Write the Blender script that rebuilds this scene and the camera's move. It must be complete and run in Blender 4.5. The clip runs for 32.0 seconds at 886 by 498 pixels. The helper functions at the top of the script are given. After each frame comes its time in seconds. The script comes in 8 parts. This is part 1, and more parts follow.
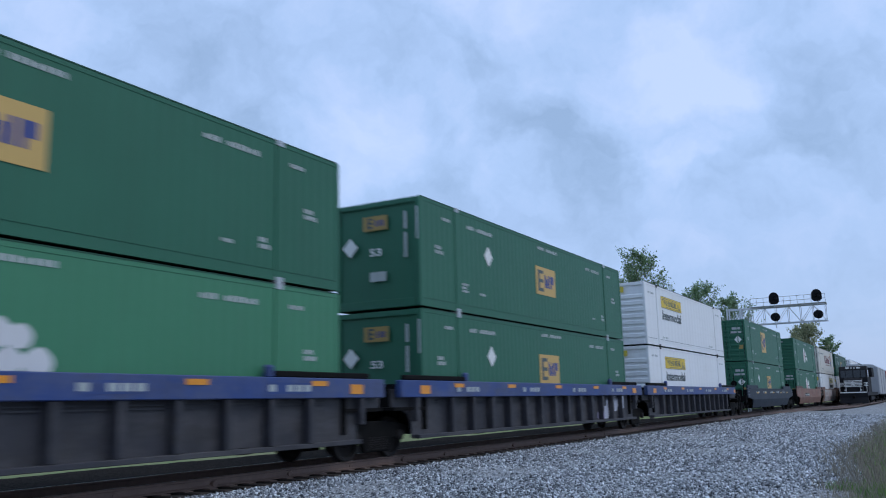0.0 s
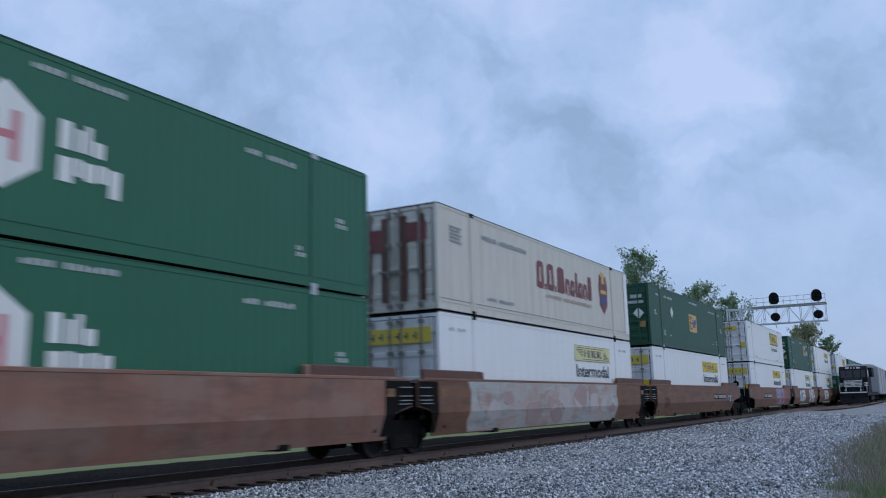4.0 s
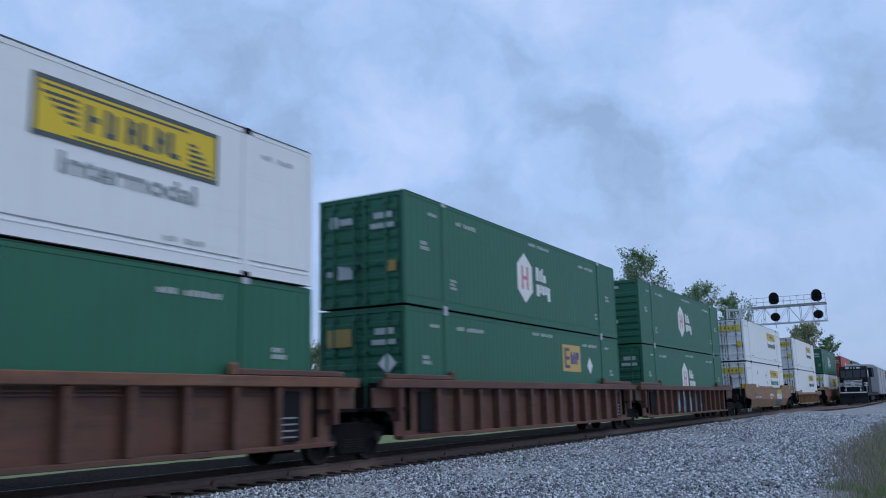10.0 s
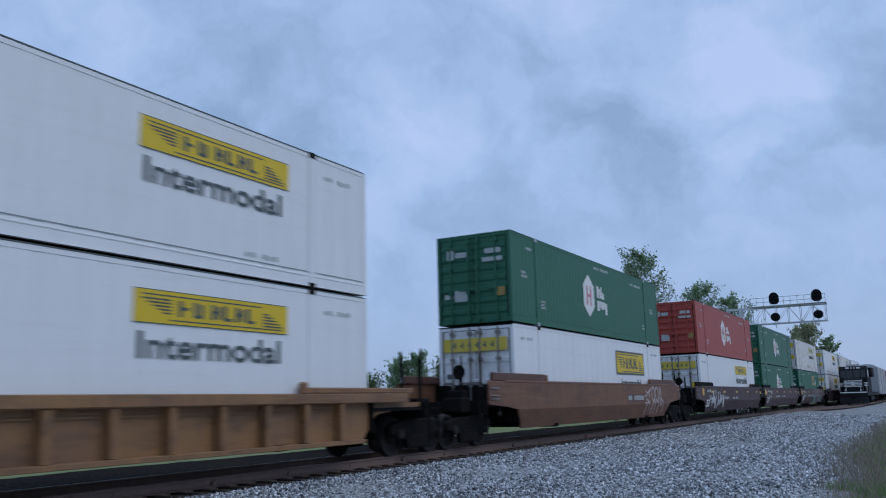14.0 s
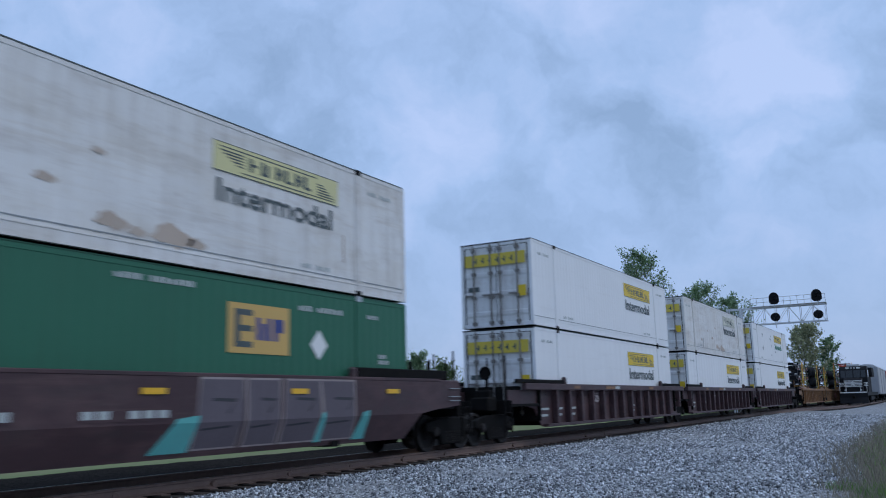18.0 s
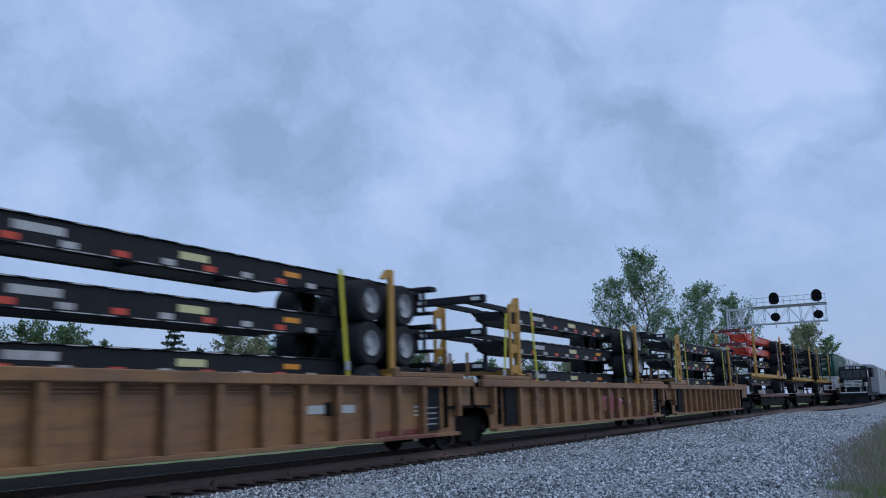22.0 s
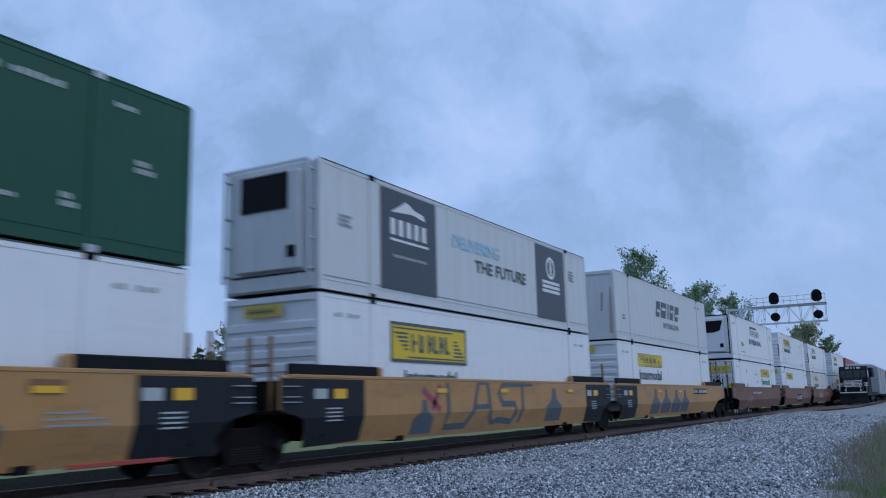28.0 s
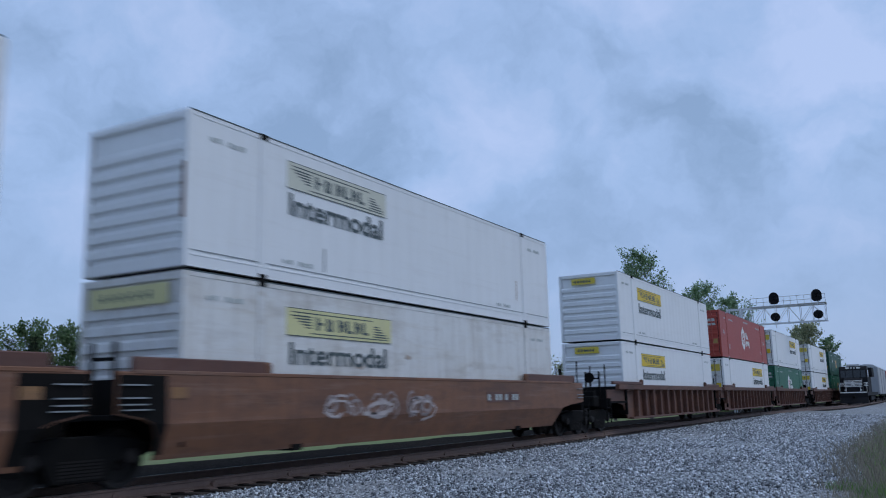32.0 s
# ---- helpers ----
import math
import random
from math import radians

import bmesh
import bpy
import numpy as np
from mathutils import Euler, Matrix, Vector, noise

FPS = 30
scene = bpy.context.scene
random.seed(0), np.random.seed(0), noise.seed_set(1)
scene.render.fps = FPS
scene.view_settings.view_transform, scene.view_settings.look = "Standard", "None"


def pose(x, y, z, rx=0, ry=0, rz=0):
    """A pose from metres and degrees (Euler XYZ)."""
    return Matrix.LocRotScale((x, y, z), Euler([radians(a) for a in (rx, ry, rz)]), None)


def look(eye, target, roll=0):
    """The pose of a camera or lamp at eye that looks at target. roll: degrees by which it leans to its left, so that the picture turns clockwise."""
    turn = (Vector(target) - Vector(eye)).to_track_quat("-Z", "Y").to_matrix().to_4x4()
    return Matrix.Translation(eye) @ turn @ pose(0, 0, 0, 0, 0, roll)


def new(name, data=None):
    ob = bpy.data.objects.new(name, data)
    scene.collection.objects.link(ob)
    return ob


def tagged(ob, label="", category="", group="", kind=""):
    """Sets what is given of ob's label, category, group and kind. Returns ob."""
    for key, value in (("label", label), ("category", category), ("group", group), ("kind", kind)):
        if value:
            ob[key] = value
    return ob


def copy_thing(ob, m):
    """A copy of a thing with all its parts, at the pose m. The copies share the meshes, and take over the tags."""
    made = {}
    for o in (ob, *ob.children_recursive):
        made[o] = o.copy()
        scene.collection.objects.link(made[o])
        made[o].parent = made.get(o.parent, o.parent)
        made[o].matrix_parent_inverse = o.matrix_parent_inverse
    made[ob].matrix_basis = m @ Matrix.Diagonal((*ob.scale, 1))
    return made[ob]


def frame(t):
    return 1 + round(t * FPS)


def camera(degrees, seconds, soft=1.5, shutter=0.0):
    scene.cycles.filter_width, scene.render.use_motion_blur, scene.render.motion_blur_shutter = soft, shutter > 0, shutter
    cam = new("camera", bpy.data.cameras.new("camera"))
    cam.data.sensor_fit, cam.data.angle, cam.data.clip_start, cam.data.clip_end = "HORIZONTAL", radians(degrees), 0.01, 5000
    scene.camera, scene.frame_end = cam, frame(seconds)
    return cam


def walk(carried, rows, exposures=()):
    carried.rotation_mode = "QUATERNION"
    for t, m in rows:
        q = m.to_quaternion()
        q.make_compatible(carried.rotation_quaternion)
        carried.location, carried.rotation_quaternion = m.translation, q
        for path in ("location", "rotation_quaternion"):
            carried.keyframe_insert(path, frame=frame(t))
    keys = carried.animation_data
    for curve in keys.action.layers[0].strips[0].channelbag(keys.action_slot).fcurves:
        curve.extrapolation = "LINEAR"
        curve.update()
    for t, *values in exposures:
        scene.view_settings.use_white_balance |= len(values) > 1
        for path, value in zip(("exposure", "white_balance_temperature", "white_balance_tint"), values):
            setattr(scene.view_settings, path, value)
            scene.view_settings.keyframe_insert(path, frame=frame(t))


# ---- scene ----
# World: +X runs along the track towards where the moving train comes from, +Y is away from the
# camera across the track, z = 0 is the top of the rails.
EYE = (0.0, 0.0, 1.18)
HEAD, PITCH, LEAN = 60.68, 10.31, -1.443
FACE = 10.9            # near face of the containers
MID = FACE + 1.2955    # middle of the running track
NEAR_MID = 8.2         # middle of the second track
LEN, WID, HIGH = 16.15, 2.591, 2.896
LOW, UPP = 0.69, 3.586  # undersides of the lower and of the upper containers

cam = camera(54.85, 32.0, soft=1.05, shutter=0.27)
fw = Vector((math.sin(radians(HEAD)) * math.cos(radians(PITCH)), math.cos(radians(HEAD)) * math.cos(radians(PITCH)), math.sin(radians(PITCH))))
held = look(EYE, Vector(EYE) + fw, LEAN)
walk(cam, [(0.0, held), (32.0, held)], exposures=[(0.0, 0.2, 6400, 7), (1.0, 0.13, 6430, 7), (2.0, -0.05, 6480, 7), (4.0, 0.03, 6520, 7), (5.0, 0.05, 6520, 7), (6.0, 0.0, 6180, 7), (7.0, -0.08, 6270, 7), (8.0, 0.02, 6270, 7), (9.0, -0.02, 6270, 7), (11.0, 0.17, 6270, 7), (12.0, 0.03, 6270, 7), (13.0, -0.12, 6270, 7), (14.0, -0.08, 6270, 7), (15.0, 0.1, 6270, 7), (18.0, 0.0, 6270, 7), (22.0, -0.06, 6270, 7), (27.0, -0.08, 6050, 7), (28.0, -0.08, 5880, 7), (29.0, -0.1, 6000, 7), (30.0, -0.14, 6200, 7), (32.0, -0.1, 6250, 7)])

# ---- light: an overcast spring evening ----
world = bpy.data.worlds.new("overcast")
scene.world = world
world.use_nodes = True
wn = world.node_tree.nodes
sky = wn.new("ShaderNodeTexSky")
sky.sky_type, sky.sun_disc, sky.sun_elevation, sky.sun_rotation = "NISHITA", False, radians(54), radians(167)
wn["Background"].inputs["Strength"].default_value = 0.05
world.node_tree.links.new(sky.outputs[0], wn["Background"].inputs["Color"])
sun = new("sun", bpy.data.lights.new("sun", "SUN"))
sun.data.energy, sun.data.angle, sun.data.color = 2.3, radians(40), (1.0, 0.98, 0.95)
sun.matrix_world = look((10, -45, 64), (0, 0, 0))


# ---- materials ----
def nodes_of(name):
    mat = bpy.data.materials.new(name)
    mat.use_nodes = True
    t = mat.node_tree
    return mat, t, t.nodes["Principled BSDF"]


def link(t, a, b):
    t.links.new(a, b)


def tex_noise(t, vec, scale, detail=4.0, rough=0.55):
    n = t.nodes.new("ShaderNodeTexNoise")
    n.inputs["Scale"].default_value, n.inputs["Detail"].default_value, n.inputs["Roughness"].default_value = scale, detail, rough
    if vec is not None:
        link(t, vec, n.inputs["Vector"])
    return n.outputs["Fac"]


def stretch(t, vec, s):
    m = t.nodes.new("ShaderNodeMapping")
    m.inputs["Scale"].default_value = s
    link(t, vec, m.inputs["Vector"])
    return m.outputs[0]


def ramp(t, fac, stops):
    r = t.nodes.new("ShaderNodeValToRGB")
    e = r.color_ramp.elements
    while len(e) < len(stops):
        e.new(0.5)
    for el, (p, c) in zip(e, stops):
        el.position = p
        el.color = (*c, 1) if len(c) == 3 else c
    link(t, fac, r.inputs[0])
    return r.outputs[0]


def mix(t, fac, a, b, mode="MIX"):
    m = t.nodes.new("ShaderNodeMix")
    m.data_type, m.blend_type = "RGBA", mode
    for sock, v in ((m.inputs[0], fac), (m.inputs[6], a), (m.inputs[7], b)):
        if isinstance(v, (int, float)):
            sock.default_value = v
        elif isinstance(v, tuple):
            sock.default_value = (*v, 1)
        else:
            link(t, v, sock)
    return m.outputs[2]


def calc(t, op, a, b=0.0, clamp=False):
    m = t.nodes.new("ShaderNodeMath")
    m.operation, m.use_clamp = op, clamp
    for sock, v in ((m.inputs[0], a), (m.inputs[1], b)):
        if isinstance(v, (int, float)):
            sock.default_value = v
        else:
            link(t, v, sock)
    return m.outputs[0]


def bump(t, bsdf, height, strength, dist=0.01):
    b = t.nodes.new("ShaderNodeBump")
    b.inputs["Strength"].default_value, b.inputs["Distance"].default_value = strength, dist
    link(t, height, b.inputs["Height"])
    link(t, b.outputs[0], bsdf.inputs["Normal"])


def paint(name, col, rough=0.5, grime=0.35, dirt=(0.10, 0.075, 0.055), metal=0.0, streaks=1.0, relief=0.25, spread=0.12, shine=0.5, patch=None, smear=None):
    """Painted steel: the colour, faded patches, dirt that has run down, fine relief, and each piece a little different."""
    mat, t, b = nodes_of(name)
    b.inputs["Specular IOR Level"].default_value = shine
    co = t.nodes.new("ShaderNodeTexCoord").outputs["Object"]
    info = t.nodes.new("ShaderNodeObjectInfo")
    add = t.nodes.new("ShaderNodeVectorMath")
    add.operation = "MULTIPLY_ADD"
    link(t, info.outputs["Random"], add.inputs[0])
    add.inputs[1].default_value = (40, 23, 31)
    link(t, co, add.inputs[2])
    pos = add.outputs[0]
    big = tex_noise(t, pos, 0.55, 3)
    fine = tex_noise(t, pos, 14.0, 5)
    run = tex_noise(t, stretch(t, pos, (5.0, 5.0, 0.35)), 1.3, 4, 0.65)
    light = tuple(min(1.0, c * (1 + spread)) for c in col)
    dark = tuple(c * (1 - spread) for c in col)
    c1 = mix(t, big, dark, light)
    if patch:   # worn or repainted areas with ragged outlines
        worn = tex_noise(t, stretch(t, pos, (0.5, 1.0, 0.9)), 1.1, 7, 0.68)
        c1 = mix(t, calc(t, "MULTIPLY", ramp(t, worn, [(0.47, (0, 0, 0)), (0.60, (1, 1, 1))]), patch[1]), c1, patch[0])
        soot = tex_noise(t, stretch(t, pos, (0.35, 1.0, 1.6)), 1.7, 6, 0.7)
        c1 = mix(t, calc(t, "MULTIPLY", ramp(t, soot, [(0.50, (0, 0, 0)), (0.66, (1, 1, 1))]), patch[1] * 0.8), c1, dirt)
    if smear:   # scrapes that run along the side
        scr = tex_noise(t, stretch(t, pos, (0.22, 1.0, 3.4)), 1.6, 6, 0.7)
        c1 = mix(t, calc(t, "MULTIPLY", ramp(t, scr, [(0.54, (0, 0, 0)), (0.66, (1, 1, 1))]), smear[1]), c1, smear[0])
    c1 = mix(t, calc(t, "MULTIPLY", ramp(t, run, [(0.48, (0, 0, 0)), (0.78, (1, 1, 1))]), grime * streaks), c1, dirt)
    c1 = mix(t, calc(t, "MULTIPLY", ramp(t, fine, [(0.58, (0, 0, 0)), (0.75, (1, 1, 1))]), grime * 0.6), c1, dirt)
    link(t, c1, b.inputs["Base Color"])
    link(t, calc(t, "ADD", calc(t, "MULTIPLY", fine, 0.3), rough - 0.15), b.inputs["Roughness"])
    b.inputs["Metallic"].default_value = metal
    bump(t, b, calc(t, "ADD", fine, calc(t, "MULTIPLY", big, 3.0)), relief, 0.004)
    return mat


def plain(name, col, rough=0.6, metal=0.0, vary=0.15, scale=6.0, shine=0.5):
    mat, t, b = nodes_of(name)
    b.inputs["Specular IOR Level"].default_value = shine
    co = t.nodes.new("ShaderNodeTexCoord").outputs["Object"]
    n = tex_noise(t, co, scale, 4)
    c = mix(t, n, tuple(v * (1 - vary) for v in col), tuple(min(1, v * (1 + vary)) for v in col))
    link(t, c, b.inputs["Base Color"])
    b.inputs["Roughness"].default_value, b.inputs["Metallic"].default_value = rough, metal
    bump(t, b, n, 0.2, 0.004)
    return mat


GREEN = paint("green container paint", (0.030, 0.132, 0.078), 0.5, 0.12, dirt=(0.05, 0.07, 0.05), shine=0.3)
GREEN_L = paint("lighter green container paint", (0.045, 0.20, 0.10), 0.5, 0.12, dirt=(0.06, 0.09, 0.06))
DARKGREEN = paint("dark green container paint", (0.019, 0.080, 0.047), 0.5, 0.15, dirt=(0.04, 0.05, 0.04), shine=0.3)
WHITE = paint("white container paint", (0.78, 0.785, 0.79), 0.45, 0.10, dirt=(0.36, 0.33, 0.29), spread=0.05, smear=((0.62, 0.605, 0.58), 0.16))
DIRTY = paint("stained white container paint", (0.71, 0.70, 0.68), 0.5, 0.45, dirt=(0.30, 0.24, 0.19), spread=0.08, smear=((0.52, 0.44, 0.34), 0.22), patch=((0.60, 0.555, 0.48), 0.35))
CREAM = paint("cream container paint", (0.60, 0.57, 0.50), 0.5, 0.3, dirt=(0.33, 0.27, 0.2), spread=0.06)
RUSTRUN = paint("pale rust stain", (0.46, 0.37, 0.30), 0.7, 0.6, dirt=(0.45, 0.42, 0.38), spread=0.25)
GREY_W = paint("greyish white container paint", (0.61, 0.625, 0.625), 0.5, 0.25, dirt=(0.3, 0.26, 0.2), spread=0.06)
RED = paint("red container paint", (0.36, 0.052, 0.034), 0.5, 0.15, dirt=(0.2, 0.06, 0.05))
YELLOW = paint("yellow sign paint", (0.70, 0.485, 0.015), 0.5, 0.12, dirt=(0.4, 0.28, 0.08), spread=0.06)
YELLOW_F = paint("faded yellow sign paint", (0.64, 0.60, 0.30), 0.55, 0.3, dirt=(0.5, 0.46, 0.34), spread=0.1)
GOLD_D = paint("dulled gold sign paint", (0.36, 0.24, 0.07), 0.6, 0.4, dirt=(0.10, 0.10, 0.06), spread=0.15)
YELLOW_E = paint("sun-bleached yellow sign paint", (0.64, 0.49, 0.05), 0.55, 0.35, dirt=(0.42, 0.40, 0.26), spread=0.12)
PALE_Y = paint("bleached sign paint", (0.62, 0.61, 0.50), 0.55, 0.3, dirt=(0.45, 0.42, 0.36), spread=0.08)
GOLD = paint("gold sign paint", (0.58, 0.37, 0.11), 0.5, 0.12, dirt=(0.4, 0.25, 0.1), spread=0.06)
RIM = plain("dull white rim paint", (0.36, 0.36, 0.37), 0.6, 0, 0.25, 9.0)
RIM_G = plain("grimy grey rim steel", (0.12, 0.115, 0.11), 0.7, 0.2, 0.4, 9.0)
WHITE_S = paint("white marking paint", (0.75, 0.75, 0.73), 0.5, 0.2, dirt=(0.3, 0.3, 0.28), spread=0.06)
INK = paint("dark grey marking paint", (0.055, 0.075, 0.075), 0.5, 0.25, dirt=(0.3, 0.3, 0.3))
INK_G = paint("green marking paint", (0.03, 0.22, 0.13), 0.5, 0.2, dirt=(0.3, 0.35, 0.3))
INK_F = paint("faded grey marking paint", (0.26, 0.28, 0.29), 0.5, 0.3, dirt=(0.5, 0.5, 0.48))
INK_B = paint("blue marking paint", (0.035, 0.05, 0.20), 0.5, 0.2, dirt=(0.2, 0.2, 0.3))
INK_C = paint("light blue marking paint", (0.34, 0.53, 0.66), 0.5, 0.1, dirt=(0.4, 0.5, 0.6))
INK_M = paint("maroon marking paint", (0.16, 0.03, 0.03), 0.5, 0.2, dirt=(0.3, 0.2, 0.18))
INK_P = paint("pinkish red marking paint", (0.56, 0.19, 0.22), 0.5, 0.2, dirt=(0.5, 0.3, 0.3))
NAVY = paint("charcoal panel paint", (0.05, 0.06, 0.075), 0.45, 0.1, dirt=(0.2, 0.2, 0.2))
LIME = paint("lime marking paint", (0.30, 0.42, 0.04), 0.5, 0.2)
DARKROD = plain("weathered lock rod steel", (0.21, 0.195, 0.18), 0.6, 0.3, 0.3)
DOORWHITE = paint("grimy white door paint", (0.77, 0.77, 0.765), 0.5, 0.4, dirt=(0.27, 0.21, 0.165), spread=0.07, patch=((0.56, 0.53, 0.49), 0.25))
FAINT = paint("worn pale print", (0.42, 0.45, 0.44), 0.5, 0.3, dirt=(0.2, 0.25, 0.22))
GALV = plain("galvanised steel", (0.48, 0.49, 0.50), 0.45, 0.7)
BLACK = plain("black paint", (0.009, 0.009, 0.011), 0.7, shine=0.15)
BLACK_C = paint("black chassis paint", (0.013, 0.014, 0.018), 0.65, 0.3, dirt=(0.055, 0.05, 0.046), shine=0.25)
RUBBER = plain("tyre rubber", (0.027, 0.028, 0.031), 0.9, 0.0, 0.3, 9.0, 0.15)
SOOT = plain("greasy dark steel", (0.0075, 0.0068, 0.0065), 0.85, 0.0, 0.6, 5.0, 0.12)
WHEEL = plain("wheel steel", (0.020, 0.017, 0.016), 0.7, 0.1, 0.4, 5.0, 0.2)
BROWN = paint("faded brown wagon paint", (0.19, 0.082, 0.040), 0.6, 0.5, dirt=(0.075, 0.038, 0.026), spread=0.22, patch=((0.145, 0.066, 0.038), 0.75), smear=((0.25, 0.15, 0.11), 0.4))
BROWN_P = paint("pinkish brown wagon paint", (0.25, 0.115, 0.078), 0.6, 0.4, dirt=(0.10, 0.06, 0.05), spread=0.2, patch=((0.27, 0.18, 0.14), 0.6))
BROWN_D = paint("dark brown wagon paint", (0.11, 0.045, 0.03), 0.6, 0.4, dirt=(0.05, 0.03, 0.03), spread=0.2, patch=((0.15, 0.08, 0.06), 0.5))
MAROON = paint("maroon wagon paint", (0.050, 0.022, 0.025), 0.6, 0.35, dirt=(0.035, 0.025, 0.025), spread=0.2, patch=((0.095, 0.05, 0.05), 0.65), smear=((0.15, 0.09, 0.08), 0.25))
OXIDE = paint("oxide red wagon paint", (0.115, 0.046, 0.029), 0.65, 0.5, dirt=(0.045, 0.026, 0.02), spread=0.22, patch=((0.155, 0.072, 0.042), 0.65), smear=((0.055, 0.03, 0.024), 0.55))
TAN = paint("weathered orange wagon paint", (0.27, 0.138, 0.054), 0.6, 0.55, dirt=(0.085, 0.045, 0.03), spread=0.22, patch=((0.22, 0.115, 0.062), 0.7), smear=((0.13, 0.062, 0.036), 0.5))
AMBER = paint("yellow orange wagon paint", (0.43, 0.225, 0.07), 0.55, 0.25, dirt=(0.17, 0.09, 0.05), spread=0.14, patch=((0.38, 0.235, 0.11), 0.5))
BLUE = paint("blue wagon paint", (0.024, 0.055, 0.20), 0.5, 0.4, dirt=(0.04, 0.042, 0.06), spread=0.25, patch=((0.10, 0.11, 0.17), 0.45))
BLACK_E = paint("weathered black end paint", (0.012, 0.0145, 0.019), 0.6, 0.4, dirt=(0.035, 0.032, 0.03), spread=0.25, shine=0.25)
NAVYCAR = paint("dark blue wagon paint", (0.017, 0.028, 0.046), 0.6, 0.4, dirt=(0.03, 0.03, 0.03), spread=0.25, patch=((0.045, 0.055, 0.07), 0.5), shine=0.3)
STEELGREY = paint("sooty grey wagon side", (0.033, 0.032, 0.040), 0.65, 0.5, dirt=(0.022, 0.019, 0.018), spread=0.25, patch=((0.085, 0.078, 0.08), 0.6))
POSTYEL = paint("yellow rack paint", (0.45, 0.24, 0.042), 0.55, 0.35, dirt=(0.2, 0.11, 0.05), spread=0.12)
STRAP = plain("yellow strap webbing", (0.55, 0.50, 0.04), 0.8)
CHRED = paint("red chassis paint", (0.60, 0.068, 0.034), 0.5, 0.3, dirt=(0.22, 0.07, 0.06), spread=0.15)
ORANGE_R = plain("orange reflector", (0.75, 0.28, 0.02), 0.35, 0, 0.1)
AMBER_R = plain("yellow reflector", (0.75, 0.42, 0.02), 0.35, 0, 0.1)
GRAF_W = paint("white spray paint", (0.62, 0.62, 0.63), 0.6, 0.25, dirt=(0.3, 0.22, 0.2), spread=0.12)
GRAF_F = paint("thin faded white spray paint", (0.30, 0.25, 0.24), 0.7, 0.3, dirt=(0.17, 0.1, 0.085), spread=0.3)
GRAF_K = paint("black spray paint", (0.03, 0.03, 0.035), 0.6, 0.2)
GRAF_B = paint("pale blue spray paint", (0.26, 0.42, 0.52), 0.6, 0.3, spread=0.15)
GRAF_L = paint("greyish lavender spray paint", (0.43, 0.44, 0.50), 0.6, 0.3, dirt=(0.2, 0.19, 0.2), spread=0.15)
GRAF_T2 = paint("dull teal spray paint", (0.075, 0.20, 0.235), 0.6, 0.35, dirt=(0.03, 0.06, 0.08), spread=0.25)
GRAF_Z = paint("smoky violet spray paint", (0.105, 0.085, 0.10), 0.6, 0.3, dirt=(0.05, 0.035, 0.04), spread=0.2)
GRAF_Y = paint("greenish yellow spray paint", (0.47, 0.43, 0.07), 0.6, 0.3, spread=0.15)
GRAF_V = paint("violet grey spray paint", (0.27, 0.24, 0.34), 0.6, 0.3, spread=0.2)
GRAF_R = paint("crimson spray paint", (0.30, 0.06, 0.09), 0.6, 0.3, spread=0.2)
GRAF_T = paint("turquoise spray paint", (0.10, 0.38, 0.36), 0.6, 0.25)
MURAL = paint("muted pink and teal spray paint", (0.42, 0.335, 0.30), 0.65, 0.3, dirt=(0.24, 0.16, 0.13), spread=0.2, patch=((0.37, 0.44, 0.44), 0.8), smear=((0.52, 0.46, 0.42), 0.5))
GRAF_D = paint("dusky rose spray paint", (0.36, 0.255, 0.235), 0.6, 0.3, spread=0.2)
GRAF_P = paint("pale pink spray paint", (0.46, 0.40, 0.385), 0.6, 0.3, spread=0.15)
GRAF_S = paint("slate blue spray paint", (0.088, 0.106, 0.126), 0.6, 0.3, spread=0.2)
TREAD = plain("scuffed highlit wheel rim steel", (0.032, 0.028, 0.026), 0.6, 0.3, 0.5, 6.0, 0.25)
RAILSTEEL = plain("rusted rail steel", (0.17, 0.112, 0.09), 0.7, 0.1, 0.3, 7.0)
RAILTOP = plain("worn rail head", (0.22, 0.215, 0.21), 0.38, 0.8, 0.12, 3.0)
TIEWOOD = plain("creosoted tie wood", (0.042, 0.032, 0.026), 0.9, 0.0, 0.45, 9.0)
BARK = plain("bark", (0.095, 0.082, 0.068), 0.9, 0, 0.35, 3.0)
GLASS_D = plain("dark cab glass", (0.012, 0.014, 0.016), 0.1, 0, 0.05)
LOCO = plain("black locomotive paint", (0.013, 0.013, 0.015), 0.7, 0.0, 0.2, 1.5, 0.15)
SIGNALGREY = plain("signal silver paint", (0.62, 0.64, 0.67), 0.55, 0.1, 0.12, 2.0)


def leaf_mat(name, a, b_, through_light=0.0, stops=None):
    mat, t, b = nodes_of(name)
    g = t.nodes.new("ShaderNodeNewGeometry")
    c = ramp(t, g.outputs["Random Per Island"], stops) if stops else mix(t, g.outputs["Random Per Island"], a, b_)
    link(t, c, b.inputs["Base Color"])
    b.inputs["Roughness"].default_value = 0.75
    b.inputs["Specular IOR Level"].default_value = 0.25
    if through_light:
        tl = t.nodes.new("ShaderNodeBsdfTranslucent")
        link(t, c, tl.inputs["Color"])
        ms = t.nodes.new("ShaderNodeMixShader")
        ms.inputs[0].default_value = through_light
        link(t, b.outputs[0], ms.inputs[1])
        link(t, tl.outputs[0], ms.inputs[2])
        link(t, ms.outputs[0], t.nodes["Material Output"].inputs["Surface"])
    return mat


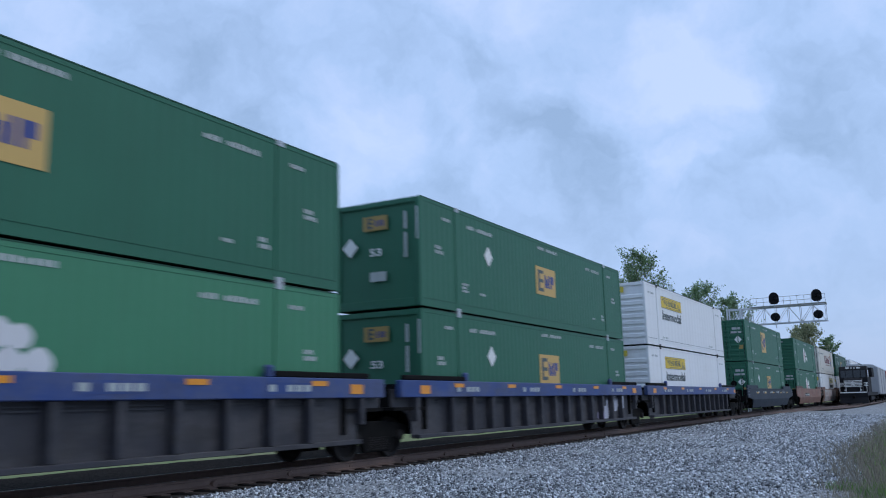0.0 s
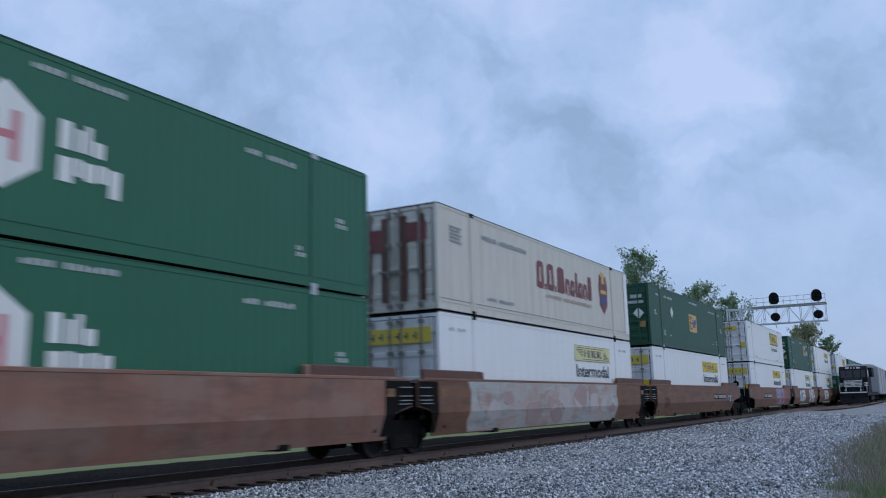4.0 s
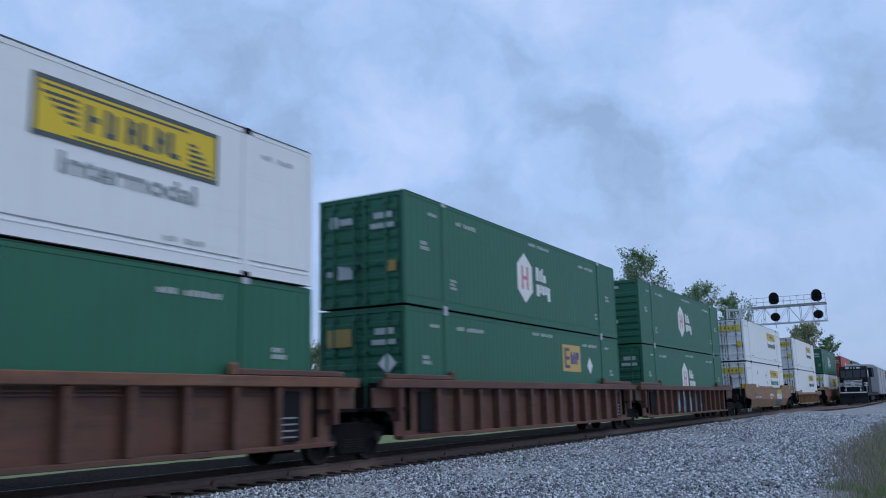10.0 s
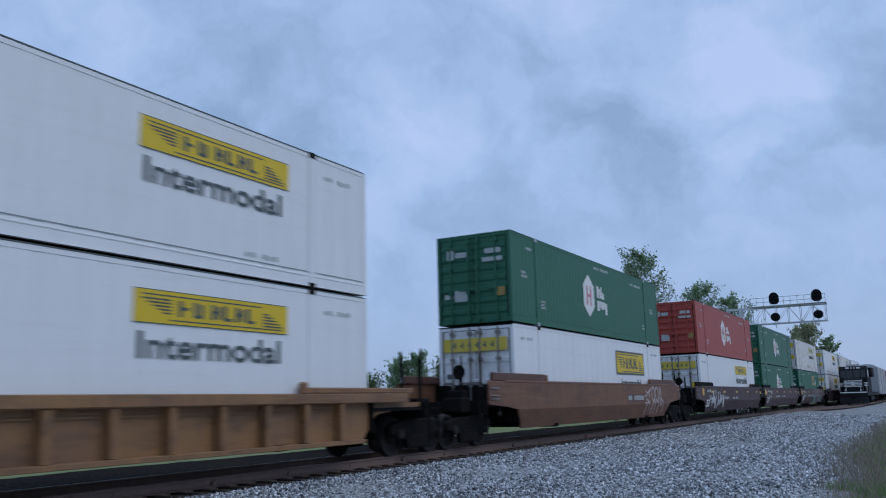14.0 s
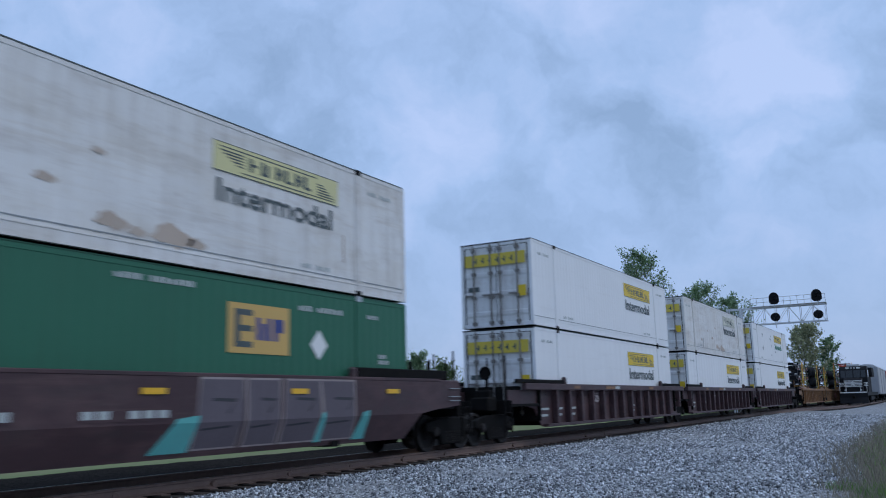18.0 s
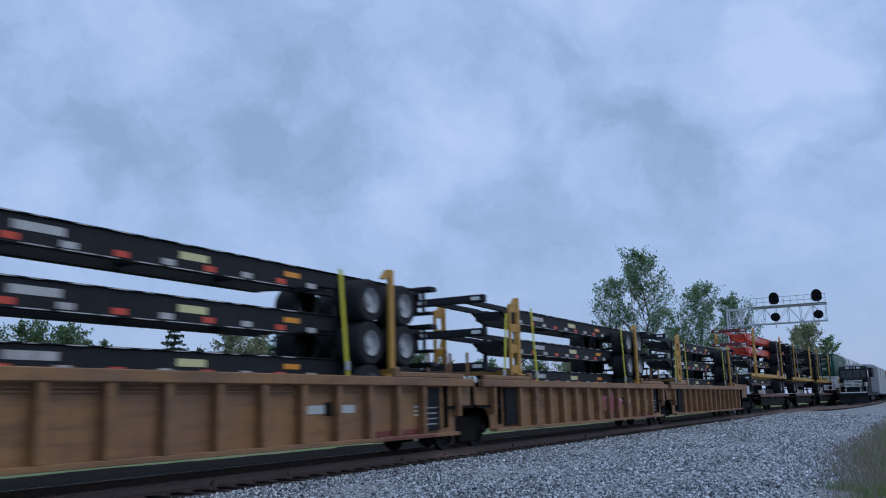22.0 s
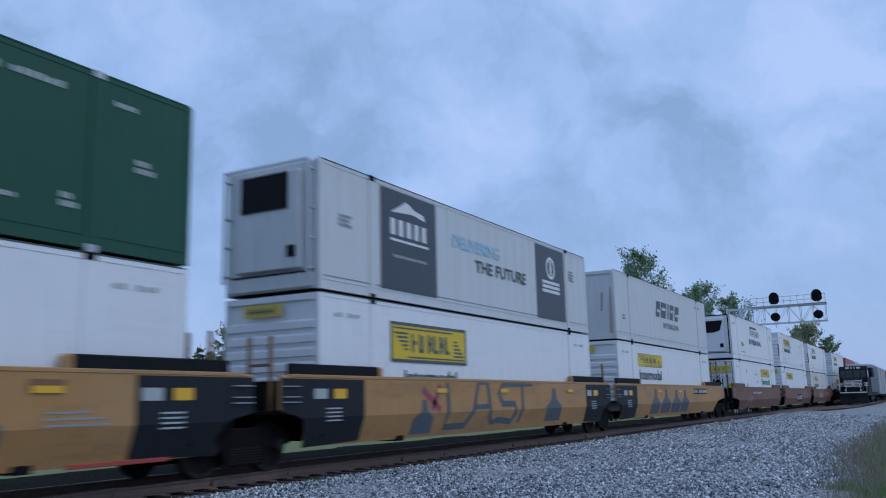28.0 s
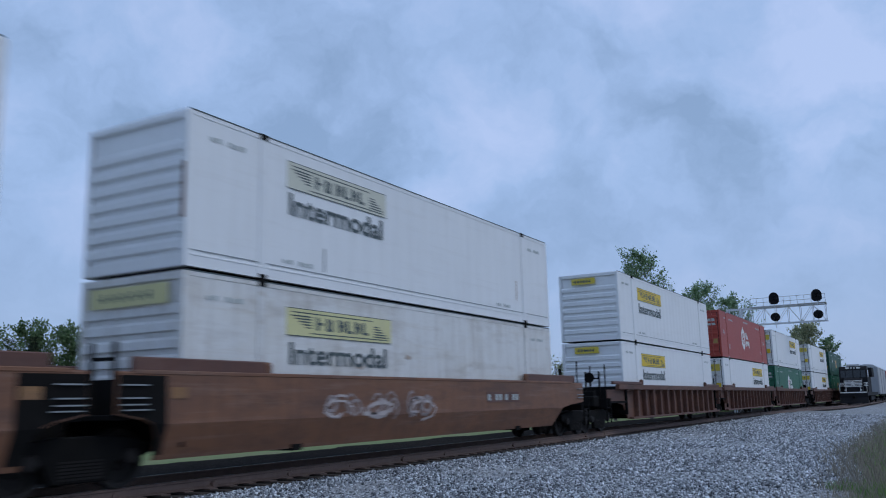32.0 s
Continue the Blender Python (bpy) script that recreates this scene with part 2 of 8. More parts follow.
LEAF = leaf_mat("spring leaves", (0.10, 0.18, 0.09), (0.33, 0.44, 0.26), 0.6)
LEAF_D = leaf_mat("darker leaves", (0.07, 0.12, 0.055), (0.20, 0.27, 0.13), 0.5)
BUD = leaf_mat("budding twigs", (0.19, 0.21, 0.125), (0.46, 0.48, 0.30), 0.55)
NEEDLE = leaf_mat("spruce needles", (0.035, 0.06, 0.045), (0.09, 0.13, 0.09), 0.25)
BLADE = leaf_mat("grass blades", (0.08, 0.19, 0.04), (0.22, 0.36, 0.10), 0.45)
WEED = leaf_mat("dry weeds", (0.16, 0.15, 0.115), (0.36, 0.325, 0.265), 0.35)
STONE = leaf_mat("ballast stones", (0, 0, 0), (0, 0, 0), 0.0, [(0.0, (0.035, 0.039, 0.045)), (0.45, (0.20, 0.215, 0.235)), (0.8, (0.50, 0.525, 0.56)), (1.0, (0.82, 0.85, 0.88))])


def ground_mat():
    """Gravel along the track, grass past it on both sides, split by where it lies."""
    mat, t, b = nodes_of("ground of gravel and grass")
    co = t.nodes.new("ShaderNodeTexCoord").outputs["Object"]
    sep = t.nodes.new("ShaderNodeSeparateXYZ")
    link(t, co, sep.inputs[0])
    n1 = tex_noise(t, co, 0.35, 4)
    n2 = tex_noise(t, co, 6.0, 5, 0.7)
    vor = t.nodes.new("ShaderNodeTexVoronoi")
    vor.inputs["Scale"].default_value = 19.0
    link(t, co, vor.inputs["Vector"])
    cell = t.nodes.new("ShaderNodeSeparateColor")
    link(t, vor.outputs["Color"], cell.inputs[0])
    gravel = mix(t, cell.outputs[0], (0.13, 0.138, 0.15), (0.42, 0.44, 0.465))
    gravel = mix(t, n1, gravel, mix(t, 0.5, gravel, (0.33, 0.33, 0.325)))
    grass = mix(t, n2, (0.13, 0.17, 0.08), (0.24, 0.28, 0.14))
    grass = mix(t, ramp(t, n1, [(0.45, (0, 0, 0)), (0.7, (1, 1, 1))]), grass, (0.22, 0.22, 0.13))
    wob = calc(t, "MULTIPLY", calc(t, "SUBTRACT", n1, 0.5), 2.2)
    y = calc(t, "ADD", sep.outputs[1], wob)
    # shade under and behind the train, painted into the gravel colour as near-black
    train_shade = calc(t, "MULTIPLY", calc(t, "GREATER_THAN", calc(t, "ADD", sep.outputs[1], calc(t, "MULTIPLY", wob, 0.15)), 10.75), calc(t, "LESS_THAN", calc(t, "ADD", sep.outputs[1], wob), 26.0))
    gravel = mix(t, calc(t, "MULTIPLY", train_shade, 0.97), gravel, mix(t, cell.outputs[0], (0.009, 0.008, 0.007), (0.027, 0.023, 0.020)))
    far = calc(t, "GREATER_THAN", y, 25.0)
    lim = calc(t, "MINIMUM", calc(t, "ADD", calc(t, "MULTIPLY", sep.outputs[0], 0.09), -0.2), 2.5)
    near = calc(t, "LESS_THAN", y, lim)
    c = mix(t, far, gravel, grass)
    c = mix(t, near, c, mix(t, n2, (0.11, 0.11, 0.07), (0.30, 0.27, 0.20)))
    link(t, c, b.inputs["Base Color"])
    b.inputs["Roughness"].default_value = 1.0
    b.inputs["Specular IOR Level"].default_value = 0.0
    bump(t, b, calc(t, "ADD", vor.outputs["Distance"], n2), 0.8, 0.03)
    return mat


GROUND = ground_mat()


def sky_mat():
    """Cloud layer: drifting grey-blue cloud with paler gaps; clear behind it, so the sky and the sun come through."""
    mat = bpy.data.materials.new("cloud layer")
    mat.use_nodes = True
    t = mat.node_tree
    t.nodes.remove(t.nodes["Principled BSDF"])
    out = t.nodes["Material Output"]
    co = t.nodes.new("ShaderNodeTexCoord").outputs["Object"]
    nrm = t.nodes.new("ShaderNodeVectorMath")
    nrm.operation = "NORMALIZE"
    link(t, co, nrm.inputs[0])
    d = nrm.outputs[0]
    sep = t.nodes.new("ShaderNodeSeparateXYZ")
    link(t, d, sep.inputs[0])
    wn3 = t.nodes.new("ShaderNodeTexNoise")
    wn3.inputs["Scale"].default_value, wn3.inputs["Detail"].default_value, wn3.inputs["Roughness"].default_value = 6.0, 5.0, 0.58
    link(t, d, wn3.inputs["Vector"])
    cen = t.nodes.new("ShaderNodeVectorMath")
    cen.operation = "SUBTRACT"
    link(t, wn3.outputs["Color"], cen.inputs[0])
    cen.inputs[1].default_value = (0.5, 0.5, 0.5)
    wv = t.nodes.new("ShaderNodeVectorMath")
    wv.operation = "MULTIPLY_ADD"
    link(t, cen.outputs[0], wv.inputs[0])
    wv.inputs[1].default_value = (0.2, 0.2, 0.2)
    link(t, d, wv.inputs[2])
    dd = wv.outputs[0]
    big = tex_noise(t, stretch(t, dd, (1.0, 1.0, 1.7)), CLOUD_SCALE, 3, 0.5)
    mid = tex_noise(t, stretch(t, dd, (1.0, 1.0, 1.5)), 9.0, 5, 0.55)
    f = calc(t, "ADD", calc(t, "MULTIPLY", calc(t, "SUBTRACT", big, 0.5), 0.2), calc(t, "MULTIPLY", calc(t, "SUBTRACT", mid, 0.5), 1.15))
    f = calc(t, "ADD", f, 0.5)
    for az, el, wide, s in CLOUD_BANKS:   # the larger banks and gaps of the cloud layer, ragged at their edges
        gap = t.nodes.new("ShaderNodeVectorMath")
        gap.operation = "DISTANCE"
        link(t, dd, gap.inputs[0])
        gap.inputs[1].default_value = (math.cos(radians(az)) * math.cos(radians(el)), math.sin(radians(az)) * math.cos(radians(el)), math.sin(radians(el)))
        m = t.nodes.new("ShaderNodeMapRange")
        m.interpolation_type = "SMOOTHERSTEP"
        m.inputs["From Min"].default_value, m.inputs["From Max"].default_value = 0.0, radians(wide) * 1.25
        m.inputs["To Min"].default_value, m.inputs["To Max"].default_value = s * 0.5, 0.0
        link(t, gap.outputs["Value"], m.inputs["Value"])
        f = calc(t, "ADD", f, m.outputs[0])
    c = ramp(t, f, SKY_STOPS)
    low = ramp(t, sep.outputs[2], [(0.0, (1, 1, 1)), (0.26, (0, 0, 0))])
    c = mix(t, calc(t, "MULTIPLY", low, 0.7), c, SKY_LOW)
    em = t.nodes.new("ShaderNodeEmission")
    link(t, c, em.inputs["Color"])
    em.inputs["Strength"].default_value = SKY_GLOW
    tr = t.nodes.new("ShaderNodeBsdfTransparent")
    tr.inputs[0].default_value = (0.35, 0.35, 0.35, 1)
    add = t.nodes.new("ShaderNodeAddShader")
    link(t, tr.outputs[0], add.inputs[0])
    link(t, em.outputs[0], add.inputs[1])
    link(t, add.outputs[0], out.inputs["Surface"])
    return mat


CLOUD_SCALE = 2.3
SKY_GLOW = 1.0
SKY_STOPS = [(0.12, (0.255, 0.362, 0.57)), (0.5, (0.355, 0.483, 0.755)), (0.88, (0.468, 0.568, 0.845))]
SKY_LOW = (0.275, 0.355, 0.575)
CLOUD_BANKS = [(55.9, 18.2, 6.8, -0.80), (49.1, 21.0, 4.6, -0.50), (44.4, 15.3, 7.1, -0.70), (19.9, 16.9, 3.9, -0.90), (19.0, 13.5, 3.9, -0.60), (24.6, 21.3, 3.6, -0.45), (28.3, 11.6, 4.3, -0.40), (34.2, 17.5, 4.3, 0.80), (35.6, 12.4, 2.9, 0.60), (24.8, 24.2, 7.1, 0.50), (12.2, 21.4, 5.7, 0.50), (47.4, 10.8, 5.4, 0.45), (4.0, 17.3, 5.0, -0.70), (26.5, 24.0, 4.3, -0.50), (11.9, 21.9, 4.6, 0.60), (54.7, 22.0, 7.1, 0.50), (62.1, 13.7, 3.9, 0.30), (13.6, 14.0, 3.2, 0.30), (24.0, 18.8, 2.5, -0.35)]   # azimuth, height, breadth in degrees; paler or darker
CLOUDS = sky_mat()


# ---- building helpers ----
MESHES = {}


def mesh_of(bm, mat, name, smooth=False):
    me = bpy.data.meshes.new(name)
    bm.to_mesh(me)
    bm.free()
    me.materials.append(mat)
    if smooth:
        me.shade_smooth()
    return me


def pydata(name, verts, faces, mat, smooth=False):
    me = bpy.data.meshes.new(name)
    me.from_pydata(verts, [], faces)
    me.materials.append(mat)
    if smooth:
        me.shade_smooth()
    return me


def thing(name, label, category, group="", kind="", data=None):
    return tagged(new(name, data), label, category, group, kind)


def part(name, data, parent, m=None, label=""):
    """One mesh object under a thing or under a part."""
    ob = new(name, data)
    ob.parent = parent
    if m is not None:
        ob.matrix_basis = m
    if label:
        tagged(ob, label)
    return ob


def block(bm, x0, x1, y0, y1, z0, z1):
    vs = [bm.verts.new(p) for p in ((x0, y0, z0), (x1, y0, z0), (x1, y1, z0), (x0, y1, z0), (x0, y0, z1), (x1, y0, z1), (x1, y1, z1), (x0, y1, z1))]
    for f in ((0, 3, 2, 1), (4, 5, 6, 7), (0, 1, 5, 4), (1, 2, 6, 5), (2, 3, 7, 6), (3, 0, 4, 7)):
        bm.faces.new([vs[i] for i in f])


def box_mesh(dx, dy, dz, mat, bev=0.008):
    """A bar or plate with eased edges, corner at its origin; alike ones share one mesh."""
    key = ("box", round(dx, 4), round(dy, 4), round(dz, 4), mat.name, bev)
    if key not in MESHES:
        bm = bmesh.new()
        block(bm, 0, dx, 0, dy, 0, dz)
        b = min(bev, 0.3 * min(dx, dy, dz))
        if b > 0.0008:
            bmesh.ops.bevel(bm, geom=bm.edges[:], offset=b, segments=1, affect="EDGES")
        MESHES[key] = mesh_of(bm, mat, "bar")
    return MESHES[key]


def bar(name, x0, x1, y0, y1, z0, z1, mat, parent, label="", bev=0.008):
    return part(name, box_mesh(x1 - x0, y1 - y0, z1 - z0, mat, bev), parent, Matrix.Translation((x0, y0, z0)), label)


def tube_into(bm, a, b, r, sides=8, r2=None):
    a, b = Vector(a), Vector(b)
    q = (b - a).to_track_quat("Z", "Y").to_matrix()
    r2 = r if r2 is None else r2
    lo, hi = [], []
    for i in range(sides):
        w = 2 * math.pi * i / sides
        o = q @ Vector((math.cos(w), math.sin(w), 0))
        lo.append(bm.verts.new(a + o * r))
        hi.append(bm.verts.new(b + o * r2))
    for i in range(sides):
        j = (i + 1) % sides
        bm.faces.new((lo[i], lo[j], hi[j], hi[i]))
    bm.faces.new(lo[::-1])
    bm.faces.new(hi)


def rod(name, a, b, r, mat, parent, sides=8, label=""):
    """A round bar from a to b; alike ones share one mesh."""
    a, b = Vector(a), Vector(b)
    n = (b - a).length
    key = ("rod", round(n, 3), r, sides, mat.name)
    if key not in MESHES:
        bm = bmesh.new()
        tube_into(bm, (0, 0, 0), (0, 0, n), r, sides)
        MESHES[key] = mesh_of(bm, mat, "rod")
    m = Matrix.Translation(a) @ (b - a).to_track_quat("Z", "Y").to_matrix().to_4x4()
    return part(name, MESHES[key], parent, m, label)


def prism(pts, y0, y1, mat, name="plate", bev=0.0):
    """A plate with the outline pts (x, z), from y0 to y1."""
    bm = bmesh.new()
    a = [bm.verts.new((x, y0, z)) for x, z in pts]
    b = [bm.verts.new((x, y1, z)) for x, z in pts]
    n = len(pts)
    bm.faces.new(a)
    bm.faces.new(b[::-1])
    for i in range(n):
        j = (i + 1) % n
        bm.faces.new((a[i], b[i], b[j], a[j]))
    bmesh.ops.recalc_face_normals(bm, faces=bm.faces[:])
    if bev:
        bmesh.ops.bevel(bm, geom=bm.edges[:], offset=bev, segments=1, affect="EDGES")
    return mesh_of(bm, mat, name)


def lathe(profile, sides, mat, name="round", caps=True):
    """A body turned about the y axis from (radius, y) pairs."""
    bm = bmesh.new()
    rings = []
    for r, y in profile:
        rings.append([bm.verts.new((r * math.cos(2 * math.pi * i / sides), y, r * math.sin(2 * math.pi * i / sides))) for i in range(sides)])
    for p, q in zip(rings, rings[1:]):
        for i in range(sides):
            j = (i + 1) % sides
            bm.faces.new((p[i], p[j], q[j], q[i]))
    if caps:
        bm.faces.new(rings[0])
        bm.faces.new(rings[-1][::-1])
    bmesh.ops.recalc_face_normals(bm, faces=bm.faces[:])
    return mesh_of(bm, mat, name)


def lettering(text, w, h, mat, thick=0.006, shear=0.0, bold=0.022):
    """Raised letters of the built-in font, w by h, upright, to be read from -y."""
    key = ("text", text, w, h, mat.name, shear, bold)
    if key not in MESHES:
        cu = bpy.data.curves.new("letters", "FONT")
        cu.body, cu.extrude, cu.offset, cu.shear = text, 0.02, bold, shear
        ob = new("letters", cu)
        me = bpy.data.meshes.new_from_object(ob.evaluated_get(bpy.context.evaluated_depsgraph_get()))
        bpy.data.objects.remove(ob)
        co = np.empty(len(me.vertices) * 3)
        me.vertices.foreach_get("co", co)
        co = co.reshape(-1, 3)
        lo, hi = co.min(0), co.max(0)
        k = (co - lo) / np.maximum(hi - lo, 1e-6)
        out = np.stack([k[:, 0] * w, -k[:, 2] * thick, k[:, 1] * h], 1)
        me.vertices.foreach_set("co", out.ravel())
        me.materials.clear()
        me.materials.append(mat)
        me.update()
        MESHES[key] = me
    return MESHES[key]


def corrugated(length, height, pitch, depth, mat, name="side_panel"):
    """An upright sheet with trapezoid folds: outer faces at y = 0, inner at y = depth."""
    n = max(2, round(length / pitch))
    p = length / n
    xs, ys = [], []
    for i in range(n):
        for f, y in ((0.0, 0.0), (0.36, 0.0), (0.5, depth), (0.86, depth)):
            xs.append((i + f) * p)
            ys.append(y)
    xs.append(length)
    ys.append(0.0)
    verts = [(x, y, 0) for x, y in zip(xs, ys)] + [(x, y, height) for x, y in zip(xs, ys)]
    k = len(xs)
    return pydata(name, verts, [(i, i + 1, k + i + 1, k + i) for i in range(k - 1)], mat)


# ---- sky, ground, tracks ----
def sky_dome():
    bm = bmesh.new()
    bmesh.ops.create_uvsphere(bm, u_segments=48, v_segments=24, radius=2400)
    bmesh.ops.delete(bm, geom=[v for v in bm.verts if v.co.z < -420], context="VERTS")
    ob = thing("backdrop_sky", "overcast blue-grey sky with drifting cloud", "sky", kind="structure", data=mesh_of(bm, CLOUDS, "backdrop_sky", True))
    return ob


DOME = sky_dome()


def ground_height(x, y):
    pts = [(-3000, -1.1), (-40, -0.9), (-6, -0.62), (3, -0.52), (6.5, -0.42), (9.8, -0.30), (10.4, -0.24), (14.6, -0.23), (20.0, -0.33), (23.0, -0.7), (40, -0.9), (3000, -1.6)]
    for (a, za), (b, zb) in zip(pts, pts[1:]):
        if y <= b:
            z = za + (zb - za) * (y - a) / (b - a)
            break
    if x > 80:   # bed of the second track
        k = min(1.0, (x - 80) / 20)
        if y < 6.3:
            bed = max(z, -0.24 - max(0.0, 6.3 - y) * 0.14)
        else:
            bed = max(z, -0.24) if y < 14 else z
        z = z + k * (bed - z)
    return z


def build_ground():
    xs = [-3000, -800, -200, -60, -20] + list(np.arange(-5, 60, 1.0)) + list(np.arange(60, 200, 5.0)) + [220, 260, 320, 400, 600, 900, 1500, 3000]
    ys = [-3000, -800, -200, -60, -20, -12] + list(np.arange(-8, 18, 0.5)) + [19, 21, 24, 28, 34, 42, 60, 90, 140, 220, 400, 900, 3000]
    verts, faces = [], []
    for x in xs:
        for y in ys:
            b = 0.05 * noise.noise((x * 0.4, y * 0.4, 0)) if abs(y) < 60 and -60 < x < 300 and not 9.6 < y < 14.6 else 0.0
            if x > 55 and 5.6 < y < 10.5:
                b = 0
            verts.append((x, y, ground_height(x, y) + b))
    n = len(ys)
    for i in range(len(xs) - 1):
        for j in range(n - 1):
            faces.append((i * n + j, (i + 1) * n + j, (i + 1) * n + j + 1, i * n + j + 1))
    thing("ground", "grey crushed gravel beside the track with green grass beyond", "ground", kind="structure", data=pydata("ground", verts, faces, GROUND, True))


build_ground()
RAIL_PROFILE = [(-0.07, -0.175), (0.07, -0.175), (0.07, -0.16), (0.015, -0.14), (0.011, -0.05), (0.036, -0.04), (0.037, -0.012), (0.026, -0.0015), (-0.026, -0.0015), (-0.037, -0.012), (-0.036, -0.04), (-0.011, -0.05), (-0.015, -0.14), (-0.07, -0.16)]


def sweep(path, profile, mat, name):
    """A profile (across, up) carried along path points (x, y)."""
    verts, faces, k = [], [], len(profile)
    for i, (x, y) in enumerate(path):
        a, b = path[max(0, i - 1)], path[min(len(path) - 1, i + 1)]
        d = Vector((b[0] - a[0], b[1] - a[1])).normalized()
        for p, z in profile:
            verts.append((x - d.y * p, y + d.x * p, z))
    for i in range(len(path) - 1):
        for j in range(k):
            q = (j + 1) % k
            faces.append((i * k + j, i * k + q, (i + 1) * k + q, (i + 1) * k + j))
    faces += [tuple(range(k))[::-1], tuple((len(path) - 1) * k + j for j in range(k))]
    return pydata(name, verts, faces, mat)


def second_line(x):
    """Middle of the second track: it leaves the running track past the turnout."""
    k = min(1.0, max(0.0, (x - 66) / 40))
    k = k * k * (3 - 2 * k)
    return MID + (NEAR_MID - MID) * k


def build_track(name, label, path, first, last, step, x_ties):
    tr = thing(name, label, "railway track", kind="structure")
    for side in (-0.7535, 0.7535):
        p2 = []
        for i, (x, y) in enumerate(path):
            a, b = path[max(0, i - 1)], path[min(len(path) - 1, i + 1)]
            d = Vector((b[0] - a[0], b[1] - a[1])).normalized()
            p2.append((x - d.y * side, y + d.x * side))
        rail = part("rail", sweep(p2, RAIL_PROFILE, RAILSTEEL, "rail"), tr)
        part("rail_head", sweep(p2, [(-0.027, -0.004), (0.027, -0.004), (0.022, 0.0), (-0.022, 0.0)], RAILTOP, "rail_head"), rail, None, "polished running surface")
    return tr


MAIN = build_track("track_main", "running track of rusty rails on dark wooden ties", [(-60, MID), (0, MID), (60, MID), (200, MID), (1500, MID)], 0, 0, 0, 0)
SIDE = build_track("track_second", "second track joining through a turnout", [(x, second_line(x) - 0.001) for x in range(68, 110, 2)] + [(150, NEAR_MID), (1500, NEAR_MID)], 0, 0, 0, 0)


# ---- railway wagons and their loads ----
TRAIN = []   # (thing, place along the train at the start, across, up)


def aboard(ob, u, y, z):
    ob.matrix_basis = pose(u, y, z)
    TRAIN.append((ob, u, y, z))
    return ob


PROTOS = {}


def marks(c, mat, spots, depth=-0.004):
    """Small data marks: short bars of unreadable print, one mesh for the side."""
    key = ("marks", mat.name, depth, tuple(spots))
    if key not in MESHES:
        bm = bmesh.new()
        for x, z, w, h in spots:
            if w > 0.8:   # a line of print: word-like runs of short strokes
                n = int(w / 0.14)
                for i in range(n):
                    if i != n // 3:
                        block(bm, x + i * w / n, x + (i + 0.7) * w / n, depth, depth + 0.006, z, z + h * (1 if i % 4 else 0.8))
            else:   # a few rows of small figures
                rows = max(1, int(h / 0.09))
                n = max(2, int(w / 0.09))
                for r in range(rows):
                    for i in range(n - r % 2):
                        block(bm, x + i * w / n, x + (i + 0.72) * w / n, depth, depth + 0.006, z + r * h / rows, z + (r + 0.7) * h / rows)
        MESHES[key] = mesh_of(bm, mat, "data_print")
    tagged(part("data_print", MESHES[key], c), kind="stuff")


def placard(c, x, z, r, mat, name="placard", y=-0.006):
    """A square plate on its corner."""
    key = ("placard", r, mat.name)
    if key not in MESHES:
        MESHES[key] = prism([(-r, 0), (0, -r * 1.1), (r, 0), (0, r * 1.1)], 0, 0.006, mat)
    part(name, MESHES[key], c, Matrix.Translation((x, y, z)))


def brand_panel(c, x0, x1, z0, z1, ground, ink, framed=False, name="sign_panel", y=-0.006):
    """A coloured sign with plain shapes where the brand's lettering is."""
    p = bar(name, x0, x1, y, y + 0.008, z0, z1, ground, c, bev=0)
    w, h = x1 - x0, z1 - z0
    if framed:
        for a, b, e, f in ((0, w, 0, 0.075), (0, w, h - 0.075, h), (0, 0.075, 0.075, h - 0.075), (w - 0.075, w, 0.075, h - 0.075)):
            bar("frame_line", a, b, -0.004, 0.002, e, f, ink, p, bev=0)
    key = ("strokes", round(w, 2), round(h, 2), ink.name)
    if key not in MESHES:
        bm = bmesh.new()
        for i in range(5):   # speed lines either side of a word-sized row of strokes
            block(bm, w * (0.04 + 0.03 * i), w * 0.21, -0.004, 0.002, h * (0.70 - 0.10 * i), h * (0.75 - 0.10 * i))
            block(bm, w * 0.81, w * (0.96 - 0.025 * i), -0.004, 0.002, h * (0.20 + 0.10 * i), h * (0.25 + 0.10 * i))
        block(bm, w * 0.04, w * 0.80, -0.004, 0.002, h * 0.83, h * 0.87)
        block(bm, w * 0.20, w * 0.96, -0.004, 0.002, h * 0.11, h * 0.15)
        for e in (0.0, 0.975):
            block(bm, 0, w, -0.003, 0.002, h * e, h * (e + 0.025))
        for i, a in enumerate((0.25, 0.34, 0.45, 0.53, 0.61, 0.69)):
            block(bm, w * a, w * (a + 0.026), -0.0044, 0.002, h * 0.26, h * 0.74)
            block(bm, w * a, w * (a + 0.062), -0.0036, 0.002, h * (0.26 if i % 2 else 0.46), h * (0.36 if i % 2 else 0.56))
            if i in (1, 2, 4):
                block(bm, w * (a + 0.04), w * (a + 0.064), -0.0046, 0.002, h * 0.3, h * 0.7)
        MESHES[key] = mesh_of(bm, ink, "sign_strokes")
    tagged(part("sign_print", MESHES[key], p), kind="stuff")
    return p


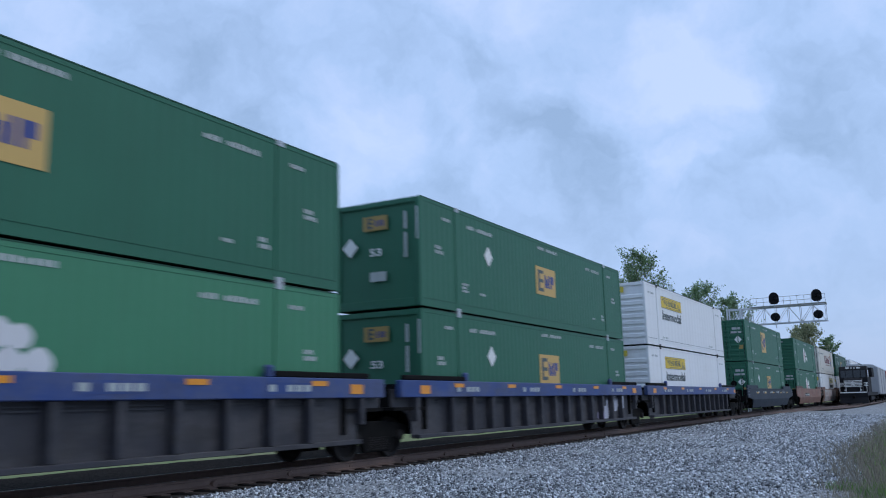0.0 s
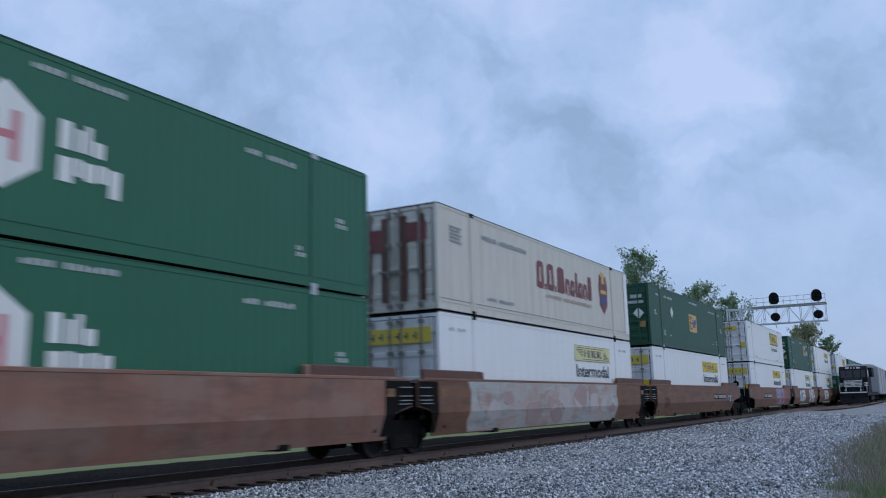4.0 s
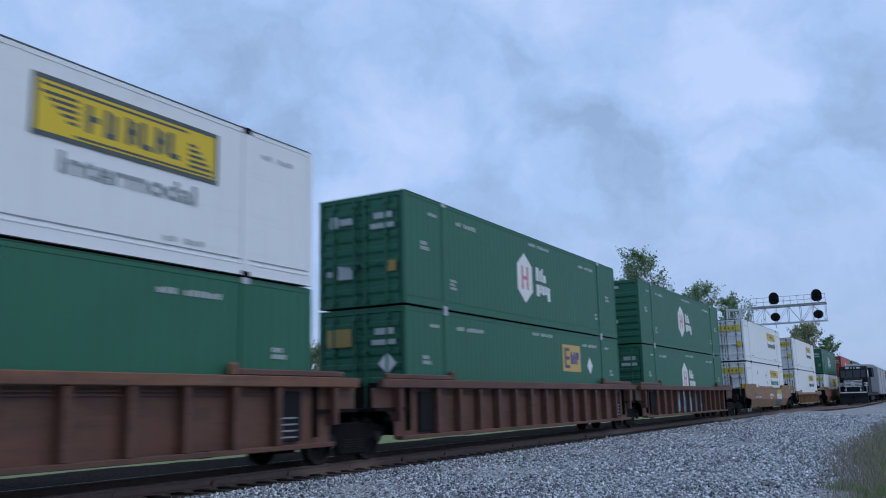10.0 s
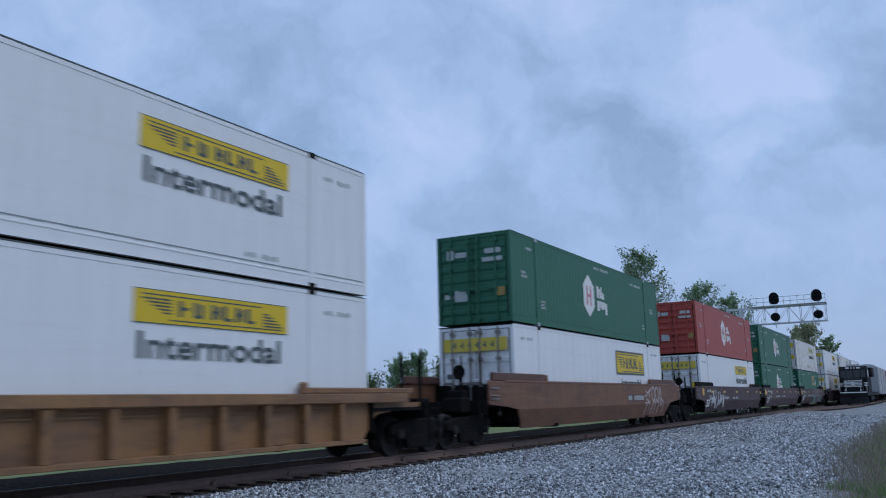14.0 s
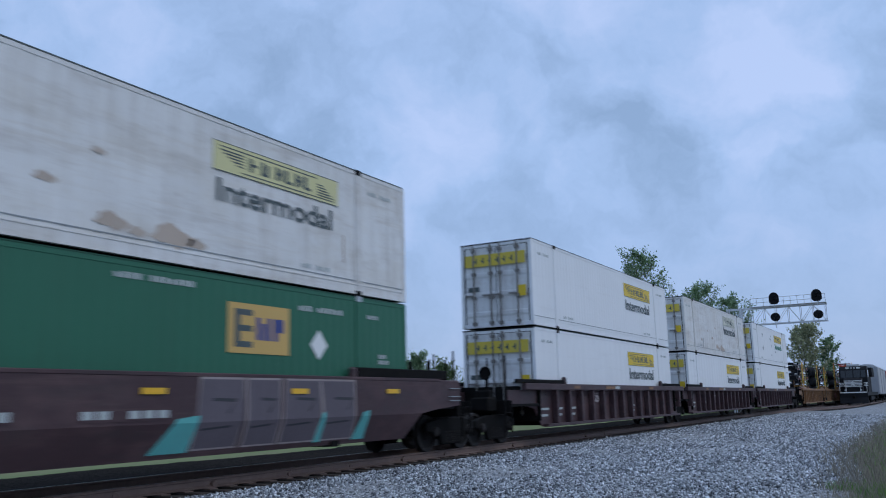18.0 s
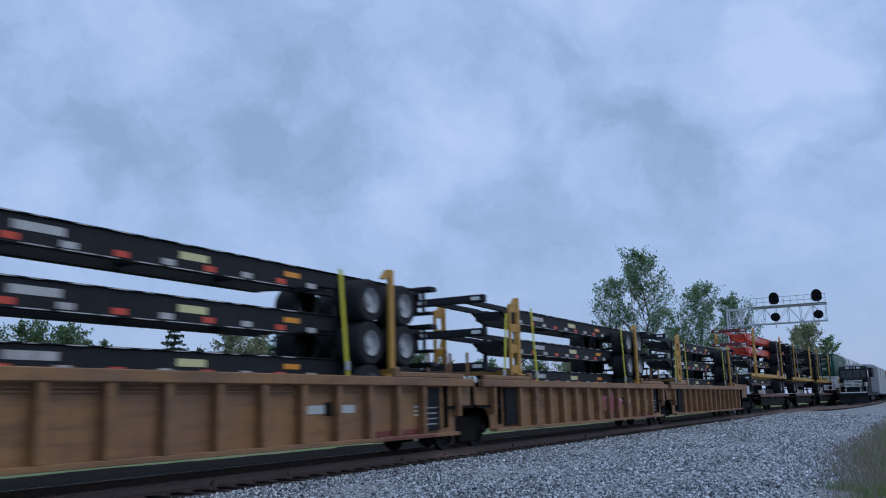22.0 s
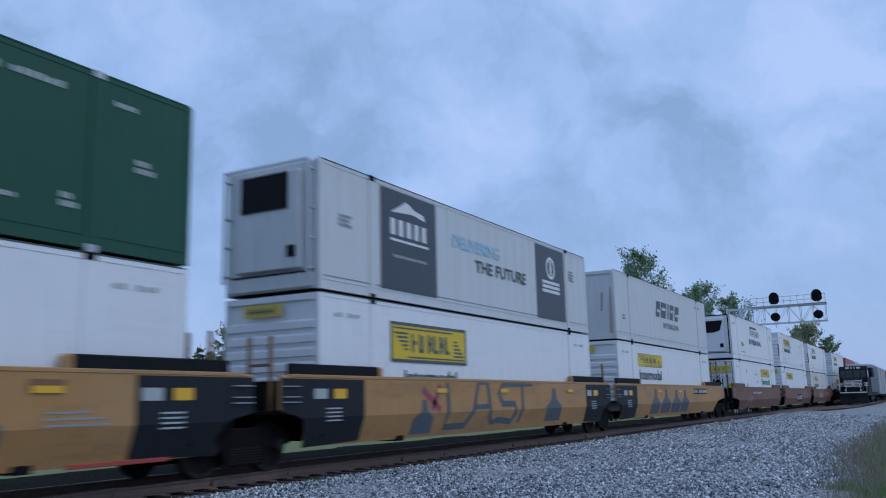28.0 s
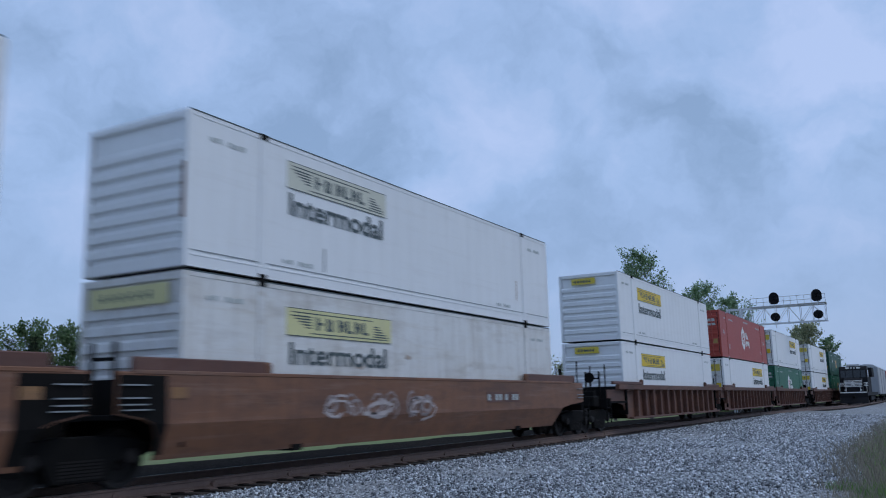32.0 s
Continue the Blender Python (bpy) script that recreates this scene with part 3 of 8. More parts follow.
def gold_panel(c, x0, x1, z0, z1):
    """Square gold sign with blocky dark and blue strokes."""
    p = bar("sign_panel", x0, x1, -0.006, 0.002, z0, z1, GOLD, c, "gold square sign", bev=0)
    w, h = x1 - x0, z1 - z0
    bar("stroke", w * 0.10, w * 0.19, -0.004, 0.002, h * 0.12, h * 0.88, INK, p, bev=0)
    for k in (0.12, 0.44, 0.76):
        bar("stroke", w * 0.19, w * 0.38, -0.004, 0.002, h * k, h * (k + 0.12), INK, p, bev=0)
    for k in (0.44, 0.53, 0.62, 0.73):
        bar("stroke", w * k, w * (k + 0.07), -0.004, 0.002, h * 0.28, h * (0.74 - 0.12 * (k == 0.53)), INK_B, p, bev=0)
    bar("stroke", w * 0.80, w * 0.90, -0.004, 0.002, h * 0.46, h * 0.74, INK_B, p, bev=0)


def hexagon(c, x, z, r, ink):
    """White upright hexagon with two coloured uprights and a crossbar, and a group of white strokes beside it."""
    key = ("hex", r)
    if key not in MESHES:
        MESHES[key] = prism([(0.9 * r * math.sin(math.pi / 3 * i), 1.08 * r * math.cos(math.pi / 3 * i)) for i in range(6)], 0, 0.006, WHITE_S)
    p = part("hexagon_sign", MESHES[key], c, Matrix.Translation((x, -0.006, z)), "white hexagon sign")
    key = ("letter", r, ink.name)
    if key not in MESHES:
        MESHES[key] = prism([(r * a, r * b) for a, b in ((-0.34, -0.5), (-0.17, -0.5), (-0.17, -0.08), (0.18, -0.08), (0.18, -0.5), (0.35, -0.5), (0.35, 0.5), (0.18, 0.5), (0.18, 0.08), (-0.17, 0.08), (-0.17, 0.5), (-0.34, 0.5))], -0.004, 0.006, ink)
    part("sign_letter", MESHES[key], p)
    for name, mat, rows in (("sign_word", WHITE_S, [(1.22, 1.5, 0.02, 0.62), (1.6, 1.78, 0.02, 0.5), (1.84, 1.98, 0.02, 0.62), (2.04, 2.3, 0.0, 0.34), (1.22, 1.56, -0.66, -0.14), (1.62, 1.78, -0.5, -0.12), (1.84, 2.12, -0.56, -0.16), (2.18, 2.4, -0.52, -0.14), (2.46, 2.74, -0.8, -0.18)]),):
        key = (name, r, mat.name)
        if key not in MESHES:
            bm = bmesh.new()
            for a, b, e, f in rows:
                block(bm, r * a, r * b, -0.004 if mat is ink else 0.0, 0.006, r * e, r * f)
            MESHES[key] = mesh_of(bm, mat, name)
        tagged(part(name, MESHES[key], p), kind="stuff")


def container(kind, end, variant=""):
    """A 53-foot container, its near bottom corner at the origin. end: 'doors' or 'nose' shows at -x."""
    key = (kind, end, variant)
    if key in PROTOS:
        return PROTOS[key]
    skin = {"gold": GREEN, "gold_light": GREEN_L, "gold_dark": DARKGREEN, "hexa": GREEN, "hexa_red": RED, "yell": WHITE, "yell_dirty": DIRTY, "cream": CREAM, "greyish": GREY_W, "reefer_n": GREY_W, "reefer_p": WHITE, "plain_w": WHITE, "plain_g": DARKGREEN}[kind]
    words = {"gold": "dark green corrugated steel container with a gold square sign", "gold_light": "bright green corrugated steel container with a gold sign",
             "gold_dark": "deep green corrugated steel container with a gold square sign", "hexa": "dark green corrugated container with a white hexagon sign",
             "hexa_red": "brick red corrugated container with a white hexagon sign", "yell": "white smooth-sided container with a yellow sign panel",
             "yell_dirty": "stained white container with a faded yellow sign", "cream": "cream container with maroon signwriting and a crest",
             "greyish": "greyish white container with dark blue signwriting", "reefer_n": "pale grey refrigerated container with charcoal sign panels",
             "reefer_p": "white refrigerated container with a framed cooling unit", "plain_w": "plain white steel container", "plain_g": "plain dark green steel container"}[kind]
    c = thing("shipping_container", words, "container", "containers on the train")
    smooth = kind in ("yell", "yell_dirty", "cream", "greyish", "reefer_n", "reefer_p", "plain_w")
    pk = ("side", kind if not smooth else "smooth", skin.name, variant == "ribbed")
    if pk not in MESHES:
        if smooth and variant != "ribbed":
            MESHES[pk] = corrugated(LEN - 0.24, HIGH - 0.34, 0.61, 0.006, skin)
        else:
            MESHES[pk] = corrugated(LEN - 0.24, HIGH - 0.34, 0.275, 0.005, skin)
    z0, z1 = 0.045, HIGH - 0.03
    part("side_panel", MESHES[pk], c, Matrix.Translation((0.12, 0.006, z0 + 0.2)))
    part("side_panel", MESHES[pk], c, pose(LEN - 0.12, WID - 0.006, z0 + 0.2, 0, 0, 180))
    bar("roof", 0.02, LEN - 0.02, 0.02, WID - 0.02, HIGH - 0.07, HIGH - 0.04, skin, c)
    bar("underframe", 0.05, LEN - 0.05, 0.05, WID - 0.05, 0.06, 0.2, SOOT, c)
    bar("roof_seam", 0.06, LEN - 0.06, -0.006, 0.03, HIGH - 0.03, HIGH - 0.008, INK if smooth else DARKGREEN if skin is not RED else INK_M, c, "dark seam along the roof", 0)
    for y in (0.0, WID - 0.08):
        bar("top_rail", 0.1, LEN - 0.1, y, y + 0.08, HIGH - 0.12, HIGH - 0.028, skin, c)
        rk0 = ("bottomrail", skin.name)
        if rk0 not in MESHES:
            bm = bmesh.new()
            block(bm, 0.1, LEN - 0.1, -0.004, 0.08, z0, z0 + 0.205)
            block(bm, 0.1, LEN - 0.1, -0.014, 0.04, z0 + 0.205, z0 + 0.225)
            block(bm, 0.1, LEN - 0.1, -0.012, 0.03, z0, z0 + 0.02)
            # dark strips coloured in for the shadow line above the bottom rail
            if smooth:
                for xa, xb in ((0.14, 1.86), (2.1, LEN - 2.1), (LEN - 1.86, LEN - 0.14)):
                    block(bm, xa, xb, -0.002, 0.02, z0 + 0.29, z0 + 0.31)
            MESHES[rk0] = mesh_of(bm, skin, "bottom_rail")
            MESHES[rk0].materials.append(INK_F)
            for f in MESHES[rk0].polygons:
                f.material_index = 1 if f.index >= 18 else 0
        part("bottom_rail", MESHES[rk0], c, None if y == 0 else pose(LEN, WID, 0, 0, 0, 180))
        for x in (0.0, LEN - 0.13):
            bar("corner_post", x, x + 0.13, y - 0.003 if y == 0 else y - 0.03, y + 0.12 if y == 0 else y + 0.083, z0, z1, skin, c)
        for x in (1.98, LEN - 1.98):
            pk2 = ("post", skin.name)
            if pk2 not in MESHES:
                bm = bmesh.new()
                block(bm, -0.1, 0.1, -0.012, 0.06, 0.118, HIGH - 0.118)
                for z in (0.0, HIGH - 0.118):
                    block(bm, -0.1, 0.1, -0.024, 0.14, z, z + 0.118)
                me = mesh_of(bm, skin, "lifting_post")
                me.materials.append(SOOT if smooth else GALV)
                for f in me.polygons:
                    f.material_index = 1 if f.index >= 6 else 0
                MESHES[pk2] = me
            part("lifting_post", MESHES[pk2], c, Matrix.Translation((x, 0, 0)) if y == 0 else pose(x, WID, 0, 0, 0, 180))
    # the end that shows
    if kind.startswith("reefer"):
        bar("front_wall", 0.0, 0.04, 0.13, WID - 0.1, z0 + 0.02, z1 - 0.02, skin, c)
        cool = bar("cooling_unit", -0.16, 0.0, 0.42, WID - 0.42, 0.5, HIGH - 0.22, skin, c, "white cooling unit housing", 0.03)
        n = 1 if kind == "reefer_n" else 0
        gr = part("grille", prism([(0.3, 2.14), (1.6, 2.14), (1.6, 1.32), (0.3, 1.32)] if n else [(0.05, 1.98), (1.7, 1.98), (1.5, 1.35), (1.1, 1.22), (0.65, 1.22), (0.25, 1.35)], -0.03, 0.02, BLACK), cool, Matrix.Rotation(radians(90), 4, "Z") @ Matrix.Translation((0, 0.01, 0)), "black grille")
        bar("control_box", -0.04, 0.0, 0.08, 0.3, 0.25, 0.5, BLACK, cool)
        for y in (0.1, WID - 0.14):
            bar("guard_post", -0.24, -0.18, y, y + 0.06, 0.3, HIGH - 0.05, GALV if n else SOOT, c)
            for z in (0.45, 1.1, 1.75, 2.6):
                bar("guard_strut", -0.19, 0.0, y, y + 0.05, z, z + 0.05, GALV if n else SOOT, c)
        bar("guard_top", -0.24, -0.18, 0.16, WID - 0.14, HIGH - 0.11, HIGH - 0.05, GALV if n else SOOT, c)
        bar("lower_beam", -0.06, 0.0, 0.13, WID - 0.13, 0.1, 0.4, skin, c)
        bar("shadow_gap", -0.05, 0.0, 0.2, WID - 0.2, 0.4, 0.45, BLACK, c)
    elif end == "nose":
        fk = ("front", skin.name, kind == "greyish", kind.startswith("gold"))
        if fk not in MESHES:
            edge_pts = [(0.1, z0), (0.06, z0)]
            for i in range(7 if kind != "greyish" and not kind.startswith("gold") else 0):   # pressed ridges across the wall
                z = 0.36 + i * 0.295
                edge_pts += [(0.06, z), (0.0, z + 0.012), (0.0, z + 0.15), (0.06, z + 0.2)]
            MESHES[fk] = prism(edge_pts + [(0.06, z1), (0.1, z1)], 0.12, WID - 0.12, DOORWHITE if kind == "yell_dirty" else skin, "front_wall")
        part("front_wall", MESHES[fk], c)
        if kind == "greyish":
            for yy, zz, zt in ((0.12, 0.25, 2.1), (0.5, 1.2, 1.9), (2.2, 0.35, 1.5)):   # runs of rust, narrowing downwards
                part("rust_streak", prism([(yy, zt), (yy + 0.07, zt + 0.1), (yy + 0.12, zt - 0.6), (yy + 0.16, zz), (yy + 0.04, zz)], 0, 0.006, RUSTRUN), c, Matrix.Rotation(radians(90), 4, "Z") @ Matrix.Translation((0, -0.033, 0)), "brown rust streak")
        bar("front_sill", -0.004, 0.05, 0.13, WID - 0.13, z0, z0 + 0.22, skin, c)
        bar("front_header", -0.004, 0.05, 0.13, WID - 0.13, HIGH - 0.17, z1, skin, c)
        if variant in ("bare", "ghost"):
            bar("rust_streak", -0.012, -0.006, 0.02, 0.1, 0.9, 1.9, BROWN_P, c, "brown rust streak", 0)
        elif kind in ("yell", "yell_dirty"):
            brand_panel_end(c, *((0.3, 2.3, 2.32) if variant == "unlettered" or kind != "yell" else (0.95, 2.0, 2.42)), 2.68, YELLOW_E if kind == "yell" else YELLOW_F)
        elif kind == "hexa":
            bar("end_mark", -0.012, -0.006, 1.6, 1.95, 2.4, 2.7, FAINT, c)
            bar("end_mark", -0.012, -0.006, 0.9, 1.5, 2.5, 2.62, FAINT, c)
            bar("end_mark", -0.012, -0.006, 1.0, 1.5, 0.95, 1.1, FAINT, c)
        elif kind.startswith("gold"):
            es = bar("end_sign", -0.03, -0.02, 0.95, 1.7, 2.1, 2.48, GOLD_D, c, "dulled gold sign", 0)
            bar("stroke", -0.004, 0.002, 0.56, 0.62, 0.05, 0.33, INK, es, bev=0)
            for k in (0.06, 0.17, 0.28):
                bar("stroke", -0.0036, 0.002, 0.44, 0.56, k, k + 0.05, INK, es, bev=0)
            for k in (0.1, 0.2, 0.32):
                bar("stroke", -0.004, 0.002, k, k + 0.06, 0.1, 0.26, INK_B, es, bev=0)
            bar("end_mark", -0.03, -0.02, 1.0, 1.5, 0.75, 1.0, FAINT, c)
            part("lettering", lettering("53", 0.36, 0.2, WHITE_S), c, pose(-0.02, 1.5, 1.42, 0, 0, -90))
            for za, zb in ((1.3, 1.95), (2.05, 2.5)):
                bar("end_mark", -0.03, -0.02, 0.36, 0.44, za, zb, FAINT, c, bev=0)
            bar("post_mark", -0.008, -0.002, 0.03, 0.09, 1.75, 2.6, FAINT, c, bev=0)
            placard_end(c, 2.1, 1.7, 0.24)
    else:
        dmat = DOORWHITE if skin is WHITE or skin is DIRTY else skin
        for s, (ya, yb) in enumerate(((0.165, WID / 2 - 0.016), (WID / 2 + 0.016, WID - 0.165))):
            w = yb - ya
            dk = ("door", smooth, dmat.name, s)
            if dk not in MESHES:   # pressed panel with its ridges and hinge straps
                d, hi = (0.03 if not smooth else 0.045), z1 - z0 - 0.28
                edge_pts = [(0.05, 0.0), (0.0, 0.0)]
                if smooth:
                    d = 0.02
                for z in ((0.12, 0.46, 0.8, 1.14, 1.48, 1.82, 2.16) if not smooth else (0.2, 0.85, 1.5, 2.1)):
                    edge_pts += [(0.0, z), (-d, z + 0.07), (-d, z + 0.17), (0.0, z + 0.2)]
                MESHES[dk] = prism(edge_pts + [(0.0, hi), (0.05, hi)], 0.0, w, dmat, "door")
            d = part("door", MESHES[dk], c, Matrix.Translation((0.02, ya, z0 + 0.14)))
            for k in ((0.3, 0.86) if s == 0 else (0.14, 0.7)):
                rk = ("lockrod", smooth, skin.name)
                if rk not in MESHES:
                    bm = bmesh.new()
                    tube_into(bm, (0, 0, 0), (0, 0, 2.72), 0.03, 8)
                    for z in (0.05, 0.9, 1.7, 2.5):
                        block(bm, -0.03, 0.05, -0.07, 0.07, z, z + 0.1)
                    block(bm, -0.05, 0.0, -0.02, 0.3, 1.0, 1.05)
                    MESHES[rk] = mesh_of(bm, DARKROD if smooth else skin, "lock_rod")
                part("lock_rod", MESHES[rk], d, Matrix.Translation((-0.08, w * k, -0.1)))
        bar("door_gasket", 0.04, 0.06, 0.1, WID - 0.1, z0 + 0.1, z1 - 0.1, BLACK, c, "black rubber seal")
        bar("door_header", 0.0, 0.08, 0.13, WID - 0.13, z1 - 0.125, z1 - 0.03, skin, c)
        bar("header_edge", -0.01, 0.09, 0.0, WID, z1 - 0.028, z1 + 0.012, BLACK if smooth else skin, c)
        bar("door_sill", 0.0, 0.08, 0.13, WID - 0.13, z0, z0 + 0.14, skin, c)
        if smooth and kind not in ("cream", "plain_w"):
            if variant == "boxed":
                brand_panel_end(c, 0.7, 2.1, 2.2, 2.5, YELLOW_E)
            else:
                brand_panel_end(c, 0.2, WID - 0.2, 2.08, 2.48, YELLOW_E)
            bar("end_sign", -0.06, -0.052, 0.2, 0.5, 1.0, 1.35, YELLOW, c, "small yellow notice", 0)
            bar("end_mark", -0.06, -0.052, 1.9, 2.3, 1.25, 1.4, INK, c, "", 0)
        elif kind == "cream":
            for k in (0.35, 0.9, 1.5, 2.05):
                bar("rust_streak", -0.034, -0.03, k, k + 0.22, 0.3, 2.6, BROWN_D, c, "rusty brown stain", 0)
            bar("end_mark", -0.04, -0.034, 0.3, 0.9, 1.9, 2.4, INK_M, c, "", 0)
            bar("end_mark", -0.04, -0.034, 1.7, 2.3, 1.7, 2.3, INK_M, c, "", 0)
        else:
            bar("end_mark", -0.06, -0.052, 0.3, 0.85, 2.2, 2.36, FAINT, c, "", 0)
            bar("end_mark", -0.06, -0.052, 0.25, 0.95, 1.95, 2.08, FAINT, c, "", 0)
            bar("end_mark", -0.06, -0.052, 1.5, 1.95, 0.75, 1.1, FAINT, c, "", 0)
            bar("end_mark", -0.06, -0.052, 2.05, 2.3, 0.85, 1.0, FAINT, c, "", 0)
            if kind.startswith("gold"):
                bar("end_sign", -0.06, -0.052, 1.55, 2.3, 1.95, 2.4, GOLD_D, c, "dulled gold sign", 0)
                placard_end(c, 0.5, 1.5, 0.25)
            elif kind.startswith("hexa"):
                bar("end_sign", -0.06, -0.052, 1.95, 2.2, 2.1, 2.4, FAINT, c, "", 0)
                bar("end_sign", -0.06, -0.052, 1.5, 1.9, 2.15, 2.32, FAINT, c, "", 0)
            bar("end_notice", -0.06, -0.052, 0.2, 0.5, 0.85, 1.12, GOLD_D if variant != "b" else FAINT, c, "", 0)
    # plain back end
    bar("back_wall", LEN - 0.06, LEN - 0.02, 0.12, WID - 0.12, z0, z1, skin, c)
    # signs of the near side
    if kind.startswith("gold"):
        if variant == "right":
            gold_panel(c, 10.1, 11.8, 1.5, 2.42)
            placard(c, 12.75, 1.75, 0.28, WHITE_S)
        elif variant == "big":
            gold_panel(c, 6.2, 8.1, 0.85, 2.35)
        elif variant != "none":
            gold_panel(c, 7.35, 9.0, 1.07, 2.0)
            if variant != "lone":
                placard(c, 3.9, 1.8, 0.27, WHITE_S)
        if variant == "none":   # two rows of white bubble shapes sprayed on the side
            for x, z, r in ((8.75, 1.56, 0.2), (8.4, 1.6, 0.24), (7.95, 1.56, 0.22), (9.05, 1.2, 0.24), (8.6, 1.22, 0.22), (8.1, 1.2, 0.25), (7.6, 1.22, 0.22)):
                part("graffiti", prism([(x + r * 1.05 * math.cos(k * math.pi / 7), z + r * (0.85 if k % 3 else 1.0) * math.sin(k * math.pi / 7)) for k in range(14)], -0.006 - 0.0006 * (x % 1), 0.0, GRAF_W), c, None, "white bubble spray paint")
        marks(c, FAINT, [(0.8, 1.48, 0.42, 0.26), (1.2, 2.42, 0.45, 0.12), (2.25, 0.6, 0.36, 0.28), (3.3, 0.6, 0.36, 0.1), (7.6, 2.58, 1.7, 0.10), (13.6, 0.62, 0.32, 0.26), (12.6, 0.6, 0.3, 0.1), (14.5, 2.42, 0.45, 0.12), (14.95, 1.42, 0.42, 0.26), (2.6, 2.42, 1.6, 0.11), (12.1, 2.42, 1.5, 0.11)])
    elif kind.startswith("hexa"):
        hexagon(c, 7.2 if variant != "left" else 6.9, 1.48, 0.74, INK_P if kind == "hexa" else RED)
        marks(c, FAINT, [(0.8, 1.48, 0.42, 0.26), (1.2, 2.42, 0.45, 0.12), (2.3, 0.6, 0.36, 0.3), (7.6, 2.58, 1.7, 0.10), (13.6, 0.62, 0.32, 0.26), (14.95, 1.42, 0.42, 0.26), (12.1, 2.42, 1.5, 0.11)] + ([(2.7, 2.4, 1.2, 0.12)] if variant != "left" else []))
    elif kind in ("yell", "yell_dirty"):
        a = 9.65 if end == "doors" else 2.7
        yel = YELLOW_F if kind == "yell_dirty" or variant in ("faded", "green") else YELLOW
        ink = INK_G if variant in ("green", "lgreen") else INK_F if variant == "grey" else INK
        if variant == "boxed":
            brand_panel(c, a, a + 3.75, 1.6, 2.54, YELLOW, INK, True)
            part("lettering", lettering("Intermodal", 2.75, 0.34, INK_F), c, Matrix.Translation((a + 0.5, 0.0, 1.12)))
        elif variant == "boxlow":
            brand_panel(c, a, a + 3.75, 1.5, 2.45, YELLOW, INK, True)
            part("lettering", lettering("Intermodal", 2.6, 0.3, INK), c, Matrix.Translation((a + 0.6, 0.0, 1.02)))
        elif variant == "ghost":
            brand_panel(c, a, a + 3.6, 1.98, 2.55, PALE_Y, INK)
            part("lettering", lettering("Intermodal", 3.4, 0.47, INK), c, Matrix.Translation((a + 0.05, 0.0, 1.42)))
        else:
            brand_panel(c, a, a + 3.75, 1.9, 2.46, yel, INK)
            if variant == "unlettered":
                pass
            else:
                part("lettering", lettering("Intermodal", 3.45, 0.44, ink, 0.006, 0.0, 0.018), c, Matrix.Translation((a + 0.1, 0.0, 1.33)))
        marks(c, FAINT, [(0.55, 2.4, 0.95, 0.09), (2.6, 0.42, 0.95, 0.09), (12.2, 0.42, 0.95, 0.09), (14.6, 2.4, 0.95, 0.09)], -0.002)
        if variant in ("lgreen", "bare"):   # old scuffs where stickers came off
            rs = random.Random(len(variant))
            for k in range(9):
                x, z, r = rs.uniform(2.5, 14.5) if k > 4 else rs.uniform(4.0, 9.0), rs.uniform(0.7, 2.3), rs.uniform(0.07, 0.17)
                part("scuff", prism([(x + 1.2 * r * math.cos(a) * rs.uniform(0.6, 1.2), z + r * math.sin(a) * rs.uniform(0.6, 1.2)) for a in [2 * math.pi * q / 9 for q in range(9)]], 0.0, 0.005, INK_F), c, None, "grey scuff")
        if kind == "yell_dirty":   # rusted patches above the bottom rail
            for x, z, r in ((7.5, 0.55, 0.17), (8.0, 0.46, 0.1), (8.75, 0.5, 0.24), (9.3, 0.44, 0.12), (6.3, 1.0, 0.1), (5.2, 1.35, 0.08), (7.2, 1.62, 0.07), (3.6, 0.8, 0.09)):
                part("rust_patch", prism([(x + 2.1 * r * math.cos(a) * (1 - 0.3 * (k % 2)), z + r * math.sin(a) * (1 - 0.25 * (k % 3))) for k, a in enumerate([2 * math.pi * q / 11 for q in range(11)])], 0.0, 0.004, RUSTRUN), c, None, "brown rust patch")
        if kind == "yell_dirty" or variant in ("ghost", "faded"):
            for x, z, w, h in ((3.9, 0.4, 0.05, 0.5), (13.6, 0.7, 0.05, 0.6)):
                bar("dent_stain", x, x + w, 0.0, 0.005, z, z + h, RUSTRUN if x > 5 else INK_F, c, "rusty scrape", 0)
    elif kind == "cream":
        for i, (w, h) in enumerate(((0.6, 0.85), (0.16, 0.14), (0.62, 0.85), (0.16, 0.14), (0.66, 0.85), (0.44, 0.52), (0.42, 0.52), (0.24, 0.85), (0.44, 0.52), (0.44, 0.52), (0.42, 0.85))):
            x = 6.55 + (0.0, 0.64, 0.86, 1.52, 1.78, 2.52, 3.02, 3.5, 3.8, 4.3, 4.8)[i]
            part("sign_stroke", prism([(x, 1.32), (x + w * 0.8, 1.28), (x + w, 1.4), (x + w * 0.92, 1.32 + h), (x + w * 0.3, 1.36 + h), (x + 0.03, 1.24 + h)], -0.004, 0.004, INK_M), c)
            if w > 0.3 and i % 3 != 1:
                part("sign_notch", prism([(x + w * 0.36, 1.26 if i % 2 else 1.5), (x + w * 0.56, 1.26 if i % 2 else 1.5), (x + w * 0.54, 1.16 + h), (x + w * 0.4, 1.14 + h)], -0.007, -0.004, CREAM), c)
        bar("corner_patch", LEN - 0.42, LEN - 0.004, -0.008, 0.0, 0.3, 2.8, WHITE, c, "repainted white corner", 0)
        marks(c, RUSTRUN, [(7.3, 1.02, 4.4, 0.13)])
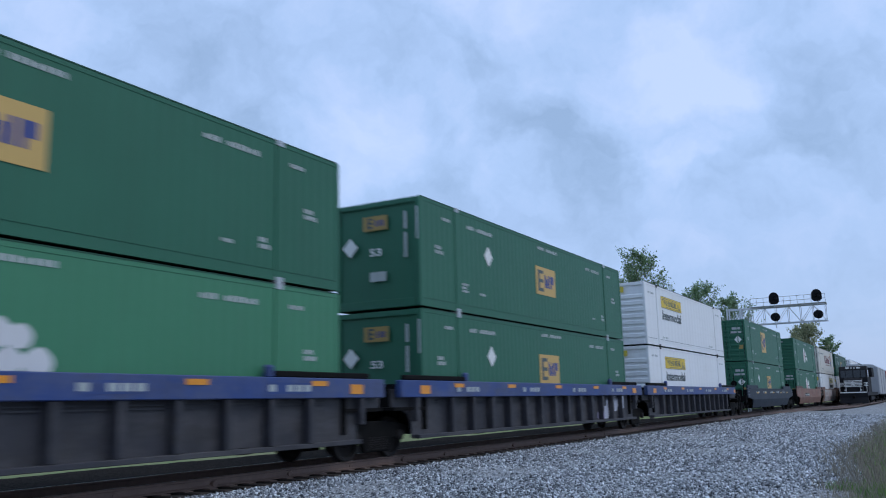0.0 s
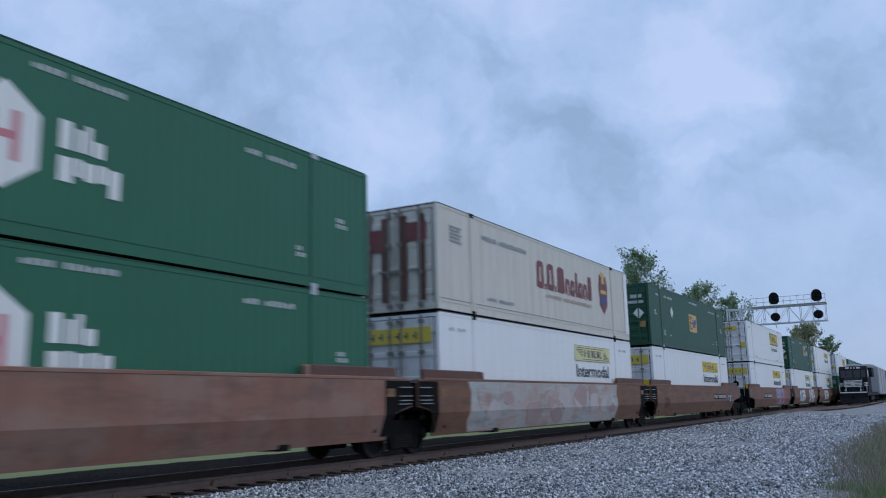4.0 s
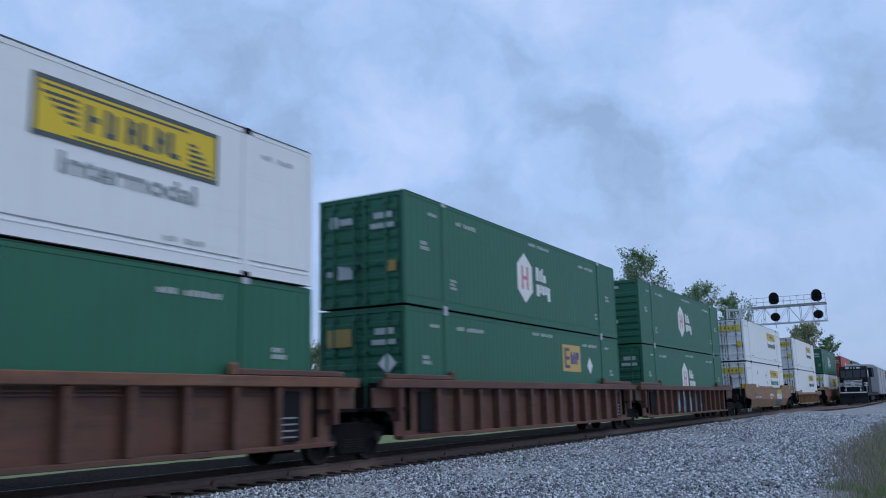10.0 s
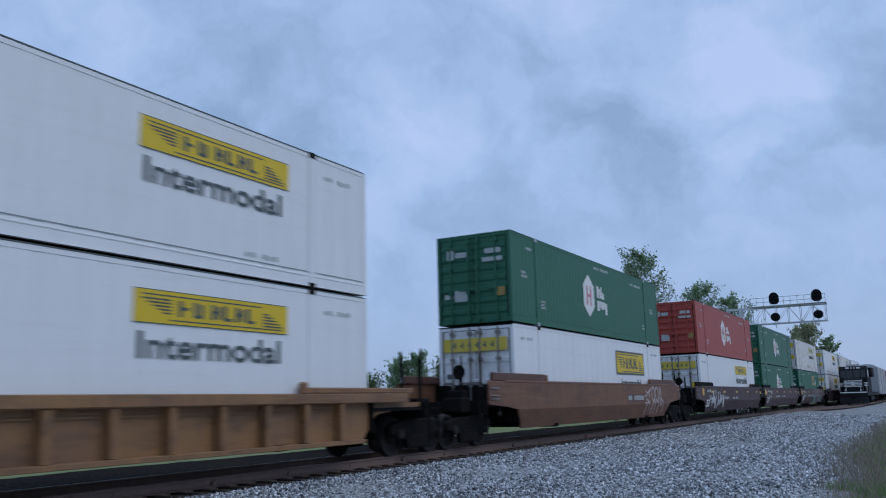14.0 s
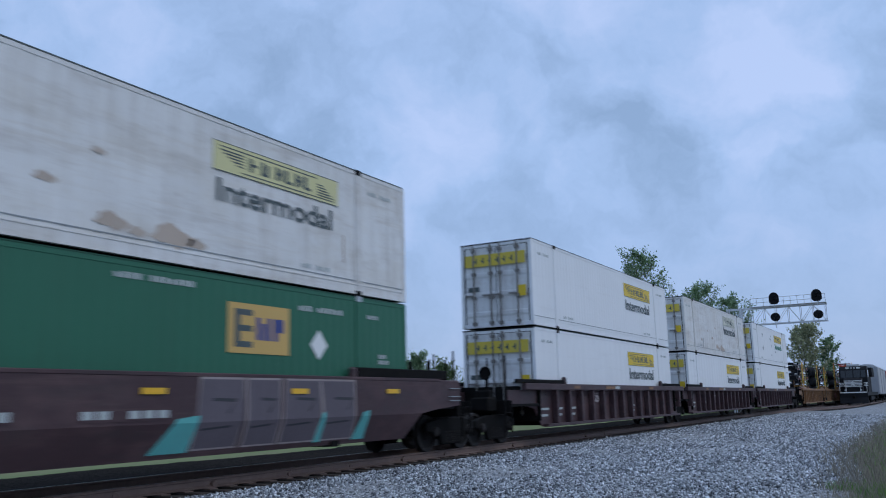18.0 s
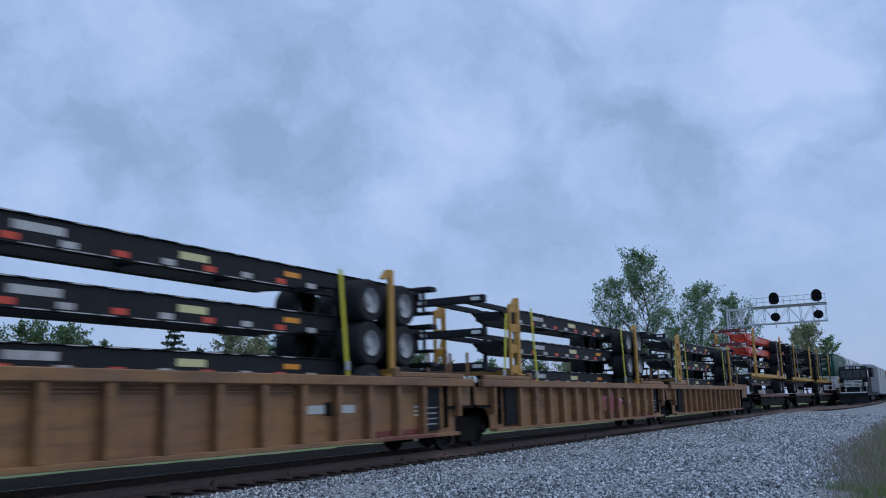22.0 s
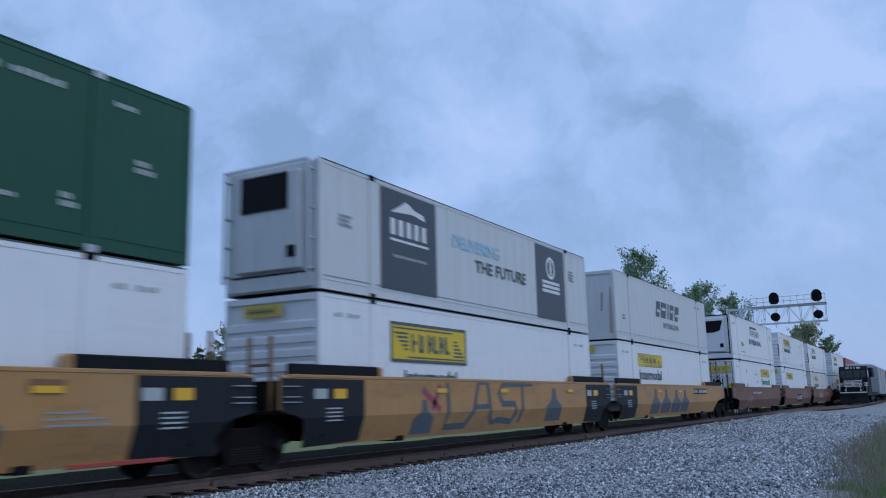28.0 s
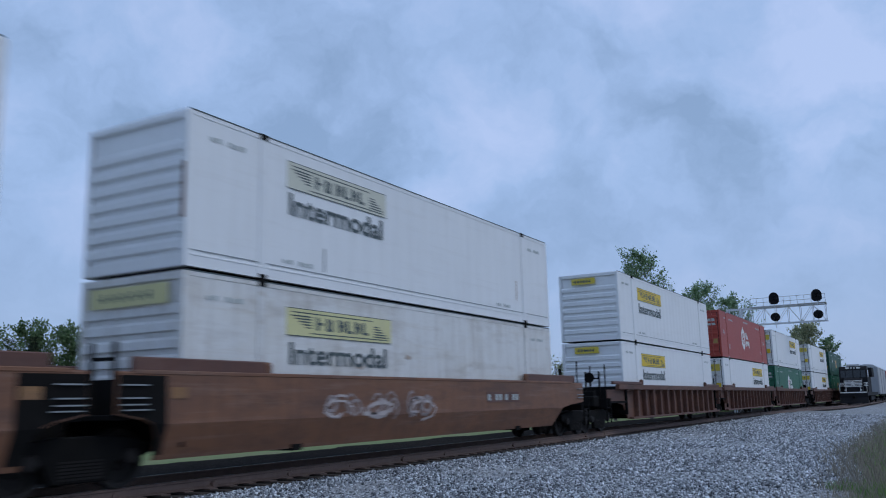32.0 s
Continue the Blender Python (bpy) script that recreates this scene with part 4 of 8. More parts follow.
        crest = part("crest", prism([(-0.5, 0.5), (-0.35, 0.95), (0, 0.75), (0.35, 0.95), (0.5, 0.5), (0.42, -0.25), (0, -0.6), (-0.42, -0.25)], -0.004, 0.004, INK_M), c, Matrix.Translation((13.1, 0, 1.5)), "maroon, gold and blue crest")
        bar("crest_top", -0.16, 0.16, -0.009, 0, 0.6, 1.05, GOLD, crest, bev=0)
        bar("crest_band", -0.3, 0.3, -0.009, 0, -0.2, 0.1, INK_B, crest, bev=0)
        bar("crest_band", -0.3, 0.3, -0.009, 0, 0.2, 0.35, GOLD, crest, bev=0)
        marks(c, INK_F, [(2.6, 2.25, 3.2, 0.14), (0.7, 1.9, 0.7, 0.5), (2.9, 0.5, 1.8, 0.1)])
    elif kind == "greyish":
        for i, w in enumerate((0.7, 1.0, 0.24, 0.7, 0.8)):   # slanted blocks in place of the brand's letters
            x = 6.0 + (0.0, 0.82, 1.98, 2.4, 3.3)[i]
            part("sign_stroke", prism([(x, 1.4), (x + w * 0.82, 1.4), (x + w + 0.22, 2.15), (x + 0.22, 2.15)], -0.004, 0.004, INK), c)
            if w > 0.5:
                part("sign_notch", prism([(x + 0.22, 1.62 + 0.14 * (i % 2)), (x + w * 0.9, 1.62 + 0.14 * (i % 2)), (x + w * 0.9 + 0.05, 1.75 + 0.14 * (i % 2)), (x + 0.26, 1.75 + 0.14 * (i % 2))], -0.007, -0.004, GREY_W), c)
        part("lettering", lettering("INTERMODAL", 2.9, 0.27, INK_F), c, Matrix.Translation((7.2, 0.0, 0.92)))
        marks(c, INK_F, [(0.9, 0.9, 0.45, 0.25), (13.6, 2.4, 1.2, 0.12)])
    elif kind == "reefer_n":
        for a, b in ((2.35, 4.95), (11.5, 13.95)):
            p = bar("sign_panel", a, b, -0.006, 0.002, 0.3, 2.75, NAVY, c, "charcoal sign panel", 0)
            w = b - a
            if a < 5:
                for k in range(5):
                    bar("stroke", w * (0.16 + 0.14 * k), w * (0.24 + 0.14 * k), -0.004, 0.002, 1.35, 1.75, WHITE_S, p, bev=0)
                bar("stroke", w * 0.16, w * 0.84, -0.004, 0.002, 1.2, 1.26, WHITE_S, p, bev=0)
                part("stroke", prism([(0, 0), (0.7, 0.35), (1.1, 0.2), (1.5, 0.15), (1.6, 0.0), (1.0, 0.08)], -0.004, 0.002, WHITE_S), p, Matrix.Translation((0.45, 0, 1.9)))
                bar("stroke", w * 0.2, w * 0.8, -0.004, 0.002, 0.8, 0.87, INK_F, p, bev=0)
            else:
                part("stroke", lathe([(0.38, -0.004), (0.38, 0.002)], 20, WHITE_S), p, Matrix.Translation((w / 2, 0, 1.75)))
                part("stroke", lathe([(0.28, -0.007), (0.28, 0.0)], 20, NAVY), p, Matrix.Translation((w / 2, 0, 1.75)))
                bar("stroke", w * 0.47, w * 0.53, -0.008, 0.002, 1.5, 2.0, WHITE_S, p, bev=0)
                for k in (1.05, 1.2, 0.9):
                    bar("stroke", w * 0.2, w * 0.8, -0.004, 0.002, k, k + 0.1, WHITE_S, p, bev=0)
        part("lettering", lettering("DELIVERING", 2.9, 0.36, INK_C), c, Matrix.Translation((5.85, 0.0, 1.78)), "light blue letters")
        part("lettering", lettering("THE FUTURE", 3.5, 0.36, INK), c, Matrix.Translation((7.15, 0.0, 1.24)))
        marks(c, INK_F, [(0.7, 1.5, 0.5, 0.3), (14.4, 1.8, 0.5, 0.4)])
    elif kind == "reefer_p":
        bar("sign_stroke", 6.7, 6.85, -0.004, 0.004, 1.85, 2.5, INK, c, bev=0)
        bar("sign_stroke", 6.85, 9.2, -0.004, 0.004, 2.35, 2.5, INK, c, bev=0)
        for i in range(6):
            bar("sign_stroke", 7.1 + 0.52 * i, 7.28 + 0.52 * i, -0.004, 0.004, 1.82 + 0.02 * (i % 2), 2.25, INK_F, c, bev=0)
            bar("sign_stroke", 7.1 + 0.52 * i, 7.52 + 0.52 * i, -0.0036, 0.004, 2.12 - 0.14 * (i % 2), 2.22 - 0.14 * (i % 2), INK_F, c, bev=0)
        part("lettering", lettering("INTERMODAL", 4.85, 0.36, INK_B), c, Matrix.Translation((6.05, 0.0, 1.22)))
        part("leaf_mark", prism([(0, 0.1), (0.3, 0.3), (0.8, 0.25), (1.15, 0.1), (0.8, -0.02), (0.3, -0.03)], -0.004, 0.004, LIME), c, Matrix.Translation((2.95, 0, 0.98)), "small lime green mark")
        marks(c, INK_F, [(0.5, 2.3, 0.8, 0.1), (14.9, 1.9, 0.4, 0.4), (2.9, 0.55, 1.2, 0.1)])
    elif kind == "plain_w":
        marks(c, INK_F, [(0.7, 2.3, 0.6, 0.1)])
    PROTOS[key] = c
    c["used"] = 0
    return c


def brand_panel_end(c, y0, y1, z0, z1, mat):
    """Yellow sign across the end wall with a row of dark strokes."""
    p = bar("end_sign", -0.06, -0.052, y0, y1, z0, z1, mat, c, "yellow sign across the end", 0)
    w, h = y1 - y0, z1 - z0
    key = ("endstrokes", round(w, 2), round(h, 2))
    if key not in MESHES:
        bm = bmesh.new()
        for i in range(6):
            k = 0.2 + 0.12 * i
            block(bm, -0.004, 0.002, w * k, w * k + 0.05, h * 0.25, h * 0.72)
            block(bm, -0.0036, 0.002, w * k, w * k + 0.12, h * 0.4, h * 0.52)
        MESHES[key] = mesh_of(bm, INK, "sign_strokes")
    tagged(part("sign_print", MESHES[key], p), kind="stuff")


def placard_end(c, y, z, r):
    key = ("placard", r, WHITE_S.name)
    if key not in MESHES:
        MESHES[key] = prism([(-r, 0), (0, -r * 1.1), (r, 0), (0, r * 1.1)], 0, 0.006, WHITE_S)
    part("placard", MESHES[key], c, pose(-0.056, y, z, 0, 0, -90))


def load(kind, end, variant, u, z):
    proto = container(kind, end, variant)
    if proto["used"] == 0:
        proto["used"] = 1
        ob = proto
    else:
        ob = copy_thing(proto, pose(u, FACE, z))
    aboard(ob, u, FACE, z)


# ---- bogies ----
def wheel_mesh():
    if "wheel" not in MESHES:
        MESHES["wheel"] = lathe([(0.08, -0.10), (0.16, -0.09), (0.18, -0.03), (0.36, -0.02), (0.38, -0.07), (0.455, -0.07), (0.46, 0.05), (0.49, 0.06), (0.48, 0.075), (0.38, 0.08), (0.3, 0.04), (0.1, 0.06)], 28, WHEEL, "wheel")
        # outer rim ring in lighter steel: the edge highlight is put into its colour
        MESHES["wheel"].materials.append(TREAD)
        for f in MESHES["wheel"].polygons:
            f.material_index = 1 if 0.38 < math.hypot(f.center.x, f.center.z) < 0.47 and f.center.y < 0 else 0
    return MESHES["wheel"]


def bogie(car, x):
    """Two-axle freight bogie with its middle at x."""
    b = bar("bogie", x - 0.25, x + 0.25, -1.0, 1.0, 0.5, 0.78, SOOT, car, "greasy dark steel bogie", 0.04)
    if "frame" not in MESHES:
        MESHES["frame"] = prism([(-1.28, 0.02), (-1.28, 0.2), (-0.95, 0.28), (-0.5, 0.34), (0.5, 0.34), (0.95, 0.28), (1.28, 0.2), (1.28, 0.02), (0.98, -0.04), (0.62, -0.06), (0.5, -0.34), (-0.5, -0.34), (-0.62, -0.06), (-0.98, -0.04)], -0.07, 0.07, SOOT, "side_frame", 0.02)
        bm = bmesh.new()
        for k in (-0.3, -0.1, 0.1, 0.3):
            for i in range(6):
                tube_into(bm, (k, 0, i * 0.05), (k, 0, i * 0.05 + 0.03), 0.085, 8)
        MESHES["spring"] = mesh_of(bm, WHEEL, "spring_nest")
        MESHES["cap"] = lathe([(0.05, -0.06), (0.11, -0.05), (0.13, 0.0), (0.13, 0.05)], 14, WHEEL, "bearing")
    o = Vector((-(x - 0.25), 1.0, -0.5))
    for s in (-1, 1):
        part("side_frame", MESHES["frame"], b, Matrix.Translation(o + Vector((x, s * 1.0, 0.5))))
        tagged(part("spring_nest", MESHES["spring"], b, Matrix.Translation(o + Vector((x, s * 1.02, 0.21)))), kind="stuff")
        for k in (-0.89, 0.89):
            part("wheel", wheel_mesh(), b, Matrix.Translation(o + Vector((x + k, s * 0.77, 0.46))) @ Matrix.Rotation(0 if s < 0 else math.pi, 4, "Z"))
            part("bearing", MESHES["cap"], b, Matrix.Translation(o + Vector((x + k, s * 1.09, 0.5))) @ Matrix.Rotation(0 if s < 0 else math.pi, 4, "Z")) if s < 0 else None
    for k in (-0.89, 0.89):
        rod("axle", o + Vector((x + k, -0.7, 0.46)), o + Vector((x + k, 0.7, 0.46)), 0.08, SOOT, b)
    return b


def well_side(x0, x1, top, mat, ribbed, xa, xb):
    """Near side of a well, face towards -y: x0 and x1 at the foot, xa and xb at the top. An outer end slopes up
    over its bogie; an end that shares its bogie with the next car comes down almost upright, arched at the top."""
    key = ("wellside", x0, x1, top, mat.name, ribbed, xa, xb)
    if key not in MESHES:
        zs = (0.42, 0.75, 0.98, 1.06, 1.15, top - 0.03, top)
        left = (-0.55, -0.58, -0.72, -0.95, xa, xa, xa) if xa > -2 else (x0, x0 - 0.32, x0 - 0.55, x0 - 1.2, xa, xa, xa)
        right = (LEN + 0.55, LEN + 0.58, LEN + 0.72, LEN + 0.95, xb, xb, xb) if xb < LEN + 2 else (x1, x1 + 0.32, x1 + 0.55, x1 + 1.2, xb, xb, xb)
        if ribbed:
            zs = (0.42, 0.75, 0.98, 1.06, 1.15, top - 0.2)
            pts = list(zip(left[:6], zs)) + list(zip(right[:6], zs))[::-1]
            MESHES[key] = prism(pts, 0.2, 0.25, mat, "side_wall", 0.006)
        else:
            # a folded sheet: upright above, leaning in below the crease
            ys = [max(0.0, 0.98 - z) * 0.339 for z in zs[:6]] + [0.05]
            bm = bmesh.new()
            rows = [[bm.verts.new((x, y, z)) for x in (a, b)] for a, b, y, z in zip(left, right, ys, zs)]
            rows2 = [[bm.verts.new((x, y + 0.06, z)) for x in (a, b)] for a, b, y, z in zip(left, right, ys, zs)]
            for p, q in zip(rows, rows[1:]):
                bm.faces.new((p[0], p[1], q[1], q[0]))
            for p, q in zip(rows2, rows2[1:]):
                bm.faces.new((p[1], p[0], q[0], q[1]))
            loop = [r[0] for r in rows] + [r[1] for r in reversed(rows)]
            loop2 = [r[0] for r in rows2] + [r[1] for r in reversed(rows2)]
            for i in range(len(loop)):
                j = (i + 1) % len(loop)
                bm.faces.new((loop[i], loop2[i], loop2[j], loop[j]))
            bmesh.ops.recalc_face_normals(bm, faces=bm.faces[:])
            MESHES[key] = mesh_of(bm, mat, "side_wall")
    return MESHES[key]


def ladder(car, x, y, z0, z1, mat, across=0.42):
    p = bar("ladder", x, x + 0.05, y, y + 0.05, z0, z1, mat, car)
    bar("stile", across, across + 0.05, 0, 0.05, 0, z1 - z0, mat, p)
    n = int((z1 - z0 - 0.2) / 0.34)
    for i in range(n):
        bar("rung", 0.05, across, 0.012, 0.038, 0.2 + i * 0.34, 0.226 + i * 0.34, mat, p, bev=0.005)


GUIDE = {BROWN.name: BROWN_D, BROWN_P.name: BROWN_D, BLUE.name: SOOT, MAROON.name: SOOT, OXIDE.name: BROWN_D, AMBER.name: BLACK}


def well_car(words, mat, chord, ribbed, top=1.8, left_end=True, right_end=True, black=False, rail=None, ledge=True, posts=None, group="well cars of the train", lit=True):
    """One platform of a stack train: origin under the front edge of its containers, middle of the track, rail level."""
    car = thing("well_car", words, "rail car", group)
    xa, xb = (-2.2 if left_end else -1.45), (LEN + 2.2 if right_end else LEN + 1.45)
    for s in (-1, 1):
        m = Matrix.Translation((0, -1.52, 0)) if s < 0 else pose(LEN, 1.52, 0, 0, 0, 180)
        w = part("side_wall", well_side(0.25, LEN - 0.25, top, mat, ribbed, xa, xb) if s < 0 else well_side(0.25, LEN - 0.25, top, mat, ribbed, LEN - xb, LEN - xa), car, m)
        if ribbed:
            part("top_chord", box_mesh(LEN + 2.7, 0.16, 0.2 if not rail else 0.4, chord, 0.015), w, Matrix.Translation((-1.35, -0.02, top - (0.2 if not rail else 0.4))))
            ca, cb = (0.35 if left_end else -0.5), (LEN - 0.35 if right_end else LEN + 0.5)
            part("bottom_chord", box_mesh(cb - ca, 0.22, 0.09, mat, 0.01), w, Matrix.Translation((ca if s < 0 else LEN - cb, 0.01, 0.40)))
            if s < 0:
                for joined, xe in ((not left_end, -0.62), (not right_end, LEN + 0.5)):
                    if joined:
                        part("end_rib", box_mesh(0.13, 0.195, 0.75, mat, 0.012), w, Matrix.Translation((xe, 0.005, top - 0.96)))
            if s < 0:
                for z in (0.29, 0.35):
                    part("stiffener", box_mesh(LEN - 1.2, 0.05, 0.022, mat, 0), w, Matrix.Translation((0.6, 0.155, top - z - (0.0 if not rail else 0.2))))
            n = 13
            for i in range(n if s < 0 else 0):
                x = 1.2 + (LEN - 2.4) * i / (n - 1)
                part("rib", box_mesh(0.13, 0.195, top - (0.2 if not rail else 0.4) - 0.49, mat, 0.012), w, Matrix.Translation((x - 0.065, 0.005, 0.49)))
        else:
            part("top_chord", box_mesh(LEN + 2.4, 0.1, 0.07, chord, 0.012), w, Matrix.Translation((-1.2, -0.012, top - 0.045)))
        if s < 0 and rail:
            for xe in (xa + 0.95, xb - 1.4):
                part("reflector", box_mesh(0.45, 0.008, 0.2, ORANGE_R, 0), w, Matrix.Translation((xe, -0.032, top - 0.32)))
        if s < 0 and not ribbed:
            for k, xe in ((0, xa + 0.05), (1, xb - 0.55)):
                for z in (0.22, 0.42, 0.52):
                    part("grab_iron", box_mesh(0.5, 0.04, 0.022, INK_F, 0), w, Matrix.Translation((xe, -0.05, top - z)))
        if ledge:
            for a, b in ((xa + 0.3, 1.9), (LEN - 2.3, xb - 0.6)):
                part("guide_plate", box_mesh(b - a, 0.1, 0.12 if ribbed else 0.23, GUIDE.get(chord.name, chord), 0.02), w, Matrix.Translation((a if s < 0 else LEN - b, 0.03, top + 0.004)))
                if s < 0:
                    part("locating_lug", box_mesh(0.2, 0.14, 0.25, chord, 0.04), w, Matrix.Translation(((b if b < 4 else a - 0.2) if s < 0 else LEN - (b if b < 4 else a - 0.2) - 0.2, 0.02, top - 0.02)))
        if s < 0:
            for x in (4.4, 8.0, 13.15) if black else (1.2, 4.4, 8.0, 11.6, 14.9) if lit and (not ribbed or rail) else ():
                part("reflector", box_mesh(0.5, 0.008, 0.1, AMBER_R if not rail else ORANGE_R, 0), w, Matrix.Translation((x, -0.03 if not ribbed else -0.032, top - 0.33 if not ribbed else top - 0.16)))
            if not ribbed and not black:
                for joined, pts in ((not left_end, [(xa + 0.01, 1.17), (-0.97, 1.08), (-0.76, 1.0), (-0.62, 0.78), (-0.6, 0.5), (-0.45, 0.5), (-0.5, top - 0.06), (xa + 0.01, top - 0.06)]),
                                    (not right_end, [(LEN + 0.3, 0.5), (LEN + 0.56, 0.5), (LEN + 0.6, 0.78), (LEN + 0.74, 1.0), (LEN + 0.96, 1.08), (xb - 0.01, 1.17), (xb - 0.01, top - 0.06), (LEN + 0.32, top - 0.06)])):
                    if joined:
                        part("black_patch", fold(prism(pts, -0.006, -0.002, SOOT)), w, None, "black end of the side")
                        part("reflector", box_mesh(0.34, 0.008, 0.18, AMBER_R if lit else TAN, 0), w, Matrix.Translation((-0.4 if pts[0][0] < 0 else LEN + 0.36, -0.014, top - 0.42)))
                        part("step_edge", box_mesh(0.5, 0.05, 0.02, INK_F, 0), w, Matrix.Translation((xa + 0.1 if pts[0][0] < 0 else xb - 0.6, -0.06, 1.2)))
            if black:
                for a, b in ((xa + 0.01, 1.3), (LEN - 1.2, xb - 0.01))[:2 if black is True else 1]:
                    part("black_patch", fold(prism(([(0.3, 0.47), (b, 0.47), (b, top - 0.06), (a, top - 0.06), (a, 1.17), (-0.93, 1.09), (-0.3, 0.98), (-0.05, 0.75)] if xa < -2 else [(b, 0.47), (b, top - 0.06), (a, top - 0.06), (a, 1.12), (-0.98, 1.03), (-0.76, 0.95), (-0.62, 0.74), (-0.59, 0.41)]) if a < 1 else [(a, 0.47), (LEN + 0.59, 0.41), (LEN + 0.62, 0.74), (LEN + 0.76, 0.95), (LEN + 0.98, 1.03), (b, 1.12), (b, top - 0.06), (a, top - 0.06)], -0.008, -0.003, BLACK_E)), w, None, "black painted end")
                    for k in (0.1, 0.75):
                        part("stencil", box_mesh(0.42, 0.006, 0.2, FAINT if k != 0.75 else AMBER_R, 0), w, Matrix.Translation(((a if a > 1 else a + 0.9) + k, -0.016, 1.35)))
                    for k in range(4):
                        part("stencil", box_mesh(0.5, 0.006, 0.03, FAINT, 0), w, Matrix.Translation(((a if a > 1 else a + 0.9) + 0.5, -0.016, 0.9 + 0.08 * k)))
    bar("floor", 0.3, LEN - 0.3, -1.25, 1.25, 0.5, 0.58, SOOT, car)
    for i in range(2):
        x = 2.8 + i * (LEN - 5.9)
        bar("cross_beam", x, x + 0.3, -1.38, 1.38, 0.38, 0.5, SOOT, car)
    for x in (2.0, LEN - 2.0):
        bar("container_seat", x - 0.25, x + 0.25, -1.28, 1.28, 0.58, LOW - 0.002, SOOT, car)
    for k, (x0, x1, outer) in enumerate(((xa, 0.0, left_end), (LEN, xb, right_end))):
        bar("bulkhead", x0 + (0.0 if k else x1 - x0 - 0.08), x0 + (0.08 if k else x1 - x0), -1.42, 1.42, 0.6, top - 0.05, SOOT, car)
        bar("end_deck", x0, x1, -1.4, 1.4, 1.06, 1.14, SOOT, car)
        d = -1 if k == 0 else 1
        e = x0 if k == 0 else x1
        if outer:
            a, b = sorted((e, e + d * 1.05))
            bar("draft_sill", a, b, -0.45, 0.45, 0.72, 1.1, SOOT, car, bev=0.03)
            a, b = sorted((e + d * 1.05, e + d * 1.62))
            cp = bar("coupler", a, b, -0.14, 0.14, 0.74, 0.98, SOOT, car, "knuckle coupler", 0.05)
            bar("knuckle", 0.12 if d < 0 else b - a - 0.4, 0.4 if d < 0 else b - a - 0.12, -0.06, 0.34, -0.05, 0.3, WHEEL, cp, "", 0.06)
            bar("end_sill", *sorted((e + d * 0.02, e + d * 0.2)), -1.45, 1.45, 0.86, 1.25, SOOT, car)
            for y in (-1.3, 1.26):
                rod("grab_rail", (e + d * 0.1, y, 1.2), (e + d * 0.1, y, 2.55), 0.024, SOOT, car, 6)
                rod("grab_rail", (e + d * 0.1, y * 0.55, 1.2), (e + d * 0.1, y * 0.55, 2.5), 0.024, SOOT, car, 6)
            bar("hose_bracket", *sorted((e + d * 0.3, e + d * 0.9)), -1.1, -0.55, 0.95, 1.35, SOOT, car, bev=0.04)
            ladder(car, e + d * 0.16 - (0.42 if d < 0 else 0), -1.5, 0.35, 1.25, SOOT)
            bogie(car, 0 - 2.55 if k == 0 else LEN + 2.55)
            if k == (0 if mat is not TAN or ribbed else 1):
                e = e if k == 0 else e + 0.5
                rod("brake_stand", (e - 0.25, -0.75, 1.1), (e - 0.25, -0.75, 2.1), 0.04, SOOT, car)
                part("brake_wheel", lathe([(0.17, -0.02), (0.2, 0), (0.17, 0.02), (0.13, 0.0)], 20, SOOT), car, pose(e - 0.32, -0.75, 2.05, 0, 0, 90))
                bar("brake_box", e - 0.5, e - 0.2, -0.95, -0.5, 1.14, 1.55, SOOT, car, bev=0.03)
        else:
            if k == 1:
                bogie(car, LEN + 1.75)
            a, b = sorted((e, e + d * 0.28))
            bar("articulation", a, b, -0.4, 0.4, 0.7, 1.1, SOOT, car, bev=0.04)
        if posts:
            for y in (-0.9, -0.35):
                bar("end_post", *sorted((e - d * 0.5, e - d * 0.42)), y, y + 0.06, 1.14, 2.6 if posts is not SOOT else 2.3, posts, car)
            bar("end_post_rung", *sorted((e - d * 0.49, e - d * 0.43)), -0.82, -0.35, 2.0, 2.06, posts, car)
    return car


def stencil_plate(car, x0, x1, z0, z1, y=-1.532, dark=BLACK):
    """Dark plate with pale bars where the wagon's number stands."""
    p = bar("number_plate", x0, x1, y, y + 0.006, z0, z1, dark, car, "", 0)
    n = max(4, int((x1 - x0) / 0.26))
    w = (x1 - x0) / n
    key = ("plate", round(x1 - x0, 2), round(z1 - z0, 2), dark is BLACK)
    if key not in MESHES:
        bm = bmesh.new()
        for i in range(n):
            if i != n // 3:
                block(bm, w * (i + 0.15), w * (i + 0.85), -0.004, 0.002, (z1 - z0) * 0.2, (z1 - z0) * 0.8)
        MESHES[key] = mesh_of(bm, FAINT, "number_print")
    tagged(part("number_print", MESHES[key], p), kind="stuff")


def fold(me, dz=0.0, crease=0.98):
    """Lay flat paint against a side that leans in below its crease."""
    bm = bmesh.new()
    bm.from_mesh(me)
    bmesh.ops.bisect_plane(bm, geom=bm.verts[:] + bm.edges[:] + bm.faces[:], plane_co=(0, 0, crease - dz), plane_no=(0, 0, 1))
    for v in bm.verts:
        v.co.y += max(0.0, crease - dz - v.co.z) * 0.339
    out = bpy.data.meshes.new(me.name)
    bm.to_mesh(out)
    bm.free()
    out.materials.append(me.materials[0])
    return out


